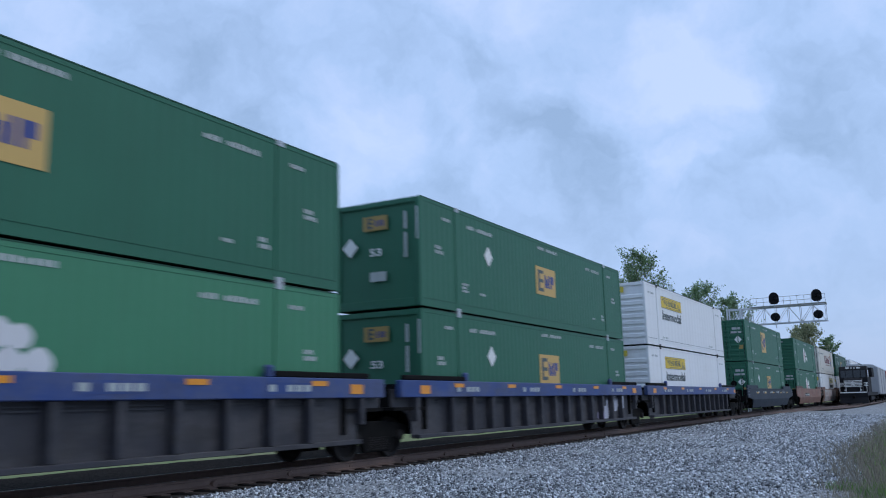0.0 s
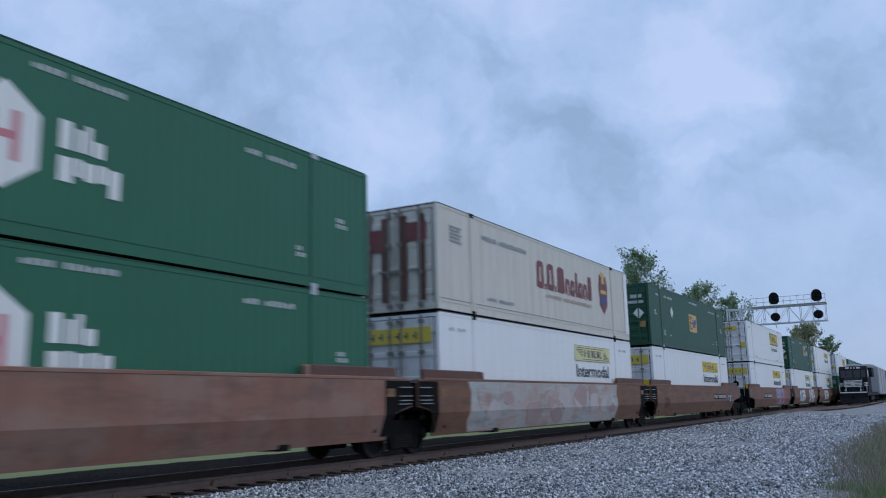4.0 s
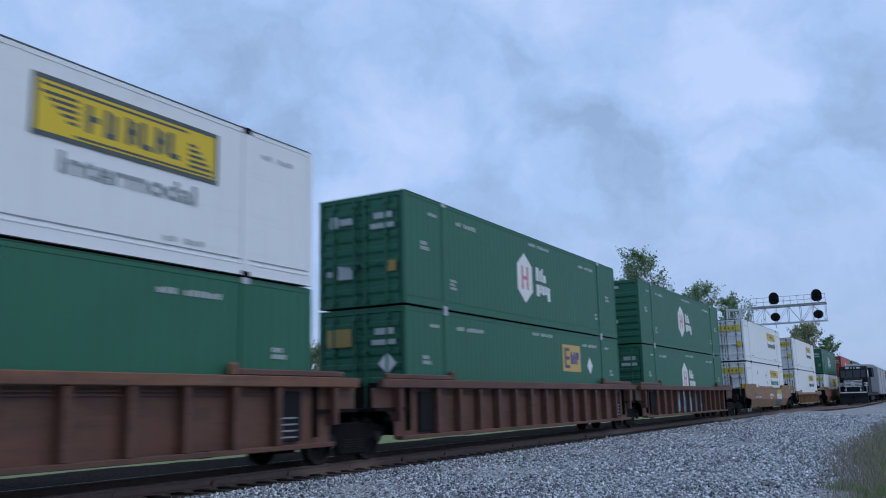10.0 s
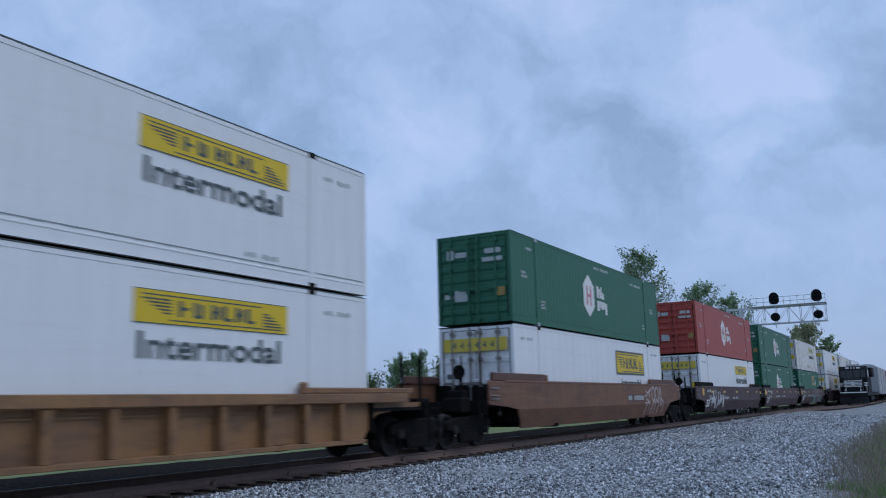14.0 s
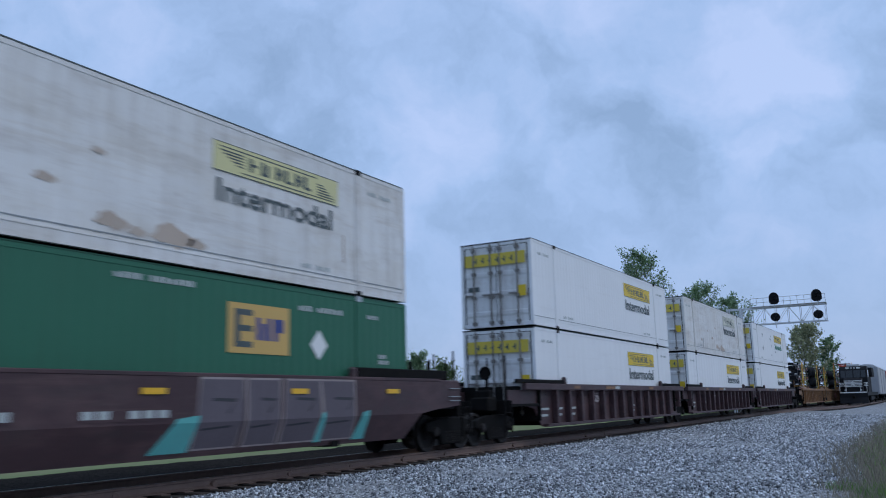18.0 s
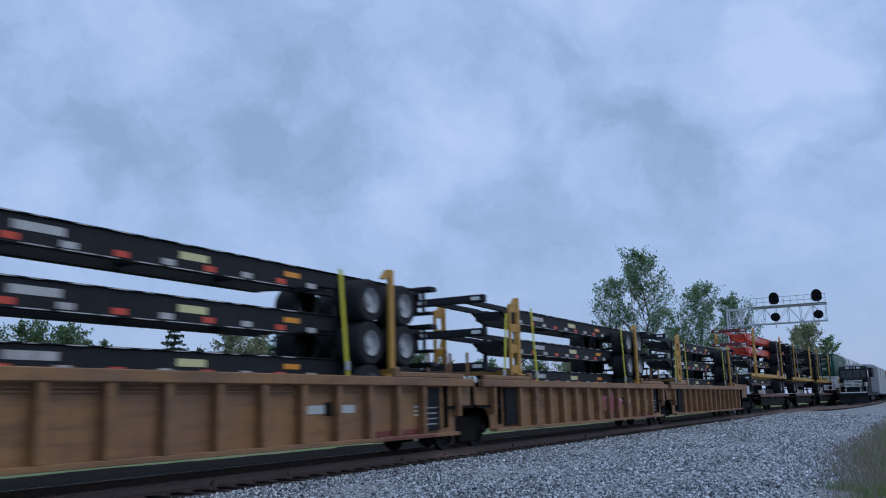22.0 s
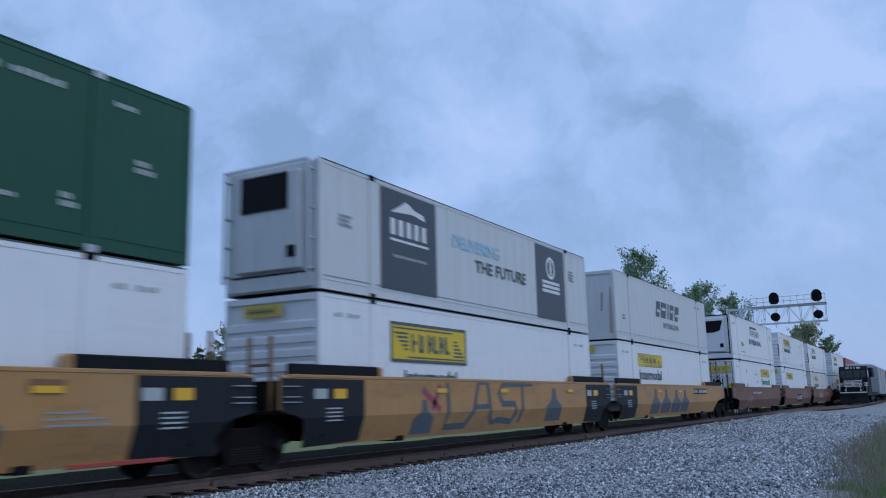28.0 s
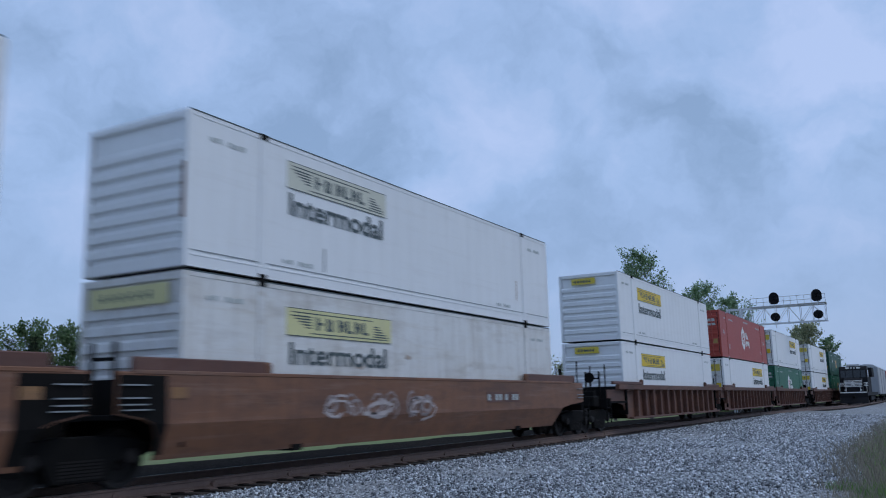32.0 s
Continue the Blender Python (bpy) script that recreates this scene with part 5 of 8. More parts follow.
def mural(car, x0, x1, z0, z1, seed, blots):
    """A whole side sprayed over in muted colours, ragged at its ends, with softer blots on it."""
    rnd = random.Random(seed)
    left = [(x0 + rnd.uniform(-0.15, 0.15), z0 + (z1 - z0) * k / 5) for k in range(5, -1, -1)]
    right = [(x1 + rnd.uniform(-0.12, 0.3) * (k / 5), z0 + (z1 - z0) * k / 5) for k in range(6)]
    part("graffiti", fold(prism(left + right, -1.526, -1.52, MURAL)), car, None, "muted pink and teal spray paint")
    for i in range(blots):
        cx, cz, r = rnd.uniform(x0 + 0.6, x1 - 0.6), rnd.uniform(z0 + 0.3, z1 - 0.3), rnd.uniform(0.15, 0.45)
        ring = [(cx + 1.5 * r * math.cos(a) * rnd.uniform(0.6, 1.2), min(z1, max(z0, cz + r * math.sin(a) * rnd.uniform(0.6, 1.2)))) for a in [2 * math.pi * k / 11 for k in range(11)]]
        part("graffiti", fold(prism(ring, -1.529 - 0.0004 * i, -1.524, (GRAF_P, MURAL, GRAF_D)[i % 3])), car)


def spray(car, x0, x1, z0, z1, fill, edge, seed, n=6, y=-1.528):
    """Painted graffiti: a row of wild letter shapes, each a cut-out body with thick strokes across it."""
    rnd = random.Random(seed)
    w, h = (x1 - x0) / n, z1 - z0

    def bent(cx, cz, ww, hh):
        ring = [(-1, -1), (-0.2, -0.9), (0.5, -1), (1, -0.7), (0.85, 0), (1, 0.8), (0.4, 1), (-0.3, 0.85), (-1, 1), (-0.8, 0.1)]
        return [(min(x1 + 0.1, max(x0 - 0.1, cx + ww * (a + rnd.uniform(-0.22, 0.22)))), min(z1, max(z0, cz + hh * (b + rnd.uniform(-0.2, 0.2))))) for a, b in ring]

    lay = fold if y > -1.533 else (lambda me: me)
    body = fill.name != edge.name and fill not in (BROWN, BROWN_P, BROWN_D, MAROON, STEELGREY)
    for i in range(n):
        cx, cz = x0 + w * (i + 0.5), (z0 + z1) / 2 + rnd.uniform(-0.06, 0.06) * h
        if body:
            part("graffiti", lay(prism(bent(cx, cz, w * 0.52, h * 0.5), y - 0.001 * (i % 2), y + 0.004, fill)), car, None, "spray-painted letter shape")
        for k in range(3):
            a = rnd.choice((80, 100, 60, 120, 10, -12, 35))
            ln, th = h * rnd.uniform(0.3, 0.5), (0.05 if body else 0.045) + 0.03 * rnd.random()
            sx, sz = cx + rnd.uniform(-0.3, 0.3) * w, cz + rnd.uniform(-0.22, 0.22) * h
            dx, dz = math.cos(radians(a)), math.sin(radians(a))
            ln = min(ln, w * 0.75) if abs(dx) > 0.7 else ln
            pts = [(sx - dx * ln - dz * th, sz - dz * ln + dx * th), (sx - dx * ln + dz * th, sz - dz * ln - dx * th), (sx + dx * ln + dz * th * 0.6, sz + dz * ln - dx * th * 0.6), (sx + dx * ln - dz * th * 0.6, sz + dz * ln + dx * th * 0.6)]
            pts = [(px, min(z1, max(z0, pz))) for px, pz in pts]
            part("graffiti", lay(prism(pts, y - 0.010 - 0.001 * k, y - 0.005, edge)), car)


def scrawl(car, x0, x1, z0, z1, mat, seed, n=4, y=None, label="thin faded spray scrawl"):
    """Loose loops of thin spray, one beside the other, ending in a tail."""
    rnd = random.Random(seed)
    w = (x1 - x0) / n
    for i in range(n):
        cx, cz = x0 + w * (i + 0.5), (z0 + z1) / 2
        for k in range(2):
            a0, turns = rnd.uniform(0, 6.28), rnd.uniform(0.9, 1.6)
            rx, rz = w * rnd.uniform(0.3, 0.52), (z1 - z0) * rnd.uniform(0.22, 0.48)
            ox, oz = rnd.uniform(-0.12, 0.12) * w, rnd.uniform(-0.14, 0.14) * (z1 - z0)
            pts = [(cx + ox + rx * math.cos(a0 + q * turns * 0.63) * (1 - 0.05 * q), cz + oz + rz * math.sin(a0 + q * turns * 0.63 + 0.3 * k) * (1 - 0.04 * q)) for q in range(8)]
            th = rnd.uniform(0.018, 0.04)
            yf = (-1.529 - 0.001 * k) if y is None else y - 0.003 * k
            verts, faces = [], []
            for j, (px, pz) in enumerate(pts):
                (ax, az), (bx, bz) = pts[max(0, j - 1)], pts[min(7, j + 1)]
                d = math.hypot(bx - ax, bz - az) or 1.0
                nx, nz = -(bz - az) / d * th, (bx - ax) / d * th
                verts += [(px - nx, yf, pz - nz), (px + nx, yf, pz + nz), (px + nx, yf + 0.009, pz + nz), (px - nx, yf + 0.009, pz - nz)]
                if j:
                    o = 4 * j
                    faces += [(o - 4 + q, o - 4 + (q + 1) % 4, o + (q + 1) % 4, o + q) for q in range(4)]
            me = bpy.data.meshes.new("scrawl")
            me.from_pydata(verts, [], faces + [(0, 3, 2, 1), (28, 29, 30, 31)])
            me.materials.append(mat)
            part("graffiti", fold(me) if y is None else me, car, None, label)


def sprayed(car, pts, mat, depth, label=""):
    """One filled, sprayed shape on a smooth side, drawn over the shapes of lesser depth."""
    part("graffiti", fold(prism([(x, min(1.74, max(0.46, z))) for x, z in pts], -1.524 - 0.002 * depth, -1.519, mat)), car, None, label)


def ribbon(car, pts, th, mat, depth=3, label=""):
    """A freehand spray line of even thickness through a few points."""
    left, right = [], []
    for i, (x, z) in enumerate(pts):
        a, b = pts[max(0, i - 1)], pts[min(len(pts) - 1, i + 1)]
        dx, dz = b[0] - a[0], b[1] - a[1]
        n = math.hypot(dx, dz) or 1.0
        k = th * (0.75 if i in (0, len(pts) - 1) else 1.0)
        left.append((x - dz / n * k, z + dx / n * k))
        right.append((x + dz / n * k, z - dx / n * k))
    for i in range(len(pts) - 1):
        sprayed(car, [left[i], left[i + 1], right[i + 1], right[i]], mat, depth + 0.1 * (i % 2), label)


LAST_LINES = [[(4.96, 1.72), (5.03, 1.04), (4.92, 0.62), (5.98, 0.62), (6.39, 1.0), (6.68, 1.74), (7.24, 1.74), (7.41, 0.81), (7.57, 0.65)], [(6.45, 1.09), (7.26, 1.1)],
              [(10.29, 1.72), (8.14, 1.70), (7.92, 1.44), (8.16, 1.16), (8.99, 1.15), (9.08, 0.91), (8.83, 0.64), (7.94, 0.72), (7.57, 0.65)], [(9.52, 1.67), (9.53, 1.02), (9.35, 0.61)]]
BUBBLE_BODY = [(9.9, 1.69), (11.5, 1.73), (13.2, 1.74), (13.5, 1.47), (13.7, 1.33), (14.1, 1.14), (14.3, 0.65), (13, 0.45), (12, 0.45), (11.7, 0.98), (11.4, 0.96), (11.4, 0.46), (10.3, 0.47), (10.2, 0.94), (9.9, 1.23)]
BUBBLE_LINES = [[(10.5, 1.57), (10.4, 1.25), (10.4, 0.9)], [(10.8, 1.64), (10.9, 1.44), (11, 1.22)], [(10.9, 1.64), (11.1, 1.57), (11.3, 1.39), (11.1, 1.44)], [(11.7, 1.26), (11.5, 1.13), (11.2, 1.03), (11.2, 0.73), (11.1, 0.54), (10.7, 0.47)], [(12.2, 1.72), (12.3, 1.47), (12.3, 1.25), (12.8, 1.34)], [(13, 1.74), (13.1, 1.39), (13.3, 1.08)], [(12.8, 1.15), (12.4, 1.05), (12.5, 0.77), (12.3, 0.64), (12, 0.52)], [(13.9, 1.27), (14, 1.07), (14, 0.83), (13.5, 0.73), (13.1, 0.52)]]
OUTLINE_LINES = [[(12.67, 1.51), (13, 1.43), (13.47, 1.62)],
                 [(12.54, 1.29), (12.9, 1.39), (12.77, 1.16), (13.07, 1.13)],
                 [(12.58, 1.02), (13.18, 1.06), (13.22, 0.69)],
                 [(12.59, 0.52), (12.78, 0.92), (12.65, 1.04)],
                 [(14.02, 1.39), (13.96, 1.18), (13.8, 1.09), (13.63, 1.19), (13.55, 1.4), (13.61, 1.61), (13.77, 1.7), (13.94, 1.61), (14.02, 1.39)],
                 [(14.59, 1.38), (14.52, 1.16), (14.34, 1.07), (14.16, 1.17), (14.08, 1.38), (14.14, 1.6), (14.31, 1.69), (14.5, 1.6), (14.59, 1.38)],
                 [(14.76, 1.71), (14.96, 1.61), (14.99, 0.88), (14.87, 0.88), (14.76, 1.71)],
                 [(13.47, 0.55), (13.74, 1.05), (14.08, 1.09), (13.96, 0.56)],
                 [(14.5, 0.53), (14.57, 1.01), (14.23, 1.08)],
                 [(15.33, 0.58), (15.35, 1.01), (14.98, 1.21)],
                 [(13.15, 1.58), (13.19, 1.24)]]
WILD_BODY = [(8.7, 1.75), (12.8, 1.78), (14.2, 1.47), (14, 0.58), (10.4, 0.55), (8.5, 0.6), (8.5, 0.88), (9.1, 1.11), (8.8, 1.41)]
WILD_BLOTS = [[(8.8, 1.57), (9.2, 1.47), (9, 1.36), (8.7, 1.36)], [(8.5, 0.85), (9.2, 1.01), (9.6, 0.96), (9.7, 0.59), (8.9, 0.56), (8.5, 0.69)], [(9.9, 0.99), (10.7, 1.03), (10.6, 0.82), (10.3, 0.58), (9.8, 0.58)], [(11.6, 1.27), (12, 1.39), (12.5, 1.3), (12.4, 1.08), (11.7, 1.08)], [(11.5, 1.01), (12.6, 1.02), (12.5, 0.62), (11.6, 0.62)], [(12.9, 1.72), (14.1, 1.42), (14, 0.63), (13.1, 0.63), (12.9, 1.01)]]
WILD_LINES = [[(9.3, 1.27), (9.7, 1.3)], [(8.9, 0.97), (9.4, 1.02), (9.8, 0.99)], [(10, 1.26), (10.5, 1.31)], [(10.9, 0.99), (11.3, 1.01)], [(11.8, 1.41), (12.2, 1.45)], [(11.4, 1.58), (11.4, 1.2)], [(11, 1.28), (11.4, 1.11)]]


def bubbles(car, shapes, ribs=True):
    """Rounded sprayed shapes over a ribbed side: on the recessed sheet, and on the rib faces between them."""
    for i, (x, z, rx, rz, mat) in enumerate(shapes):
        ring = []
        for k in range(14):
            a = 2 * math.pi * k / 14
            e = 0.72 if k % 2 == 0 and k % 4 else 1.0
            ring.append((x + rx * abs(math.cos(a)) ** 0.7 * math.copysign(1, math.cos(a)) * (0.5 + 0.5 * e), min(1.5, max(0.5, z + rz * abs(math.sin(a)) ** 0.7 * math.copysign(1, math.sin(a))))))
        part("graffiti", prism([(a * 1.06 - x * 0.06, b) for a, b in ring], -1.323 - 0.001 * (i % 3), -1.318, GRAF_S), car, None, "dark sprayed outline")
        part("graffiti", prism(ring, -1.328 - 0.001 * (i % 3), -1.319, mat), car, None, "sprayed bubble shape")
    for i in range(13):
        xr = 1.2 + (LEN - 2.4) * i / 12
        near = [q for q in shapes if abs(q[0] - xr) < q[2]]
        if near and ribs:
            q = near[0]
            bar("rib_paint", xr - 0.06, xr + 0.06, -1.519, -1.513, max(0.52, q[1] - q[3]), min(1.5, q[1] + q[3]), q[4], car, "", 0)


def tag_letters(car, text, x, z, w, h, fill, edge=None, y=-1.53, shear=0.0):
    if edge:
        part("graffiti", fold(lettering(text, w + 0.3, h + 0.2, edge, 0.004, shear, 0.12), z - 0.12), car, Matrix.Translation((x - 0.06, y, z - 0.12)), "spray-painted letters")
    part("graffiti", fold(lettering(text, w, h, fill, 0.006, shear, 0.05), z), car, Matrix.Translation((x, y - 0.005, z)), "spray-painted letters")


def bottle(car, x0, x1, z0, z1, mat, y=-1.528):
    c, w, h = (x0 + x1) / 2, x1 - x0, z1 - z0
    part("graffiti", fold(prism([(x0, z0), (x1, z0), (x1, z0 + h * 0.45), (c + w * 0.14, z0 + h * 0.68), (c + w * 0.10, z1), (c - w * 0.10, z1), (c - w * 0.14, z0 + h * 0.68), (x0, z0 + h * 0.45)], y - 0.004, y + 0.002, mat)), car, None, "spray-painted bottle shape")


# ---- the train, front to back: place, side paint, upper and lower load ----
def brown_car(mat, words, a, b, **k):
    return well_car(words, mat, mat, False, 1.8, a, b, lit=False, **k)


RIBW = "ribbed well car carrying stacked containers"


def put_car(car, u):
    return aboard(car, u, MID, 0.0)


bw = "smooth-sided faded brown well car under stacked containers"
blue = "well car with a blue top rail and sooty ribbed sides"
for u, a, b, seed in ((-1.52, False, False, 1), (18.03, False, False, 2), (37.73, False, True, 3)):
    car = put_car(well_car(blue, STEELGREY, BLUE, True, 1.76, a, b, rail=True), u)
    for k in range(4):
        stencil_plate(car, 1.3 + k * 4.1, 2.6 + k * 4.1, 1.45, 1.66, -1.545, BLUE)
    if seed == 2:
        bubbles(car, ((13.30, 0.72, 0.49, 0.25, GRAF_L), (13.60, 1.03, 0.11, 0.23, GRAF_L), (14.13, 0.69, 0.29, 0.29, GRAF_L), (14.52, 1.09, 0.44, 0.23, GRAF_L), (12.66, 0.64, 0.23, 0.14, GRAF_V), (14.33, 0.87, 0.46, 0.12, GRAF_L)))
    if seed == 1:
        spray(car, 2.2, 3.4, 0.7, 1.1, GRAF_W, STEELGREY, 12, 2, -1.535)
car = put_car(well_car("smooth dark blue well car carrying stacked containers", NAVYCAR, NAVYCAR, False, 1.72, True, True), 61.53)
for k in range(5):
    stencil_plate(car, 0.9 + k * 2.9, 2.2 + k * 2.9, 1.35, 1.58, -1.532, NAVYCAR)

car = put_car(brown_car(BROWN_P, "smooth pinkish brown well car carrying stacked containers", True, False), 85.23)
stencil_plate(car, 3.3, 6.4, 1.1, 1.38)
car = put_car(brown_car(BROWN, "brown well car sprayed with pale pink graffiti under stacked containers", False, False), 104.57)
mural(car, 1.2, 13.4, 0.45, 1.76, 21, 30)
car = put_car(brown_car(BROWN, bw, False, True), 124.01)
stencil_plate(car, 10.9, 13.9, 1.1, 1.38)
tag_letters(car, "53", 0.75, 0.75, 0.85, 0.5, BROWN_D)
spray(car, 14.6, 15.8, 0.9, 1.3, GRAF_B, BROWN_D, 24, 2)
car = put_car(brown_car(BROWN, "brown well car sprayed violet and crimson under stacked containers", True, False), 147.87)
stencil_plate(car, 3.36, 6.5, 1.06, 1.37)
sprayed(car, WILD_BODY, GRAF_V, 1, "lavender grey spray paint")
for i, shape in enumerate(WILD_BLOTS):
    sprayed(car, shape, GRAF_R, 2 + 0.1 * (i % 3), "crimson spray paint")
for line in WILD_LINES:
    ribbon(car, line, 0.045, GRAF_S, 4)
car = put_car(brown_car(BROWN, "brown well car sprayed with white letters under stacked containers", False, False), 167.53)
tag_letters(car, "KOER", 2.95, 0.6, 3.9, 1.1, GRAF_W, GRAF_K)
sprayed(car, BUBBLE_BODY, GRAF_W, 1, "white bubble lettering")
for line in BUBBLE_LINES:
    ribbon(car, line, 0.095, GRAF_K, 3)
car = put_car(brown_car(BROWN, "brown well car sprayed with white letters under stacked containers", False, True), 186.95)
tag_letters(car, "MUTEN", 3.75, 0.64, 4.05, 1.02, GRAF_W, GRAF_K)
stencil_plate(car, 10.6, 13.7, 1.1, 1.38, dark=BROWN_D)
for i, (u, a, b) in enumerate(((210.61, True, False), (230.37, False, False), (249.88, False, True))):
    car = put_car(well_car("oxide red " + RIBW, OXIDE, BROWN if i == 0 else OXIDE, True, 1.78, a, b), u)
    if i > 0:
        bar("black_panel", 0.45, 1.1, -1.4, -1.325, 0.55, 1.5, BLACK, car)
    if i < 2:
        bar("black_panel", LEN - 1.1, LEN - 0.45, -1.4, -1.325, 0.55, 1.5, BLACK, car)
        for k in range(4):
            bar("stencil", LEN - 1.05, LEN - 0.6, -1.408, -1.4, 0.62 + 0.12 * k, 0.65 + 0.12 * k, INK_F, car, "", 0)
    if i == 2:
        bubbles(car, ((4.78, 0.93, 0.20, 0.32, GRAF_T2), (5.28, 0.83, 0.33, 0.36, GRAF_B), (5.28, 1.44, 0.22, 0.25, GRAF_B), (5.84, 1.07, 0.30, 0.54, GRAF_L), (6.47, 0.90, 0.43, 0.41, GRAF_T2), (6.36, 1.48, 0.27, 0.21, GRAF_B), (7.08, 1.07, 0.29, 0.54, GRAF_T2), (7.70, 0.88, 0.33, 0.41, GRAF_L), (7.59, 1.50, 0.25, 0.20, GRAF_L), (8.79, 0.93, 0.63, 0.45, GRAF_T2), (9.83, 0.77, 0.34, 0.22, GRAF_L)))
car = put_car(brown_car(TAN, "weathered orange smooth well car carrying stacked containers", True, True), 273.98)
stencil_plate(car, 1.3, 3.4, 1.0, 1.28, dark=BROWN_D)
for i in range(4):   # four bubble shapes, yellow above, white and violet below
    x = 10.5
    fx = lambda pts: [(10.5 + 0.6 * i + (px - 10.5) * 0.74, pz) for px, pz in pts]
    sprayed(car, fx([(x - 0.04, 0.48), (x + 0.8, 0.48), (x + 0.82, 1.5), (x + 0.6, 1.72), (x + 0.2, 1.72), (x - 0.04, 1.5)]), GRAF_K, 1)
    sprayed(car, fx([(x + 0.04, 0.56), (x + 0.74, 0.54), (x + 0.72, 0.9), (x + 0.05, 0.95)]), GRAF_S, 2 + 0.05 * i, "slate grey spray paint")
    sprayed(car, fx([(x + 0.05, 0.95), (x + 0.72, 0.9), (x + 0.75, 1.36), (x + 0.4, 1.28), (x + 0.03, 1.4)]), GRAF_W, 2.5 + 0.05 * i, "white spray paint")
    sprayed(car, fx([(x + 0.03, 1.4), (x + 0.4, 1.28), (x + 0.75, 1.36), (x + 0.72, 1.52), (x + 0.55, 1.68), (x + 0.22, 1.68), (x + 0.05, 1.54)]), GRAF_Y, 3 + 0.05 * i, "greenish yellow spray paint")
ribbon(car, [(7.3, 1.25), (8.2, 1.3), (8.9, 1.22), (8.95, 1.0)], 0.07, GRAF_W, 2, "white sprayed tag")
ribbon(car, [(7.5, 1.25), (7.55, 0.98), (7.9, 1.1), (8.1, 0.95)], 0.05, GRAF_W, 3)
for x0, x1 in ((3.72, 5.9), (6.81, 9.1)):
    bar("raised_plate", x0, x1, -1.5, -1.4, 1.825, 1.9, TAN, car)
car = put_car(well_car("weathered orange ribbed well car with low sides", TAN, TAN, True, 1.45, True, True), 297.64)
for x0, x1, pm in ((3.65, 4.5, GRAF_F), (4.9, 5.35, BROWN_D), (5.9, 6.7, GRAF_F)):   # an old number between two faint bars
    bar("number_bar", x0, x1, -1.336, -1.322, 0.78, 0.95, pm, car, "worn marking bar", 0)
car = put_car(brown_car(BROWN, "smooth rusty brown well car carrying stacked containers", True, True), 321.58)
stencil_plate(car, 10.2, 12.3, 1.1, 1.4, dark=BROWN_D)
for line in OUTLINE_LINES:
    ribbon(car, line, 0.04, GRAF_P, 3, "pale sprayed outline")
for u, a, b, s in ((345.45, True, False, 0), (365.02, False, False, 1), (384.79, False, True, 2)):
    car = put_car(well_car("smooth maroon well car carrying stacked containers", MAROON, MAROON, False, 1.78, a, b, posts=SOOT if s != 1 else None), u)
    part("lettering", fold(lettering("53", 0.74, 0.4, WHITE_S, 0.008, 0.0, 0.03), 0.69), car, Matrix.Translation((0.02, -1.526, 0.69)), "white stencilled figures")
    stencil_plate(car, 3.75, 5.86, 1.04, 1.26, dark=MAROON)
    stencil_plate(car, 6.9, 8.6, 1.04, 1.24, dark=MAROON)
    for x0, x1, z0, z1 in ((0.38, 0.76, 1.47, 1.61), (0.9, 1.21, 1.49, 1.62), (1.72, 2.0, 1.36, 1.6), (1.62, 1.9, 1.08, 1.22)):
        bar("stencil", x0, x1, -1.53, -1.524, z0, z1, FAINT, car, "", 0)
    for k in range(4):
        bar("stencil", 0.78, 1.36, -1.53, -1.524, 1.04 + 0.07 * k, 1.08 + 0.07 * k, FAINT, car, "", 0)
        bar("stencil", 2.1, 2.55, -1.53, -1.524, 1.36 + 0.06 * k, 1.39 + 0.06 * k, FAINT, car, "", 0)
    bar("end_reflector", -0.8, -0.42, -1.536, -1.528, 1.3, 1.68, AMBER_R, car, "", 0)
    if s == 0:
        spray(car, 1.0, 4.6, 0.6, 1.5, MAROON, GRAF_W, 51, 5)
    if s == 2:
        for x0, x1, tilt in ((9.2, 10.22, 0.08), (10.42, 11.28, 0.0), (11.42, 12.45, 0.05), (12.62, 13.72, -0.06)):   # four dark bodies with pale edges
            sprayed(car, [(x0 - 0.04, 0.52), (x1 + 0.04, 0.52), (x1 + 0.05 + tilt, 1.74), (x0 - 0.03 + tilt, 1.74)], GRAF_F, 1)
            sprayed(car, [(x0, 0.55), (x1, 0.55), (x1 + 0.02 + tilt, 1.16), (x1 + tilt, 1.70), (x0 + tilt, 1.70), (x0 + 0.02, 1.2)], GRAF_Z, 2, "smoky violet spray paint")
            ribbon(car, [(x0 + 0.35, 1.36), (x1 - 0.1, 1.34), (x1 - 0.3, 1.12)], 0.035, GRAF_K, 3)
            ribbon(car, [(x0 + 0.1, 0.86), (x1 - 0.2, 0.9)], 0.025, GRAF_K, 3)
        for x, w in ((8.3, 0.95), (12.45, 0.25), (13.75, 0.5)):
            sprayed(car, [(x, 0.5), (x + w * 0.85, 0.5), (x + w, 1.1), (x + w * 0.5, 1.05)], GRAF_T, 4, "turquoise spray paint")
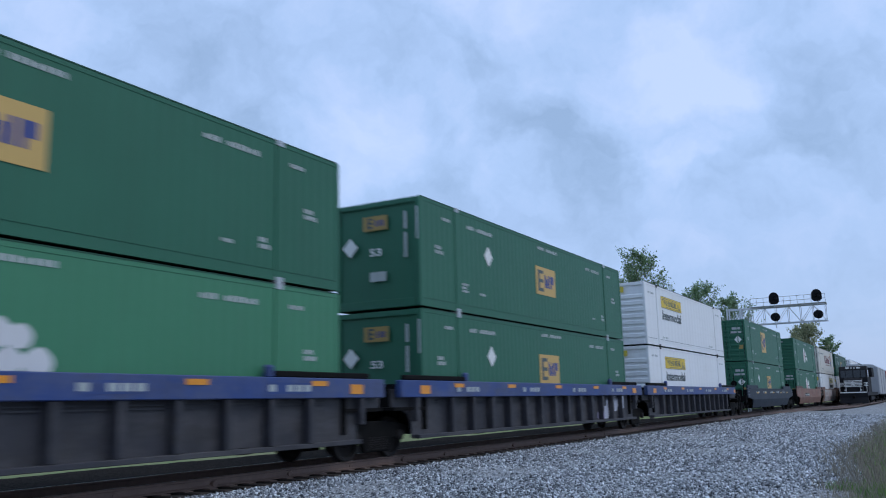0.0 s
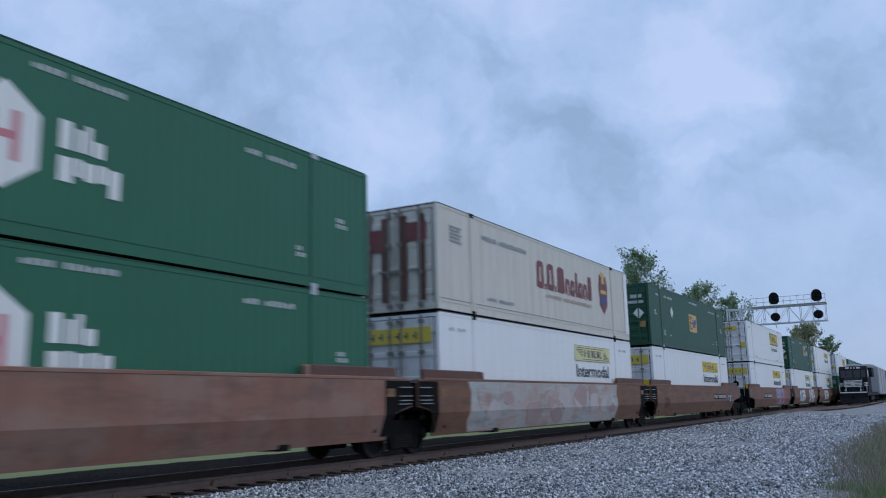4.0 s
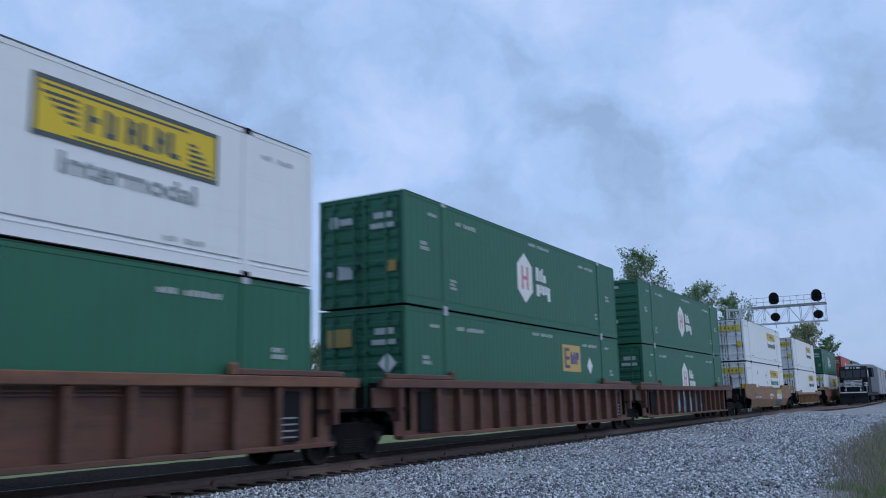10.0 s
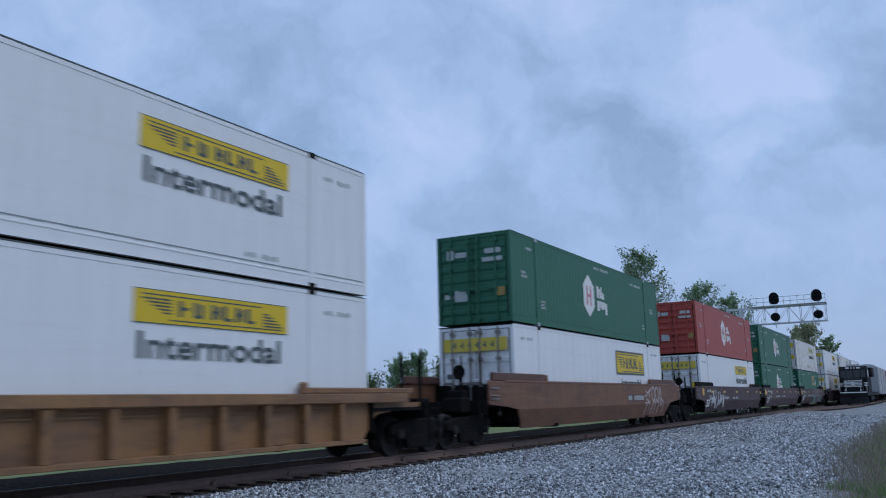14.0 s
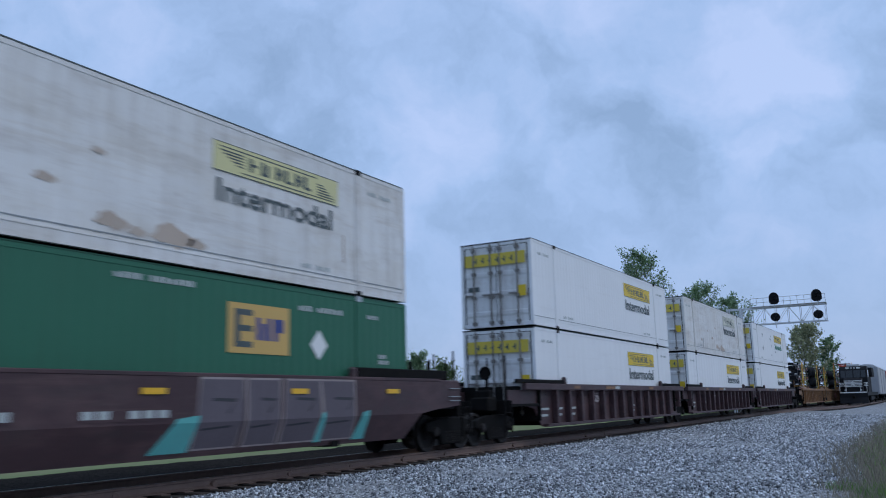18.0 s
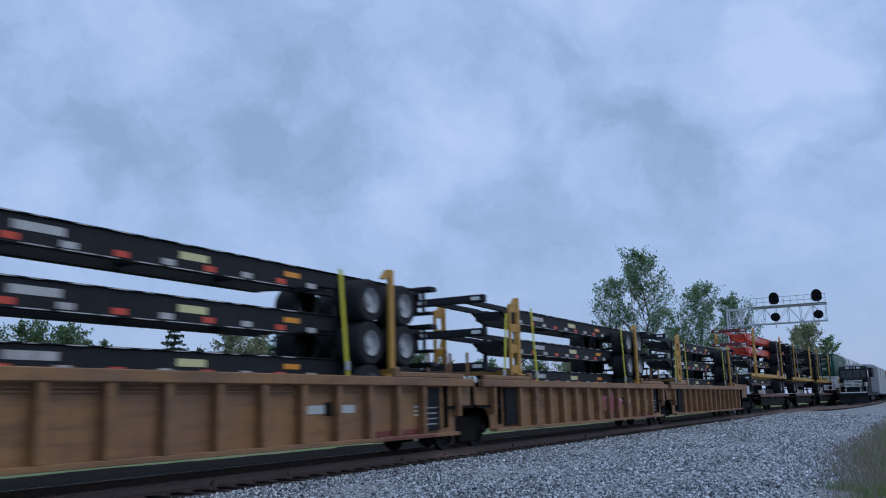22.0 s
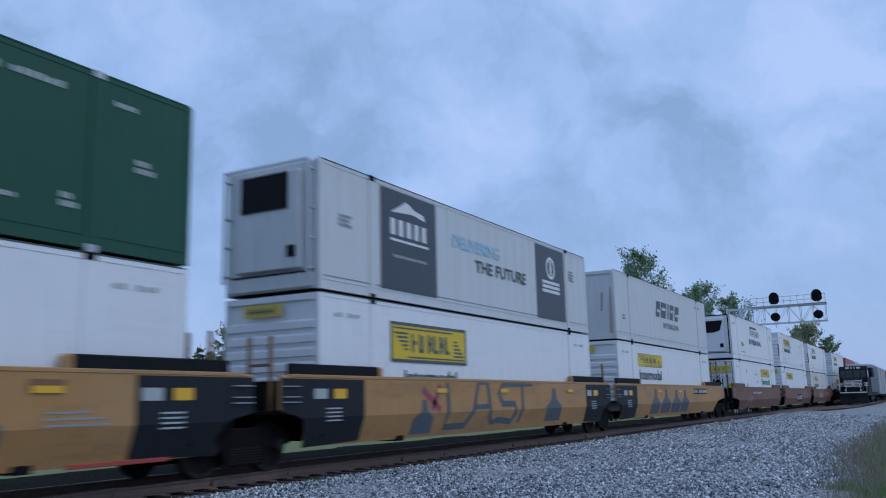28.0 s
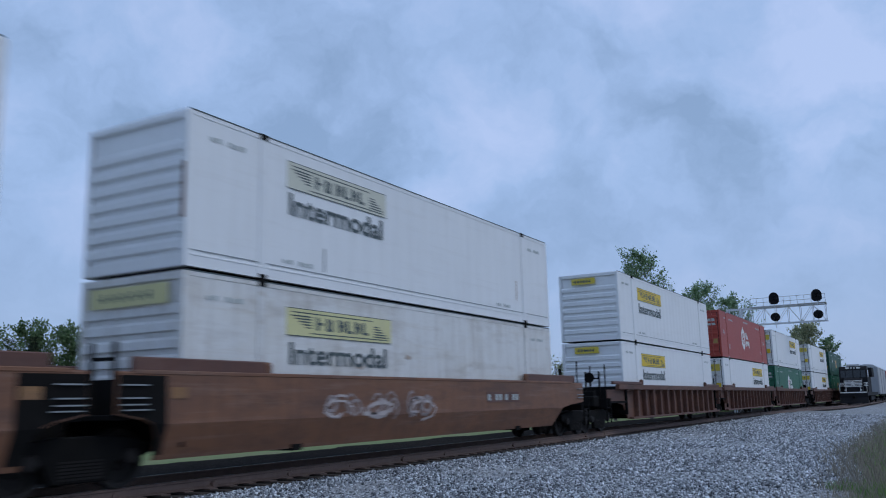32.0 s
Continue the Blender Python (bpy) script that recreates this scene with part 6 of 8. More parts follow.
for u, a, b in ((408.68, True, False), (428.37, False, False), (448.0, False, True)):
    car = put_car(well_car("dark maroon " + RIBW, MAROON, MAROON, True, 1.75, a, b), u)
    scrawl(car, 4.82, 5.66, 1.05, 1.5, GRAF_F, int(u), 1, -1.332)
    scrawl(car, 4.82, 5.66, 1.0, 1.45, GRAF_P, int(u) + 1, 2, -1.336)
    for x in (0.2, 1.4, 2.65, 9.4, 13.9):
        bar("stencil", x, x + 0.5, -1.34, -1.325, 0.72, 0.79, FAINT, car, "", 0)
        bar("stencil", x, x + 0.6, -1.34, -1.325, 0.92, 0.99, FAINT, car, "", 0)
    for x0, x1, pm in ((2.65, 3.2, TAN), (5.95, 6.45, TAN), (6.5, 7.0, TAN), (7.05, 7.55, FAINT), (11.6, 12.15, TAN)):
        bar("rail_mark", x0, x1, -1.546, -1.538, 1.60, 1.70, pm, car, "worn reflector on the rail", 0)
XU = (471.85, 491.2, 510.6)
for u, a, b in zip(XU, (True, False, False), (False, False, True)):
    car = put_car(well_car("weathered orange ribbed well car loaded with trailer chassis", TAN, TAN, True, 1.83, a, b, posts=TAN), u)
    if u != XU[0]:
        bar("black_panel", 0.3, 1.1, -1.4, -1.325, 0.55, 1.6, BLACK, car)
    if u != XU[2]:
        bar("black_panel", LEN - 1.1, LEN - 0.3, -1.4, -1.325, 0.55, 1.6, BLACK, car)
        for k in range(4):
            bar("stencil", LEN - 0.95, LEN - 0.5, -1.408, -1.4, 0.7 + 0.13 * k, 0.73 + 0.13 * k, INK_F, car, "", 0)
    bar("arrow_bar", 10.58, 11.2, -1.334, -1.322, 1.05, 1.22, FAINT, car, "", 0)
    bar("number_plate", 11.2, 11.46, -1.336, -1.322, 1.0, 1.28, BLACK, car, "", 0)
    bar("arrow_bar", 11.46, 12.26, -1.334, -1.322, 1.05, 1.22, FAINT, car, "", 0)
    bar("primer_patch", 13.1, 15.4, -1.512, -1.503, 0.415, 0.475, INK_M, car, "dark red primer patch", 0)
    bar("primer_patch", 13.1, 15.4, -1.336, -1.322, 0.5, 0.62, INK_M, car, "dark red primer patch", 0)
    for k in range(3):
        bar("stencil", 14.7, 15.1, -1.334, -1.322, 0.92 + 0.1 * k, 0.96 + 0.1 * k, FAINT, car, "", 0)
    if u == XU[1]:
        spray(car, 8.2, 10.6, 0.8, 1.5, BROWN, GRAF_R, 61, 3, -1.535)
for u, a, b, s in ((591.34, True, False, 0), (611.12, False, False, 1), (630.8, False, True, 2)):
    car = put_car(well_car("smooth yellow-orange well car with black ends and graffiti", AMBER, AMBER, False, 1.8, a, b, black=True if s < 2 else "front", posts=TAN), u)
    if s == 0:
        stencil_plate(car, 2.8, 6.05, 1.32, 1.62)
        for line in LAST_LINES:
            ribbon(car, [(x + 2.2, z) for x, z in line], 0.085, GRAF_S, 3, "slate spray line")
        bottle(car, 11.7, 12.75, 0.6, 1.55, GRAF_S)
        for k, w in enumerate((1.1, 1.0, 0.75)):
            bar("stencil", 13.4, 13.4 + w, -1.528, -1.522, 1.0 + 0.09 * k, 1.03 + 0.09 * k, INK_F, car, "", 0)
        bar("stencil", 13.1, 13.7, -1.528, -1.522, 1.5, 1.66, TAN, car, "", 0)
        bar("red_ledge", 13.9, 15.8, -1.36, -1.30, 0.39, 0.46, RED, car, "red painted ledge")
    elif s == 1:
        for line in LAST_LINES:
            ribbon(car, line, 0.085, GRAF_S, 3, "slate spray line")
        for line in ([(3.75, 1.55), (4.59, 1.05)], [(4.6, 1.66), (4.2, 1.06)]):
            ribbon(car, line, 0.11, GRAF_R, 2, "crimson spray line")
        bottle(car, 3.35, 4.3, 0.5, 1.3, GRAF_S)
        bottle(car, 11.4, 12.6, 0.58, 1.6, GRAF_S)
    else:
        for x0, x1 in ((3.4, 4.7), (5.0, 6.5), (6.8, 8.3), (8.5, 9.9)):
            bottle(car, x0, x1, 0.55, 1.6, GRAF_S)
        stencil_plate(car, 11.0, 13.9, 1.38, 1.66)
for u, a, b, s in ((653.91, True, False, 0), (673.55, False, False, 1), (693.13, False, True, 2)):
    car = put_car(brown_car(BROWN, "brown well car with thin white spray under stacked containers", a, b, posts=SOOT), u)
    if s == 0:
        stencil_plate(car, 4.6, 8.0, 1.3, 1.56, dark=BROWN_D)
        scrawl(car, 2.4, 4.4, 0.75, 1.25, GRAF_F, 81, 3)
    elif s == 1:
        stencil_plate(car, 6.6, 9.4, 0.7, 1.28, dark=BLACK)
        scrawl(car, 9.6, 14.2, 0.8, 1.6, GRAF_F, 82, 6)
    else:
        for k in range(3):
            scrawl(car, 3.6 + 1.55 * k, 4.9 + 1.55 * k, 0.85, 1.55, GRAF_F, 83 + k, 2)
            scrawl(car, 3.5 + 1.55 * k, 4.9 + 1.55 * k, 0.8, 1.5, GRAF_P, 93 + k, 1)
        for x0 in (10.9, 12.0):
            stencil_plate(car, x0, x0 + 0.95, 1.2, 1.48, dark=BROWN_D)
for u, a, b in ((716.86, True, False), (736.4, False, False), (756.0, False, True), (779.7, True, False), (799.3, False, True)):
    put_car(well_car("oxide red " + RIBW, OXIDE, OXIDE, True, 1.78, a, b, posts=SOOT), u)

LOADS = [
    (-1.52, ("gold", "doors", ""), ("gold_light", "doors", "none")), (18.03, ("gold", "nose", ""), ("gold", "nose", "")), (37.73, ("yell", "nose", ""), ("yell", "nose", "")),
    (61.53, ("gold", "doors", "big"), ("gold", "doors", "")), (85.23, ("hexa", "nose", ""), ("hexa", "doors", "")),
    (104.57, ("cream", "doors", ""), ("yell", "doors", "faded")), (124.01, ("gold_dark", "doors", ""), ("yell", "doors", "")),
    (147.87, ("yell", "doors", "boxed"), ("yell", "doors", "")), (167.53, ("gold_dark", "doors", "right"), ("yell", "doors", "green")),
    (186.95, ("yell", "doors", ""), ("yell", "doors", "green")), (210.61, ("yell", "doors", "boxed"), ("hexa", "doors", "")),
    (230.37, ("hexa", "doors", ""), ("gold", "doors", "right")), (249.88, ("hexa", "nose", ""), ("hexa", "doors", "")),
    (273.98, ("yell", "doors", ""), ("yell", "doors", "lgreen")), (297.64, ("yell", "doors", ""), ("yell", "doors", "")),
    (321.58, ("hexa", "doors", "left"), ("yell", "doors", "boxlow")), (345.45, ("hexa_red", "doors", "left"), ("yell", "doors", "")),
    (365.02, ("hexa", "doors", ""), ("hexa", "doors", "")), (384.79, ("yell_dirty", "doors", ""), ("gold", "doors", "right")),
    (408.68, ("yell", "doors", "ribbed"), ("yell", "doors", "")), (428.37, ("yell_dirty", "doors", "ghost"), ("yell", "doors", "")),
    (448.0, ("yell", "doors", "lgreen"), ("yell", "doors", "")),
    (591.34, ("gold_dark", "nose", "lone"), ("yell", "nose", "")), (611.12, ("reefer_n", "nose", ""), ("yell", "nose", "boxlow")),
    (630.58, ("greyish", "nose", ""), ("yell", "nose", "")), (653.91, ("reefer_p", "nose", ""), ("yell", "doors", "lgreen")),
    (673.55, ("yell", "nose", "bare"), ("yell", "nose", "unlettered")), (693.13, ("yell", "nose", "ghost"), ("yell_dirty", "nose", "")),
    (716.86, ("yell", "nose", ""), ("yell", "nose", "")), (736.4, ("hexa_red", "doors", ""), ("yell", "doors", "")),
    (756.0, ("yell", "doors", ""), ("hexa", "doors", "")), (779.7, ("yell", "doors", ""), ("yell", "doors", "")),
    (799.3, ("gold_dark", "doors", ""), ("gold", "doors", "")),
]
for u, up, lo in LOADS:
    load(*lo, u, LOW)
    load(*up, u, UPP)


# ---- trailer chassis, stacking racks and spine cars ----
def tyre_meshes():
    if "tyre" not in MESHES:
        MESHES["tyre"] = lathe([(0.29, -0.02), (0.33, 0.0), (0.46, -0.01), (0.5, 0.05), (0.5, 0.08), (0.488, 0.085), (0.488, 0.11), (0.5, 0.115), (0.5, 0.16), (0.488, 0.165), (0.488, 0.19), (0.5, 0.195), (0.5, 0.24), (0.46, 0.29), (0.33, 0.28), (0.29, 0.26)], 32, RUBBER, "tyre", False)
        MESHES["rim_w"] = lathe([(0.05, 0.02), (0.10, 0.03), (0.12, 0.09), (0.20, 0.10), (0.25, 0.07), (0.27, 0.0), (0.30, -0.012), (0.30, 0.24)], 24, RIM, "rim")
        MESHES["rim_k"] = lathe([(0.05, 0.02), (0.10, 0.03), (0.12, 0.09), (0.20, 0.10), (0.25, 0.07), (0.27, 0.0), (0.30, -0.012), (0.30, 0.24)], 24, RIM_G, "rim")
    return MESHES["tyre"], MESHES["rim_w"], MESHES["rim_k"]


CHASSIS = {}
TAPE = paint("grimy white tape", (0.50, 0.49, 0.49), 0.6, 0.7, dirt=(0.08, 0.07, 0.065), spread=0.2)


def chassis(mat, words, white=True):
    """Skeletal container trailer: gooseneck bolster at x = 0, tail at 16.3; z = 0 under the tyres, y = 0 in its middle."""
    key = (mat.name, white)
    if key in CHASSIS:
        return copy_thing(CHASSIS[key], pose(0, 0, 0))
    c = thing("trailer_chassis", words, "trailer chassis", "stacked trailer chassis")
    bk = ("beam", mat.name)
    if bk not in MESHES:
        MESHES[bk] = prism([(0.1, 1.02), (0.1, 1.16), (2.9, 1.14), (3.3, 1.10), (16.2, 1.10), (16.2, 0.84), (12.4, 0.76), (11.6, 0.66), (3.6, 0.66), (3.2, 0.70), (2.6, 0.98)], -0.06, 0.06, mat, "frame_beam", 0.012)
    for y in (-0.5, 0.5):
        b = part("frame_beam", MESHES[bk], c, Matrix.Translation((0, y, 0)))
        bar("beam_flange", 3.4, 16.2, -0.1, 0.1, 1.10, 1.125, mat, b)
        bar("beam_flange", 3.6, 11.6, -0.1, 0.1, 0.64, 0.66, mat, b)
        if y < 0:
            for i in range(9):
                x = 3.8 + i * 1.02
                bar("reflective_tape", x, x + 0.3, -0.068, -0.06, 0.69, 0.80, TAPE if i % 2 == 0 else CHRED, b, bev=0)
            bar("number_mark", 5.0, 5.9, -0.068, -0.06, 0.86, 1.0, TAPE, b, bev=0)
            bar("number_mark", 8.3, 9.0, -0.068, -0.06, 0.84, 0.98, GRAF_B if mat is CHRED else YELLOW_F, b, bev=0)
            ek = "edge_tape"
            if ek not in MESHES:
                bm = bmesh.new()
                for i in range(11):
                    x = 3.7 + i * 0.72
                    block(bm, x, x + (0.62, 0.3, 0.5)[i % 3], -0.108, -0.1, 0.642, 0.66)
                    block(bm, x + 0.2, x + (0.5, 0.62, 0.35)[i % 3], -0.108, -0.1, 1.1, 1.118)
                MESHES[ek] = mesh_of(bm, TAPE, "edge_tape")
            tagged(part("edge_tape", MESHES[ek], b), kind="stuff")
            if mat is CHRED:
                bar("faded_panel", 1.0, 3.0, -0.068, -0.06, 1.02, 1.13, FAINT, b, bev=0)
                bar("faded_panel", 6.4, 8.0, -0.068, -0.06, 0.86, 1.04, FAINT, b, bev=0)
            bar("side_marker", 11.2, 11.7, -0.07, -0.06, 0.86, 0.97, ORANGE_R, b, bev=0)
    bar("front_bolster", 0, 0.22, -1.22, 1.22, 1.0, 1.22, mat if mat is not CHRED else INK_M, c, bev=0.02)
    for y in (-1.1, 0.7):
        bar("bolster_tape", -0.012, 0.0, y, y + 0.28, 1.06, 1.16, WHITE_S, c, bev=0)
    for x in (2.7, 5.2, 7.7, 10.2, 12.6, 15.0):
        bar("cross_member", x, x + 0.12, -0.44, 0.44, 0.72, 1.0, mat, c)
    bar("rear_bolster", 16.15, 16.5, -1.22, 1.22, 1.0, 1.12, mat, c, bev=0.02)
    for y in (-1.0, 0.86):
        bar("bumper_post", 16.2, 16.27, y, y + 0.08, 0.46, 1.0, BLACK_C, c)
    bar("rear_bumper", 16.2, 16.42, -1.18, 1.18, 0.4, 0.48, BLACK_C, c, bev=0.02)
    bar("rear_frame", 15.6, 16.2, -0.9, 0.9, 0.72, 0.98, BLACK_C, c, bev=0.02)
    for y in (-0.95, 0.85):
        bar("tail_lamp", 16.5, 16.52, y, y + 0.12, 1.03, 1.09, CHRED, c)
    for y in (-0.62, 0.5):
        lg = bar("landing_leg", 3.5, 3.62, y, y + 0.12, 0.12, 1.0, mat, c)
        bar("landing_pad", -0.08, 0.2, -0.06, 0.18, -0.03, 0.02, GALV, lg)
    part("leg_brace", prism([(3.62, 0.3), (3.7, 0.3), (5.0, 0.66), (4.9, 0.68)], -0.56, -0.5, mat), c)
    tyre, rim_w, rim_k = tyre_meshes()
    for x in (13.45, 14.9):
        bar("spring_hanger", x - 0.35, x + 0.35, -0.58, -0.42, 0.5, 0.8, mat, c)
        for y in (-1.22, -0.9, 0.62, 0.94):
            outer = y in (-1.22, 0.94)
            m = Matrix.Translation((x, y, 0.5)) if y < 0 else pose(x, y + 0.28, 0.5, 0, 0, 180)
            t = part("tyre", tyre, c, m)
            if outer:
                part("rim", rim_w if white else rim_k, t, Matrix.Translation((0, 0.005, 0)))
    for y in (-1.2, 0.65):
        bar("mud_flap", 15.55, 15.57, y, y + 0.5, 0.36, 0.85, BLACK, c)
    CHASSIS[key] = c
    return c


def stack_rack(u, z0, z1, wide, words="yellow steel stacking rack holding the chassis"):
    """Pair of upright yellow posts with a bridge; the wide kind has a braced panel with holes."""
    r = thing("stacking_rack", words, "rack", "stacking racks")
    for s in (-1, 1):
        y = s * 1.3
        h = z1 - z0
        bar("post", -0.09, 0.09, y - 0.05, y + 0.05, 0, h, POSTYEL, r, bev=0.012)
        part("hook", prism([(-0.09, h), (0.09, h), (0.09, h - 0.12), (-0.3, h - 0.26), (-0.42, h - 0.24), (-0.2, h - 0.02)], y - 0.04, y + 0.04, POSTYEL), r)
        bar("foot_plate", -0.28, 0.28, y - 0.08, y + 0.08, -0.0, 0.05, POSTYEL, r)
        if wide:
            bar("inner_post", -0.62, -0.5, y - 0.04, y + 0.04, 0, h * 0.9, POSTYEL, r, bev=0.012)
            for k in range(4):
                a = 0.06 + k * h * 0.26
                bar("panel_plate", -0.5, -0.09, y - 0.03, y + 0.03, a, a + h * 0.11, POSTYEL, r, bev=0.012)
            rod("brace", (-0.6, y, 0.1), (-0.12, y, h * 0.55), 0.03, POSTYEL, r, 6)
    bar("bridge", -0.07, 0.07, -1.25, 1.25, 0.05, 0.17, POSTYEL, r)
    return aboard(r, u, MID, z0)


def strap(u, z0, z1, lean, mat=None):
    s = thing("load_strap", "yellow webbing strap tightened over the chassis" if not mat else "worn brown webbing strap tightened over the chassis", "strap", "load straps")
    part("webbing", prism([(0, 0), (0.11, 0), (0.11 + lean, z1 - z0), (lean, z1 - z0)], -1.36, -1.345, mat or STRAP), s)
    bar("ratchet", -0.02, 0.1, -1.38, -1.33, 0.1, 0.3, GALV, s)
    return aboard(s, u, MID, z0)


BLK = "black skeletal trailer chassis stacked with twin axles"
REDW = "red skeletal trailer chassis stacked on the train"
for i, u in enumerate((471.48, 490.65, 509.97)):
    for k, z in enumerate((1.12, 2.09, 3.06)):
        aboard(chassis(BLACK_C, BLK, i < 2), u, MID, z)
    sup = thing("load_support", "timber blocks under the chassis tyres in the well", "timber", "timber supports")
    bar("timber", 12.8, 15.5, -1.2, 1.2, 0.0, 0.54, TIEWOOD, sup)
    bar("timber", 3.2, 4.0, -0.9, 0.9, 0.0, 0.62, TIEWOOD, sup)
    aboard(sup, u, MID, 0.58)
    stack_rack(u + 2.1, 1.98, 4.34, True)
    stack_rack(u + 14.15, 1.84, 4.34, False)
    for a, l in ((0.9, 0.25), (3.3, -0.3), (12.3, -0.25)):
        strap(u + a, 1.84, 4.1 if a > 1 else 3.8, l)
for i, (u, flip) in enumerate(((531.58, False), (551.65, True), (570.1, True))):
    mats = (((BLACK_C, BLK), (CHRED, REDW), (CHRED, REDW)) if i == 0 else ((BLACK_C, BLK),) * 3)
    base = chassis(BLACK_C, BLK, True)
    for c, z in [(base, 1.38)] + [(chassis(m, w, False), 2.76 + 0.97 * k) for k, (m, w) in enumerate(mats)]:
        aboard(c, u, MID, z)
        if flip:
            TRAIN[-1] = (c, u + 16.3, MID, z, 180)
    deck = thing("rack_deck", "yellow steel deck frame between stacked chassis", "rack", "rack decks")
    for y in (-1.3, 1.2):
        part("deck_beam", prism([(0.2, 0.02), (0.2, 0.2), (1.7, 0.24), (12.0, 0.24), (14.0, 0.16), (16.2, 0.14), (16.2, 0.0), (1.7, -0.02)], y, y + 0.1, POSTYEL), deck, None if not flip else Matrix.Translation((0, 0, 0)))
    for x in (0.4, 3.0, 6.5, 10.0, 13.4, 15.8):
        bar("deck_cross", x, x + 0.2, -1.2, 1.2, 0.0, 0.14, POSTYEL if x > 1 else BLACK_C, deck)
    part("deck_gusset", prism([(-0.5, 0.1), (0.6, 0.1), (0.35, 0.62), (-0.05, 0.62)], -1.32, -1.24, POSTYEL), deck, Matrix.Translation((11.9 if not flip else 4.6, 0, 0)))
    aboard(deck, u, MID, 2.59)
    stack_rack(u + 2.1, 2.62, 6.08, not flip)
    stack_rack(u + 14.2, 2.62, 6.08, flip)
    strap(u + (12.3 if not flip else 3.7), 2.62, 5.7, -0.25, RUSTRUN)


def spine_car(first, last):
    c = thing("spine_car", "long dark spine car loaded with stacked trailer chassis", "rail car", "spine cars")
    n = 18.2
    bar("centre_sill", 0.3, n - 0.3, -0.36, 0.36, 0.52, 1.1, SOOT, c, bev=0.02)
    for s in (-1, 1):
        y = -1.42 if s < 0 else 1.36
        bar("deck_edge", 2.2, n - 2.2, y, y + 0.06, 1.14, 1.36, OXIDE, c, "rusty brown deck edge")
        bar("side_skirt", 2.8, n - 4.4, y + 0.1 * (s < 0), y + 0.16 - 0.1 * (s > 0), 0.5, 1.14, SOOT, c)
    for a, b in ((2.2, 6.4), (6.42, 11.6), (11.62, n - 2.2)):
        bar("deck_plate", a, b, -1.36, 1.36, 1.3, 1.362, OXIDE, c)
    for x in (2.6, 6.0, 9.4, 12.8, n - 2.9):
        bar("cross_arm", x, x + 0.3, -1.36, 1.36, 0.95, 1.3, SOOT, c)
    bar("hitch_plate", 15.2, 15.9, -0.5, 0.5, 1.362, 1.75, WHITE_S, c, "white hitch stand")
    bar("hitch_plate", 4.6, 4.9, -1.3, -0.9, 1.362, 1.62, WHITE_S, c, "white hitch stand")
    for x in (1.0, n - 1.2):
        bar("end_platform", x - 0.9, x + 1.0, -1.3, 1.3, 1.04, 1.12, SOOT, c)
    if first:
        bogie(c, 0.3)
        bar("coupler", -1.6, -0.3, -0.14, 0.14, 0.74, 0.98, SOOT, c, bev=0.04)
        rod("brake_stand", (-0.5, -0.6, 1.0), (-0.5, -0.6, 2.0), 0.04, SOOT, c)
    bogie(c, n)
    if last:
        bar("coupler", n + 0.3, n + 2.0, -0.14, 0.14, 0.74, 0.98, SOOT, c, bev=0.04)
    return c


for i in range(3):
    aboard(spine_car(i == 0, i == 2), 531.5 + 18.2 * i, MID, 0)


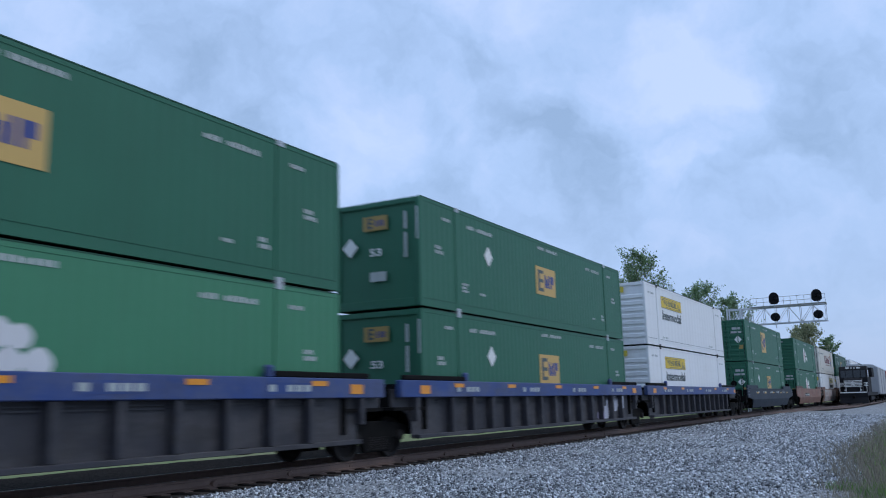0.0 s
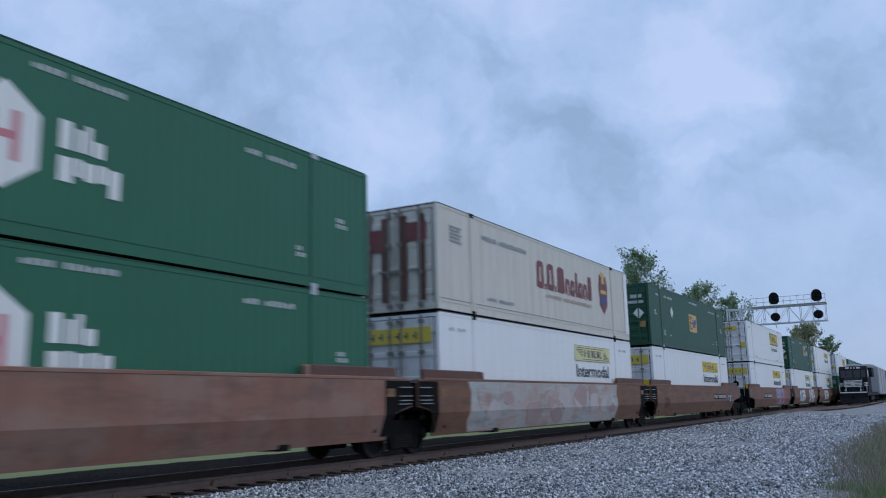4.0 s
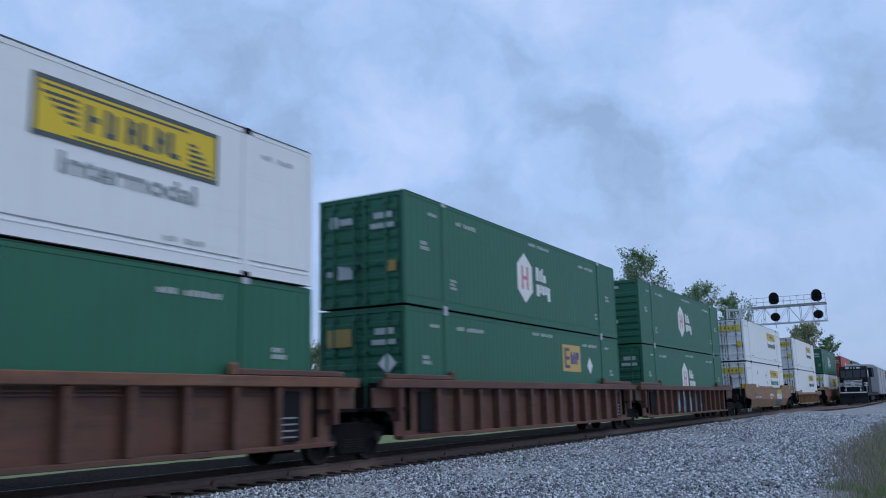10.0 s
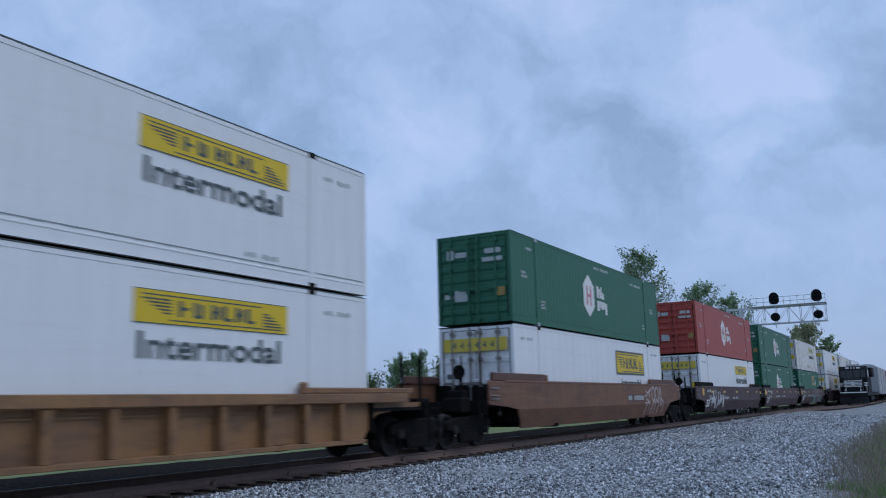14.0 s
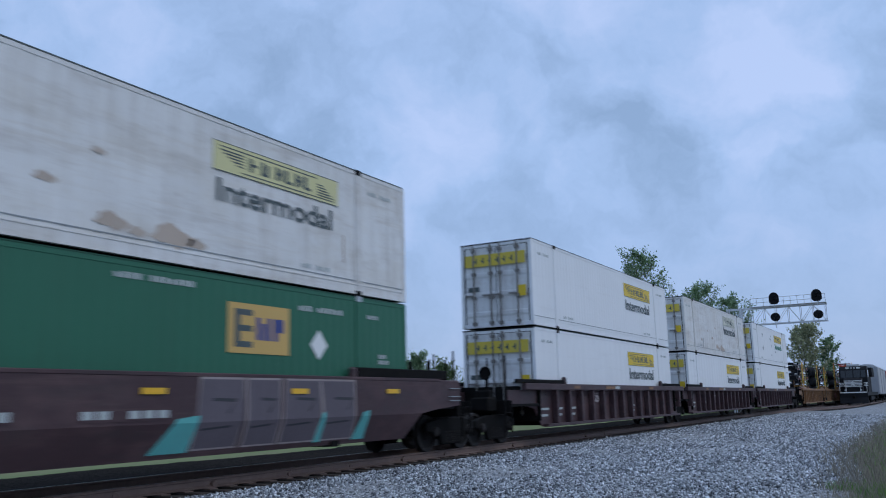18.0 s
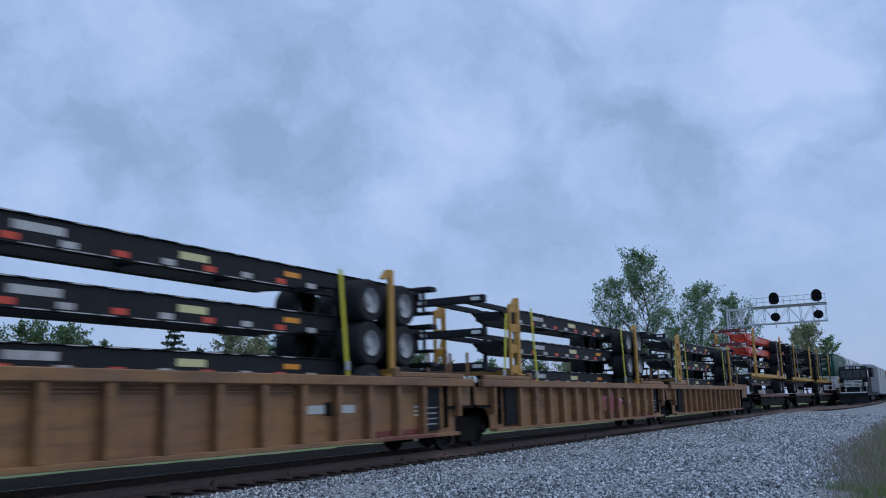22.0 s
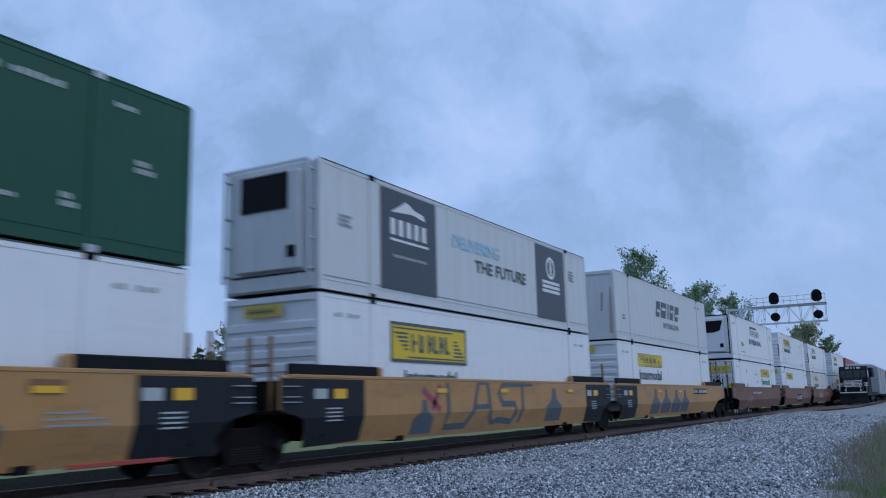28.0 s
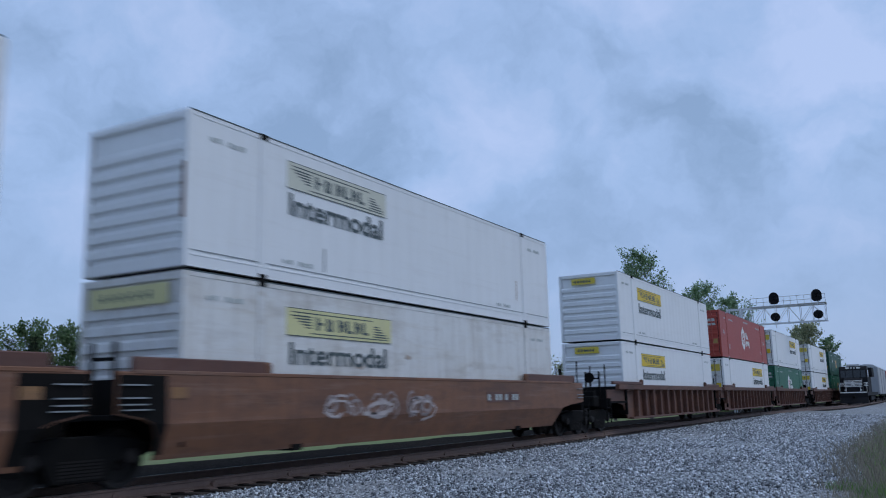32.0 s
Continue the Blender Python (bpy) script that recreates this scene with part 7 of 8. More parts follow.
# ---- waiting train on the second track ----
def locomotive(x):
    """Black diesel locomotive, its front towards -x."""
    c = thing("locomotive", "black diesel locomotive waiting on the second track", "locomotive")
    bar("underframe", 0.6, 22.0, -1.5, 1.5, 0.95, 1.4, LOCO, c, bev=0.03)
    part("plough", prism([(0.0, 0.12), (0.5, 0.12), (0.8, 0.9), (0.35, 0.9)], -1.5, 1.5, LOCO), c)
    bar("pilot", 0.3, 0.7, -1.5, 1.5, 0.6, 1.45, LOCO, c, bev=0.03)
    part("nose", prism([(0.9, 1.4), (0.9, 2.75), (1.15, 3.0), (2.2, 3.05), (2.2, 1.4)], -1.0, 1.0, LOCO, "nose", 0.06), c)
    cab = part("cab", prism([(2.2, 1.4), (2.2, 3.0), (2.45, 4.1), (2.75, 4.45), (4.9, 4.45), (4.9, 1.4)], -1.52, 1.52, LOCO, "cab", 0.06), c)
    for y0, y1 in ((-1.35, -0.85), (-0.78, -0.05), (0.05, 0.78), (0.85, 1.35)):
        part("windscreen", prism([(2.19, 3.1), (2.38, 3.98), (2.42, 3.98), (2.23, 3.1)], y0, y1, GLASS_D), cab)
    for y in (-1.53, 1.51):
        bar("side_window", 2.9, 4.3, y, y + 0.02, 3.2, 3.95, GLASS_D, cab)
    bar("number_board", 2.5, 2.62, -0.8, -0.4, 4.12, 4.36, WHITE_S, cab, "pale number board")
    bar("number_board", 2.5, 2.62, 0.4, 0.8, 4.12, 4.36, WHITE_S, cab, "pale number board")
    for y in (-0.16, 0.16):
        part("headlight", lathe([(0.06, -0.03), (0.11, 0.0), (0.11, 0.06)], 14, GALV), cab, pose(2.44, y, 4.24, 0, 0, -90))
    for k in range(5):
        bar("nose_stripe", 0.87, 0.9, -0.97, 0.97, 2.02 + 0.16 * k, 2.11 + 0.16 * k, WHITE_S, c)
    part("nose_emblem", prism([(-0.14, 0), (0.0, 0.75), (0.1, 0.75), (0.3, 0.2), (0.2, 0.0), (0.05, 0.3)], 0, 0.012, WHITE_S), c, pose(0.87, 0.1, 2.0, 0, 0, -90), "white emblem shape")
    for y in (-1.3, 1.3):
        for k in range(3):
            bar("cab_stripe", 2.17, 2.2, y - 0.22, y + 0.22, 2.1 + 0.16 * k, 2.19 + 0.16 * k, WHITE_S, c)
    bar("sill_stripe", 0.29, 0.3, -1.45, 1.45, 1.3, 1.42, WHITE_S, c)
    for y in (-0.85, 0.85):
        part("ditch_light", lathe([(0.06, -0.03), (0.1, 0.0), (0.1, 0.08)], 14, GALV), c, pose(0.28, y, 1.62, 0, 0, -90))
        bar("step_panel", 0.35, 0.5, y * 1.5 - 0.2, y * 1.5 + 0.2, 0.35, 0.6, GALV, c)
    for y in (-1.45, -0.75, 0.75, 1.45):
        rod("handrail", (0.4, y, 1.4), (0.4, y, 2.45), 0.025, WHITE_S, c, 6)
    bar("hood", 4.9, 19.5, -0.9, 0.9, 1.4, 4.3, LOCO, c, bev=0.06)
    bar("radiator", 16.5, 20.5, -1.3, 1.3, 3.4, 4.6, LOCO, c, bev=0.06)
    bar("exhaust_hatch", 9.0, 11.0, -0.6, 0.6, 4.3, 4.55, LOCO, c, bev=0.04)
    bar("air_unit", 3.0, 4.3, -0.7, 0.7, 4.45, 4.72, GALV, c, "silver cab roof unit", 0.05)
    for i in range(8):
        bar("side_door", 5.4 + i * 1.35, 6.5 + i * 1.35, -0.93, -0.9, 1.6, 3.2, LOCO, c)
    bar("fuel_tank", 8.0, 14.0, -1.4, 1.4, 0.35, 0.95, LOCO, c, bev=0.1)
    for k in (2.0, 3.9, 5.8, 16.2, 18.1, 20.0):
        for s in (-1, 1):
            part("wheel", wheel_mesh(), c, Matrix.Translation((k, s * 0.77, 0.46)) @ Matrix.Rotation(0 if s < 0 else math.pi, 4, "Z"))
    for a, b in ((1.2, 6.6), (15.4, 20.8)):
        for y in (-1.15, 1.03):
            bar("bogie_frame", a, b, y, y + 0.12, 0.45, 0.85, SOOT, c, bev=0.04)
    bar("coupler", -0.35, 0.35, -0.14, 0.14, 0.74, 0.98, SOOT, c, bev=0.04)
    c.matrix_basis = pose(x, NEAR_MID, 0)


def box_wagon(x, n, mat, roofm, words):
    c = thing("covered_wagon", words, "rail car", "wagons behind the locomotive")
    bar("body", 0.4, n - 0.4, -1.5, 1.5, 1.1, 4.9, mat, c, bev=0.04)
    part("roof", prism([(-1.52, 4.9), (-1.0, 5.25), (0, 5.35), (1.0, 5.25), (1.52, 4.9)], 0, n - 0.8, roofm), c, pose(0.4, 0, 0, 0, 0, -90) @ Matrix.Diagonal((-1, 1, 1, 1)))
    for i in range(4):
        bar("side_post", 0.9 + i * 7.0, 1.1 + i * 7.0, -1.55, -1.5, 1.15, 4.85, mat, c)
    bar("sill", 0.2, n - 0.2, -1.52, 1.52, 0.95, 1.1, SOOT, c)
    for k in (1.9, 3.7, n - 3.7, n - 1.9):
        for s in (-1, 1):
            part("wheel", wheel_mesh(), c, Matrix.Translation((k, s * 0.77, 0.46)) @ Matrix.Rotation(0 if s < 0 else math.pi, 4, "Z"))
    bar("bogie_frame", 1.3, 4.3, -1.1, 1.1, 0.5, 0.8, SOOT, c)
    bar("bogie_frame", n - 4.3, n - 1.3, -1.1, 1.1, 0.5, 0.8, SOOT, c)
    c.matrix_basis = pose(x, NEAR_MID, 0)


locomotive(111.5)
WAGON_G = paint("pale grey wagon paint", (0.33, 0.34, 0.36), 0.5, 0.3)
WAGON_R = paint("red wagon paint", (0.27, 0.05, 0.05), 0.5, 0.3)
box_wagon(137.0, 24.0, WAGON_G, GALV, "grey covered wagon behind the black locomotive")
for i in range(7):
    box_wagon(162.0 + 24.6 * i, 24.0, WAGON_R if i % 2 == 0 else WAGON_G, GALV, "covered wagon waiting behind the black locomotive")


# ---- signal bridge ----
def signal_bridge(x):
    c = thing("signal_bridge", "silver lattice signal bridge over both tracks", "signal bridge")
    y0, y1, z0, z1 = 7.45, 16.0, 7.65, 9.15
    for xx in (0.0, 1.0):
        for z in (z0, z1):
            bar("chord", xx, xx + 0.09, y0, y1, z - 0.045, z + 0.045, SIGNALGREY, c)
        n = 8
        for i in range(n + 1):
            y = y0 + 0.1 + (y1 - y0 - 0.2) * i / n
            bar("upright", xx + 0.02, xx + 0.07, y - 0.022, y + 0.022, z0, z1, SIGNALGREY, c, bev=0.004)
            if i < n:
                yb = y0 + 0.1 + (y1 - y0 - 0.2) * (i + 1) / n
                rod("diagonal", (xx + 0.06, y, z1 if i % 2 else z0), (xx + 0.06, yb, z0 if i % 2 else z1), 0.02, SIGNALGREY, c, 6)
    for i in range(10):
        y = y0 + 0.1 + (y1 - y0 - 0.2) * i / 9
        bar("tie_strut", 0.12, 1.0, y - 0.03, y + 0.03, z0 - 0.03, z0 + 0.03, SIGNALGREY, c, bev=0.004)
    bar("walkway", -0.2, 1.2, y0, 13.8, z1 + 0.07, z1 + 0.11, SIGNALGREY, c)
    for z in (0.45, 0.85):
        rod("guard_rail", (-0.15, y0, z1 + z), (-0.15, 13.8, z1 + z), 0.028, SIGNALGREY, c, 6)
    for i in range(12):
        y = y0 + (13.8 - y0) * i / 11
        rod("guard_post", (-0.15, y, z1 + 0.1), (-0.15, y, z1 + 0.87), 0.024, SIGNALGREY, c, 6)
    for px in (-0.1, 1.0):
        for py in (14.7, 15.9):
            bar("leg", px, px + 0.1, py, py + 0.1, -1.2, z1 + 0.1, SIGNALGREY, c)
    for i in range(7):
        za = -0.6 + i * 1.35
        rod("leg_brace", (0, 14.75, za), (0, 15.95, za + 1.3), 0.02, SIGNALGREY, c, 6)
        rod("leg_brace", (0, 15.95, za), (0, 14.75, za + 1.3), 0.02, SIGNALGREY, c, 6)
    for y in (8.12, 11.7):
        for z, r in ((9.95, 0.45), (8.18, 0.38)):
            if z > 9:
                pts = [(r * 0.95 * math.cos(a), r * 1.05 * math.sin(a)) for a in [math.pi * k / 10 for k in range(11)]] + [(-r * 0.95, -0.4), (-r * 0.55, -0.6), (r * 0.55, -0.6), (r * 0.95, -0.4)]
            else:
                pts = [(r * 1.1 * math.cos(2 * math.pi * k / 20), r * math.sin(2 * math.pi * k / 20)) for k in range(20)]
            h = part("signal_head", prism(pts, 0, 0.06, BLACK), c, pose(-0.3, y, z, 0, 0, -90), "black signal head")
            for dy, dz in ((0, 0.17), (-0.17, -0.1), (0.17, -0.1)):
                part("lens_hood", lathe([(0.09, -0.24), (0.11, -0.24), (0.11, 0.0), (0.09, 0.0)], 14, BLACK), h, Matrix.Translation((dy, 0, dz)))
            bar("head_mast", -0.04, 0.04, 0.06, 0.14, -1.0, 0.5, SIGNALGREY, h)
    c.matrix_basis = pose(x, 0, 0)


signal_bridge(82.0)


# ---- trees ----
def quads(centres, size, rnd, stretchy=1.0):
    """Small leaf-shaped quads about the given centres, each turned its own way."""
    n = len(centres)
    a = rnd.normal(size=(n, 3))
    a /= np.linalg.norm(a, axis=1)[:, None]
    b = np.cross(a, rnd.normal(size=(n, 3)))
    b /= np.linalg.norm(b, axis=1)[:, None]
    s = size * rnd.uniform(0.6, 1.3, size=(n, 1))
    p = np.asarray(centres)
    v = np.stack([p - a * s * stretchy, p + b * s * 0.55, p + a * s * stretchy, p - b * s * 0.55], 1).reshape(-1, 3)
    return v


def quad_mesh(name, v, mat, k=4):
    n = len(v) // k
    me = bpy.data.meshes.new(name)
    me.vertices.add(n * k)
    me.vertices.foreach_set("co", v.astype(np.float32).ravel())
    me.loops.add(n * k)
    me.loops.foreach_set("vertex_index", np.arange(n * k, dtype=np.int32))
    me.polygons.add(n)
    me.polygons.foreach_set("loop_start", np.arange(0, n * k, k, dtype=np.int32))
    me.update(calc_edges=True)
    me.validate()
    me.materials.append(mat)
    return me


def broadleaf(x, y, h, half, seed, leaves, mat, words, size=0.22, base=-1.1, lean=0.0, bare=0.3):
    """A tapered trunk, rising limbs within an uneven egg-shaped outline, twigs, and leaves in clumps along them."""
    rnd, pr = np.random.default_rng(seed), random.Random(seed)
    t = thing("tree", words, "tree", "trees beyond the track")
    bm = bmesh.new()
    tips = []
    stem = [Vector((0, 0, 0))]
    for i in range(1, 9):
        stem.append(Vector((lean * h * i / 8 + pr.uniform(-1, 1) * 0.03 * half * i, pr.uniform(-1, 1) * 0.03 * half * i, h * 0.93 * i / 8)))
        r0, r1 = h * 0.0125 * (1 - (i - 1) / 8.6), h * 0.0125 * (1 - i / 8.6)
        tube_into(bm, stem[-2], stem[-1], r0, 6, r1)

    def twig(p, d, n, r, depth):
        q = p
        for i in range(3):
            d = (d + Vector((pr.uniform(-1, 1), pr.uniform(-1, 1), pr.uniform(-0.2, 0.8))) * 0.2).normalized()
            e = q + d * n / 3
            tube_into(bm, q, e, r * (1 - 0.25 * i), 4, r * (1 - 0.25 * (i + 1)))
            q = e
            if depth > 0 or i > 0:
                tips.append((q.copy(), 0.12 * n + 0.16))
            if depth < 2:
                for _ in range(2):
                    a = pr.uniform(0, 2 * math.pi)
                    out = Vector((math.cos(a), math.sin(a), pr.uniform(0.1, 1.0))).normalized()
                    twig(q, (d * 0.55 + out * 0.7).normalized(), n * pr.uniform(0.42, 0.66), r * 0.5, depth + 1)

    limbs = 24
    for k in range(limbs):
        f = bare + (0.97 - bare) * (k + pr.random()) / limbs
        i = min(7, int(f * 8 / 0.93 * 0.93))
        p = stem[i].lerp(stem[i + 1], f * 8 - i if f * 8 - i < 1 else 1.0)
        g = (f - bare) / (1 - bare)
        reach = half * (1.05 - 0.8 * g ** 1.6) * min(1.0, 0.55 + 2.2 * g) * pr.uniform(0.7, 1.2)
        a = 2.4 * k + pr.uniform(-0.5, 0.5)
        rise = 0.45 + 0.9 * g
        twig(p, Vector((math.cos(a), math.sin(a), rise)).normalized(), reach * math.sqrt(1 + rise * rise) * 0.8, h * 0.0042 * (1.2 - g), 0)
    twig(stem[-1], Vector((lean, 0, 1)), h * 0.05, h * 0.002, 1)
    part("trunk", mesh_of(bm, BARK, "trunk"), t)
    pos = np.array([tuple(v) for v, _ in tips])
    spread = np.array([w for _, w in tips])
    keep = rnd.uniform(0, 1, len(pos)) < 0.8   # some twigs stay bare
    pos, spread = pos[keep], spread[keep]
    n = rnd.integers(0, len(pos), leaves)
    pick = pos[n] + rnd.normal(size=(leaves, 3)) * spread[n][:, None] * 0.75
    part("crown", quad_mesh("crown", quads(pick, size, rnd), mat), t)
    t.matrix_basis = pose(x, y, base, 0, 0, pr.uniform(0, 360))


def spruce(x, y, h, half, seed):
    rnd, pr = np.random.default_rng(seed), random.Random(seed)
    t = thing("conifer", "dark spruce with drooping layered branches", "tree", "trees beyond the track")
    bm = bmesh.new()
    tube_into(bm, (0, 0, 0), (0, 0, h), 0.2, 7, 0.02)
    pts = []
    z = h * 0.12
    while z < h * 0.97:
        k = 1 - z / h
        for j in range(9):
            a = 2 * math.pi * j / 9 + z * 3.1 + pr.uniform(-0.3, 0.3)
            ln = half * (k ** 0.8) * pr.uniform(0.65, 1.15) + 0.12
            e = Vector((math.cos(a) * ln, math.sin(a) * ln, z - ln * 0.12 + pr.uniform(-0.08, 0.12)))
            e.z += pr.uniform(-0.32, 0.32)
            tube_into(bm, (0, 0, z), e, 0.03, 4, 0.008)
            for i in range(int(8 + ln * 15)):
                f = pr.uniform(0.1, 1)
                pts.append((e.x * f + pr.gauss(0, 0.1), e.y * f + pr.gauss(0, 0.1), z + (e.z - z) * f - abs(pr.gauss(0, 0.11))))
        z += pr.uniform(0.5, 0.75)
    part("trunk", mesh_of(bm, BARK, "trunk"), t)
    part("crown", quad_mesh("crown", quads(np.array(pts), 0.16, rnd, 1.3), NEEDLE), t)
    t.matrix_basis = pose(x, y, -1.1)


def at(az, dist):
    return dist * math.cos(radians(az)), dist * math.sin(radians(az))


SPRING = "slender tree with fresh thin spring foliage"
broadleaf(*at(16.1, 85), 16.8, 3.2, 5, 7500, LEAF, SPRING, 0.12)
broadleaf(*at(18.4, 84), 14.3, 2.4, 8, 3800, LEAF, SPRING, 0.115)
broadleaf(*at(12.6, 108), 15.6, 3.9, 11, 9000, LEAF, SPRING, 0.14, bare=0.15)
broadleaf(*at(10.7, 112), 14.6, 3.4, 12, 7500, LEAF, SPRING, 0.14, bare=0.15)
broadleaf(*at(14.3, 118), 11.5, 3.0, 13, 3600, LEAF_D, SPRING, 0.17, bare=0.1)
broadleaf(*at(6.7, 185), 16.1, 4.4, 14, 4600, BUD, "budding broad tree beyond the signal bridge", 0.27, bare=0.2)
broadleaf(*at(5.4, 190), 13.4, 3.2, 15, 2600, LEAF, SPRING, 0.27, bare=0.1)
spruce(*at(39.9, 100), 13.9, 4.3, 3)
spruce(*at(46.9, 100), 12.8, 4.0, 4)
spruce(*at(45.3, 108), 10.3, 2.6, 6)
for i, (az, dist, h, half, m, n) in enumerate(((57.5, 105, 10.6, 3.6, LEAF_D, 2800), (55.2, 105, 11.5, 3.6, LEAF_D, 3000), (53.3, 104, 11.0, 3.2, LEAF_D, 2800), (51.6, 108, 9.6, 2.8, LEAF_D, 2400), (50.2, 110, 7.8, 2.4, LEAF, 1800),
                                               (43.6, 108, 11.9, 2.8, BUD, 2400), (42.0, 106, 10.8, 2.6, BUD, 2200), (41.0, 110, 9.6, 2.6, LEAF, 1800), (38.3, 104, 9.4, 2.2, BUD, 2000), (37.0, 106, 8.9, 2.0, LEAF, 1800), (44.6, 104, 8.0, 2.6, LEAF_D, 2000),
                                               (48.5, 112, 7.0, 2.6, LEAF_D, 1800), (34.6, 130, 5.2, 3.0, LEAF_D, 1800), (32.4, 138, 9.0, 2.8, LEAF, 2200), (31.0, 138, 9.6, 3.0, LEAF, 2300), (29.4, 140, 8.4, 3.0, LEAF_D, 2000), (26.5, 145, 8.0, 3.4, LEAF_D, 2000), (23.5, 140, 7.5, 3.4, LEAF_D, 2000), (21.0, 135, 8.0, 3.2, BUD, 1800))):
    broadleaf(*at(az, dist), h, half * 1.1, 40 + i, int(n * 1.6), m, "leafy tree in the row beyond the field" if m is not BUD else "budding pale tree in the row beyond the field", 0.2, bare=0.08)


def far_woods():
    """Low scrub along the far side of the field."""
    rnd = np.random.default_rng(77)
    n = 42000
    az = np.radians(rnd.uniform(9.5, 75, n))
    dist = rnd.normal(128, 7, n)
    lump = 4.4 + 1.3 * np.sin(az * 41) + 0.9 * np.sin(az * 97 + 1) - 2.2 * (az < 0.42)
    z = -1.2 + np.abs(rnd.beta(1.4, 1.6, n)) * np.maximum(1.0, lump)
    v = quads(np.stack([dist * np.cos(az), dist * np.sin(az), z], 1), 0.42, rnd)
    thing("scrub", "dense low green scrub along the field's far edge", "scrub", kind="stuff", data=quad_mesh("scrub", v, LEAF_D))


far_woods()


# ---- grass, weeds and ballast by the camera ----
def blades(name, words, n, seed, xr, yf, hmin, hmax, width, mat):
    rnd = np.random.default_rng(seed)
    x = xr[0] + (xr[1] - xr[0]) * rnd.uniform(0, 1, n) ** 1.5
    y = yf(x, rnd)
    z = np.array([ground_height(a, b) for a, b in zip(x, y)]) - 0.02
    h = rnd.uniform(hmin, hmax, n)
    a = rnd.uniform(0, 2 * np.pi, n)
    w = width * rnd.uniform(0.6, 1.4, n)
    dx, dy = np.cos(a) * w, np.sin(a) * w
    lx, ly = rnd.normal(0, 0.22, n) * h, rnd.normal(0, 0.22, n) * h
    p = np.stack([np.stack([x - dx, y - dy, z], 1), np.stack([x + dx, y + dy, z], 1), np.stack([x + dx * 0.5 + lx * 0.5, y + dy * 0.5 + ly * 0.5, z + h * 0.6], 1), np.stack([x + lx, y + ly, z + h], 1)], 1)
    thing(name, words, "grass", kind="stuff", data=quad_mesh(name, p.reshape(-1, 3), mat))


def edge(x):
    return np.minimum(0.15 + 0.09 * x, 2.7)


def ragged(x, off, r, k):
    """Uneven border: tufts and bare bays along the edge."""
    return edge(x) + 0.3 * np.sin(x * 1.9) + 0.18 * np.sin(x * 4.7 + 1) - off - r.gamma(k, 0.85, len(x))


blades("grass", "fresh green grass beside the gravel", 30000, 5, (8, 17.5), lambda x, r: ragged(x, 0.3, r, 1.2), 0.05, 0.24, 0.006, BLADE)
blades("weeds", "tall dry brownish weeds beside the gravel", 24000, 6, (14.5, 75), lambda x, r: ragged(x, -0.15, r, 2.0), 0.08, 0.36, 0.004, WEED)
blades("weeds", "low fresh weeds among dry stalks", 3000, 7, (13, 50), lambda x, r: ragged(x, 0.6, r, 1.5), 0.1, 0.34, 0.006, BLADE)


def ballast(n, seed):
    """Loose crushed stone: one joined sheet of small angular stones."""
    rnd = np.random.default_rng(seed)
    x = 7.0 + 70.0 * rnd.uniform(0, 1, n) ** 2.1
    y = rnd.uniform(0, 1, n) * (11.05 - edge(x) + 0.5) + edge(x) - 0.5
    s = rnd.gamma(5.0, 0.0032, n) * (1 + x / 75)
    z = np.array([ground_height(a, b) for a, b in zip(x, y)]) + s * 0.25
    base = np.array([(1, 0, 0), (-1, 0, 0), (0, 1, 0), (0, -1, 0), (0, 0, 0.8), (0, 0, -0.8)], float)
    q = rnd.normal(size=(n, 3, 3))
    q, _ = np.linalg.qr(q)
    v = np.einsum("nij,kj->nki", q, base) * rnd.uniform(0.65, 1.25, (n, 6, 1)) * s[:, None, None]
    v += np.stack([x, y, z], 1)[:, None, :]
    f = np.array([(0, 2, 4), (2, 1, 4), (1, 3, 4), (3, 0, 4), (2, 0, 5), (1, 2, 5), (3, 1, 5), (0, 3, 5)])
    idx = (np.arange(n)[:, None, None] * 6 + f).reshape(-1)
    me = bpy.data.meshes.new("ballast_stones")
    me.vertices.add(n * 6)
    me.vertices.foreach_set("co", v.astype(np.float32).ravel())
    me.loops.add(len(idx))
    me.loops.foreach_set("vertex_index", idx.astype(np.int32))
    me.polygons.add(n * 8)
    me.polygons.foreach_set("loop_start", np.arange(0, n * 24, 3, dtype=np.int32))
    me.update(calc_edges=True)
    me.materials.append(STONE)
    thing("ballast_stones", "loose grey crushed stones of the ballast", "gravel", kind="stuff", data=me)


ballast(250000, 9)


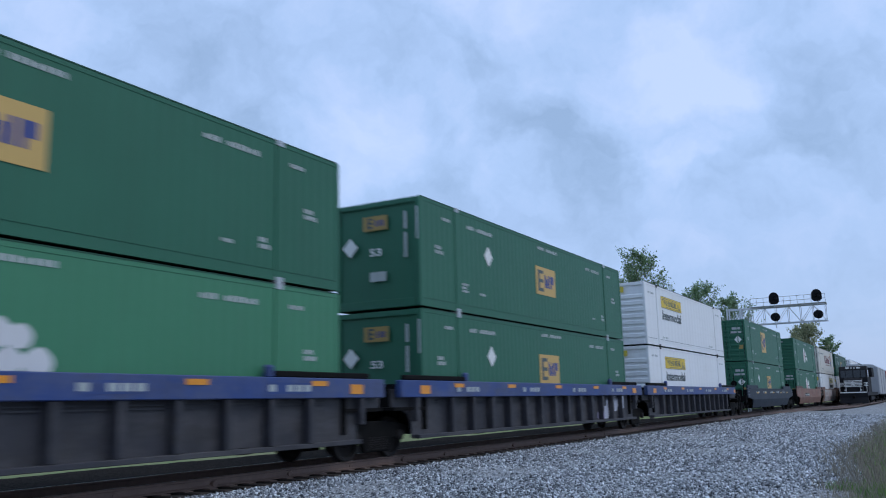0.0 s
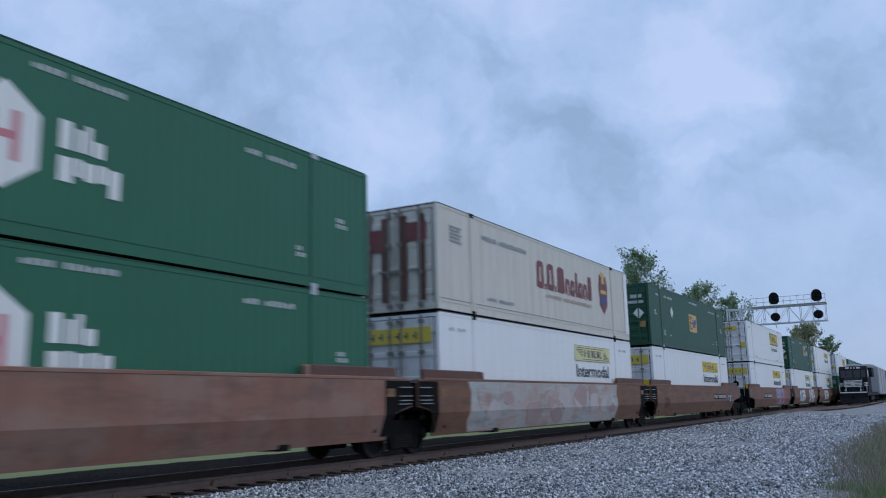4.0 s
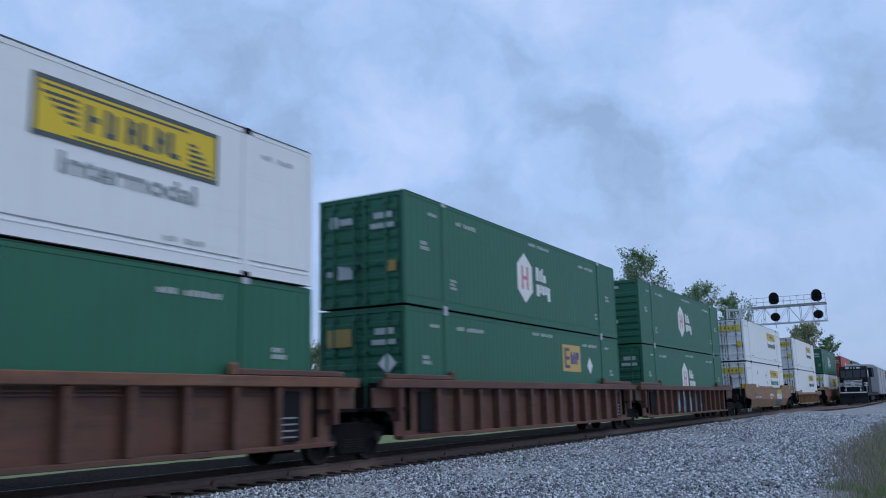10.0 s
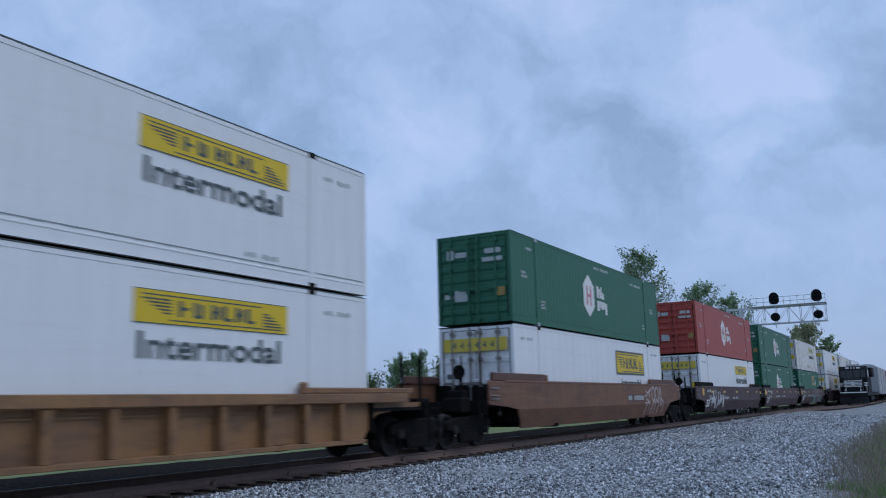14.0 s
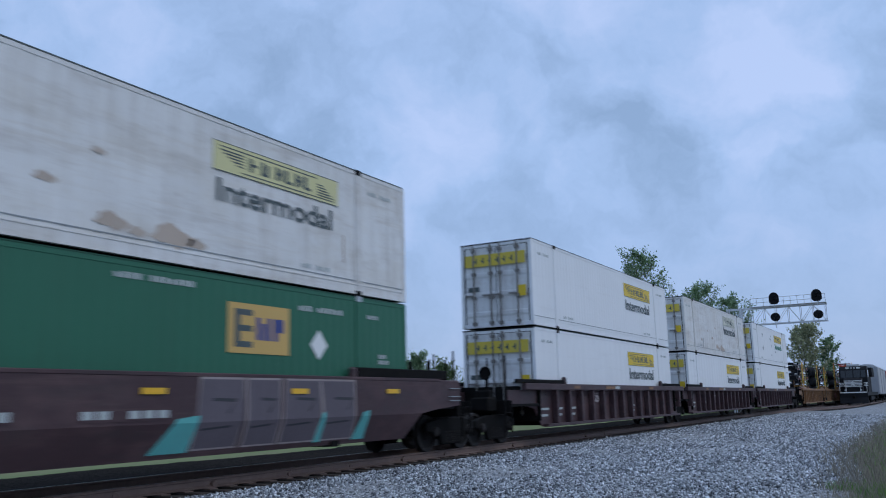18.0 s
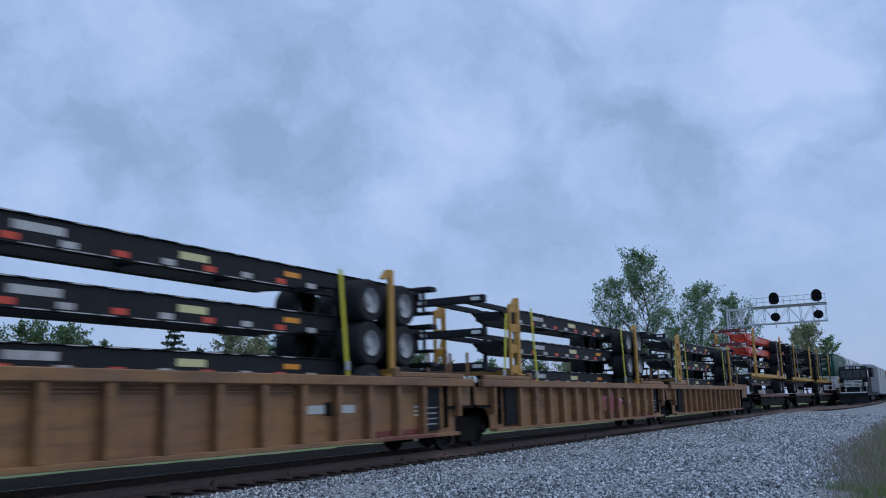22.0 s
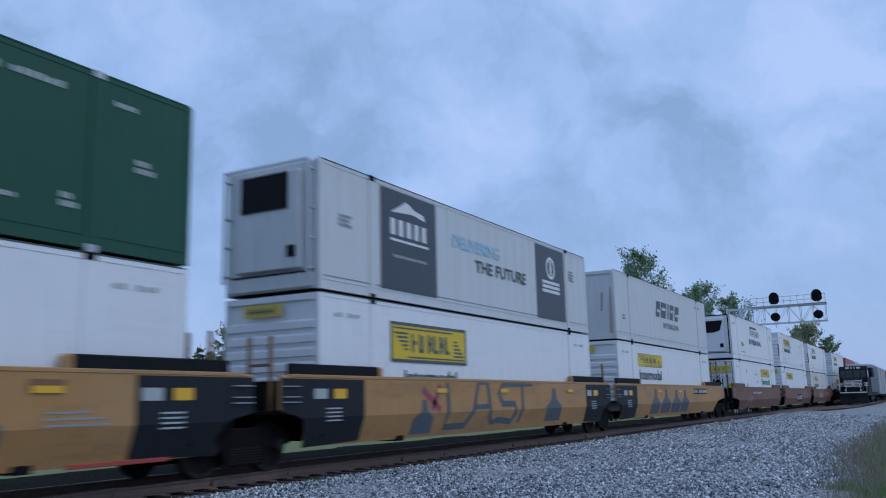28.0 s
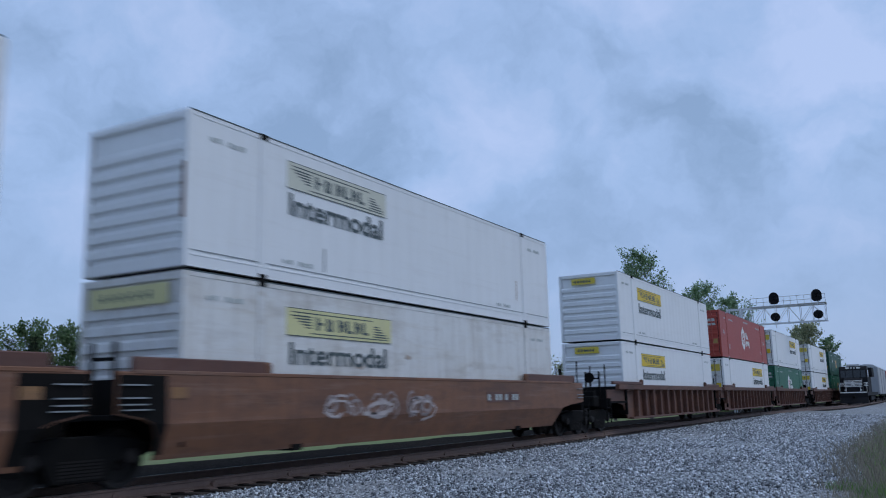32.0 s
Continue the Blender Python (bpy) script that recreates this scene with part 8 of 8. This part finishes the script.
# ---- ties, plates and anchors ----
def ties():
    tie = box_mesh(0.23, 2.6, 0.18, TIEWOOD, 0.015)
    plate = box_mesh(0.2, 0.36, 0.02, RAILSTEEL, 0.004)
    anchor = prism([(-0.05, -0.15), (0.05, -0.15), (0.07, -0.06), (0.0, -0.02), (-0.07, -0.06)], -0.05, 0.05, RAILSTEEL, "rail_anchor", 0.008)
    for i in range(180):
        x = 4.0 + 0.53 * i
        m = pose(x, MID - 1.3 + 0.03 * math.sin(i * 2.1), -0.376, 0, 0, 0.6 * math.sin(i * 1.7))
        t = part("tie", tie, MAIN, m)
        if i < 56:
            for y in (1.3 - 0.7535, 1.3 + 0.7535):
                part("tie_plate", plate, t, Matrix.Translation((0.015, y - 0.18, 0.18)))
            if i % 4 == 2:
                part("rail_anchor", anchor, t, Matrix.Translation((0.28, 1.3 - 0.7535, 0.34)))
    far = bmesh.new()
    for i in range(300):
        x = 100 + 0.6 * i
        block(far, x, x + 0.23, MID - 1.3, MID + 1.3, -0.376, -0.196)
    far = part("tie_row", mesh_of(far, TIEWOOD, "tie_row"), MAIN)
    tagged(far, kind="stuff")
    side = bmesh.new()
    for i in range(180):
        x = 88 + 0.6 * i
        y = second_line(x)
        block(side, x, x + 0.23, y - 1.3, y + 1.3, -0.38, -0.2)
    tagged(part("tie_row", mesh_of(side, TIEWOOD, "tie_row"), SIDE), kind="stuff")


ties()


# metres that the train has gone by, second by second
RUN = [(0, 0.17), (0.5, -10.81), (1, -21.11), (1.5, -31.97), (2, -42.43), (2.5, -53.44), (4.5, -95.75), (5, -106.09), (5.5, -117.05), (6, -127.8), (6.5, -138.59), (7, -148.99), (8, -170.37), (9, -191.65), (10, -212.91),
       (11, -234.32), (12, -255.65), (13, -277.0), (13.5, -287.85), (14, -297.96), (15, -319.47), (15.5, -330.29), (17.5, -372.96), (18, -383.45), (19, -404.62), (19.5, -415.53), (20, -426.06), (20.5, -436.98), (21, -447.47),
       (21.5, -458.25), (22, -468.82), (22.5, -479.69), (23, -490.18), (23.5, -500.92), (24, -511.49), (24.5, -522.33), (25, -533.01), (25.5, -543.74), (27.5, -586.14), (28, -597.03), (29, -618.88), (30, -639.81), (31, -661.2), (31.5, -671.74), (32, -682.77)]


def motions():
    """The train runs past at a nearly even speed; the cloud layer drifts."""
    for ob, u, y, z, *turn in TRAIN:
        rz = turn[0] if turn else 0
        walk(ob, [(t, pose(u + s, y, z, 0, 0, rz)) for t, s in RUN])
    walk(DOME, [(0.0, pose(0, 0, 0, 0, 0, 0)), (32.0, pose(0, 0, 0, 0, 0, -9.0))])


motions()
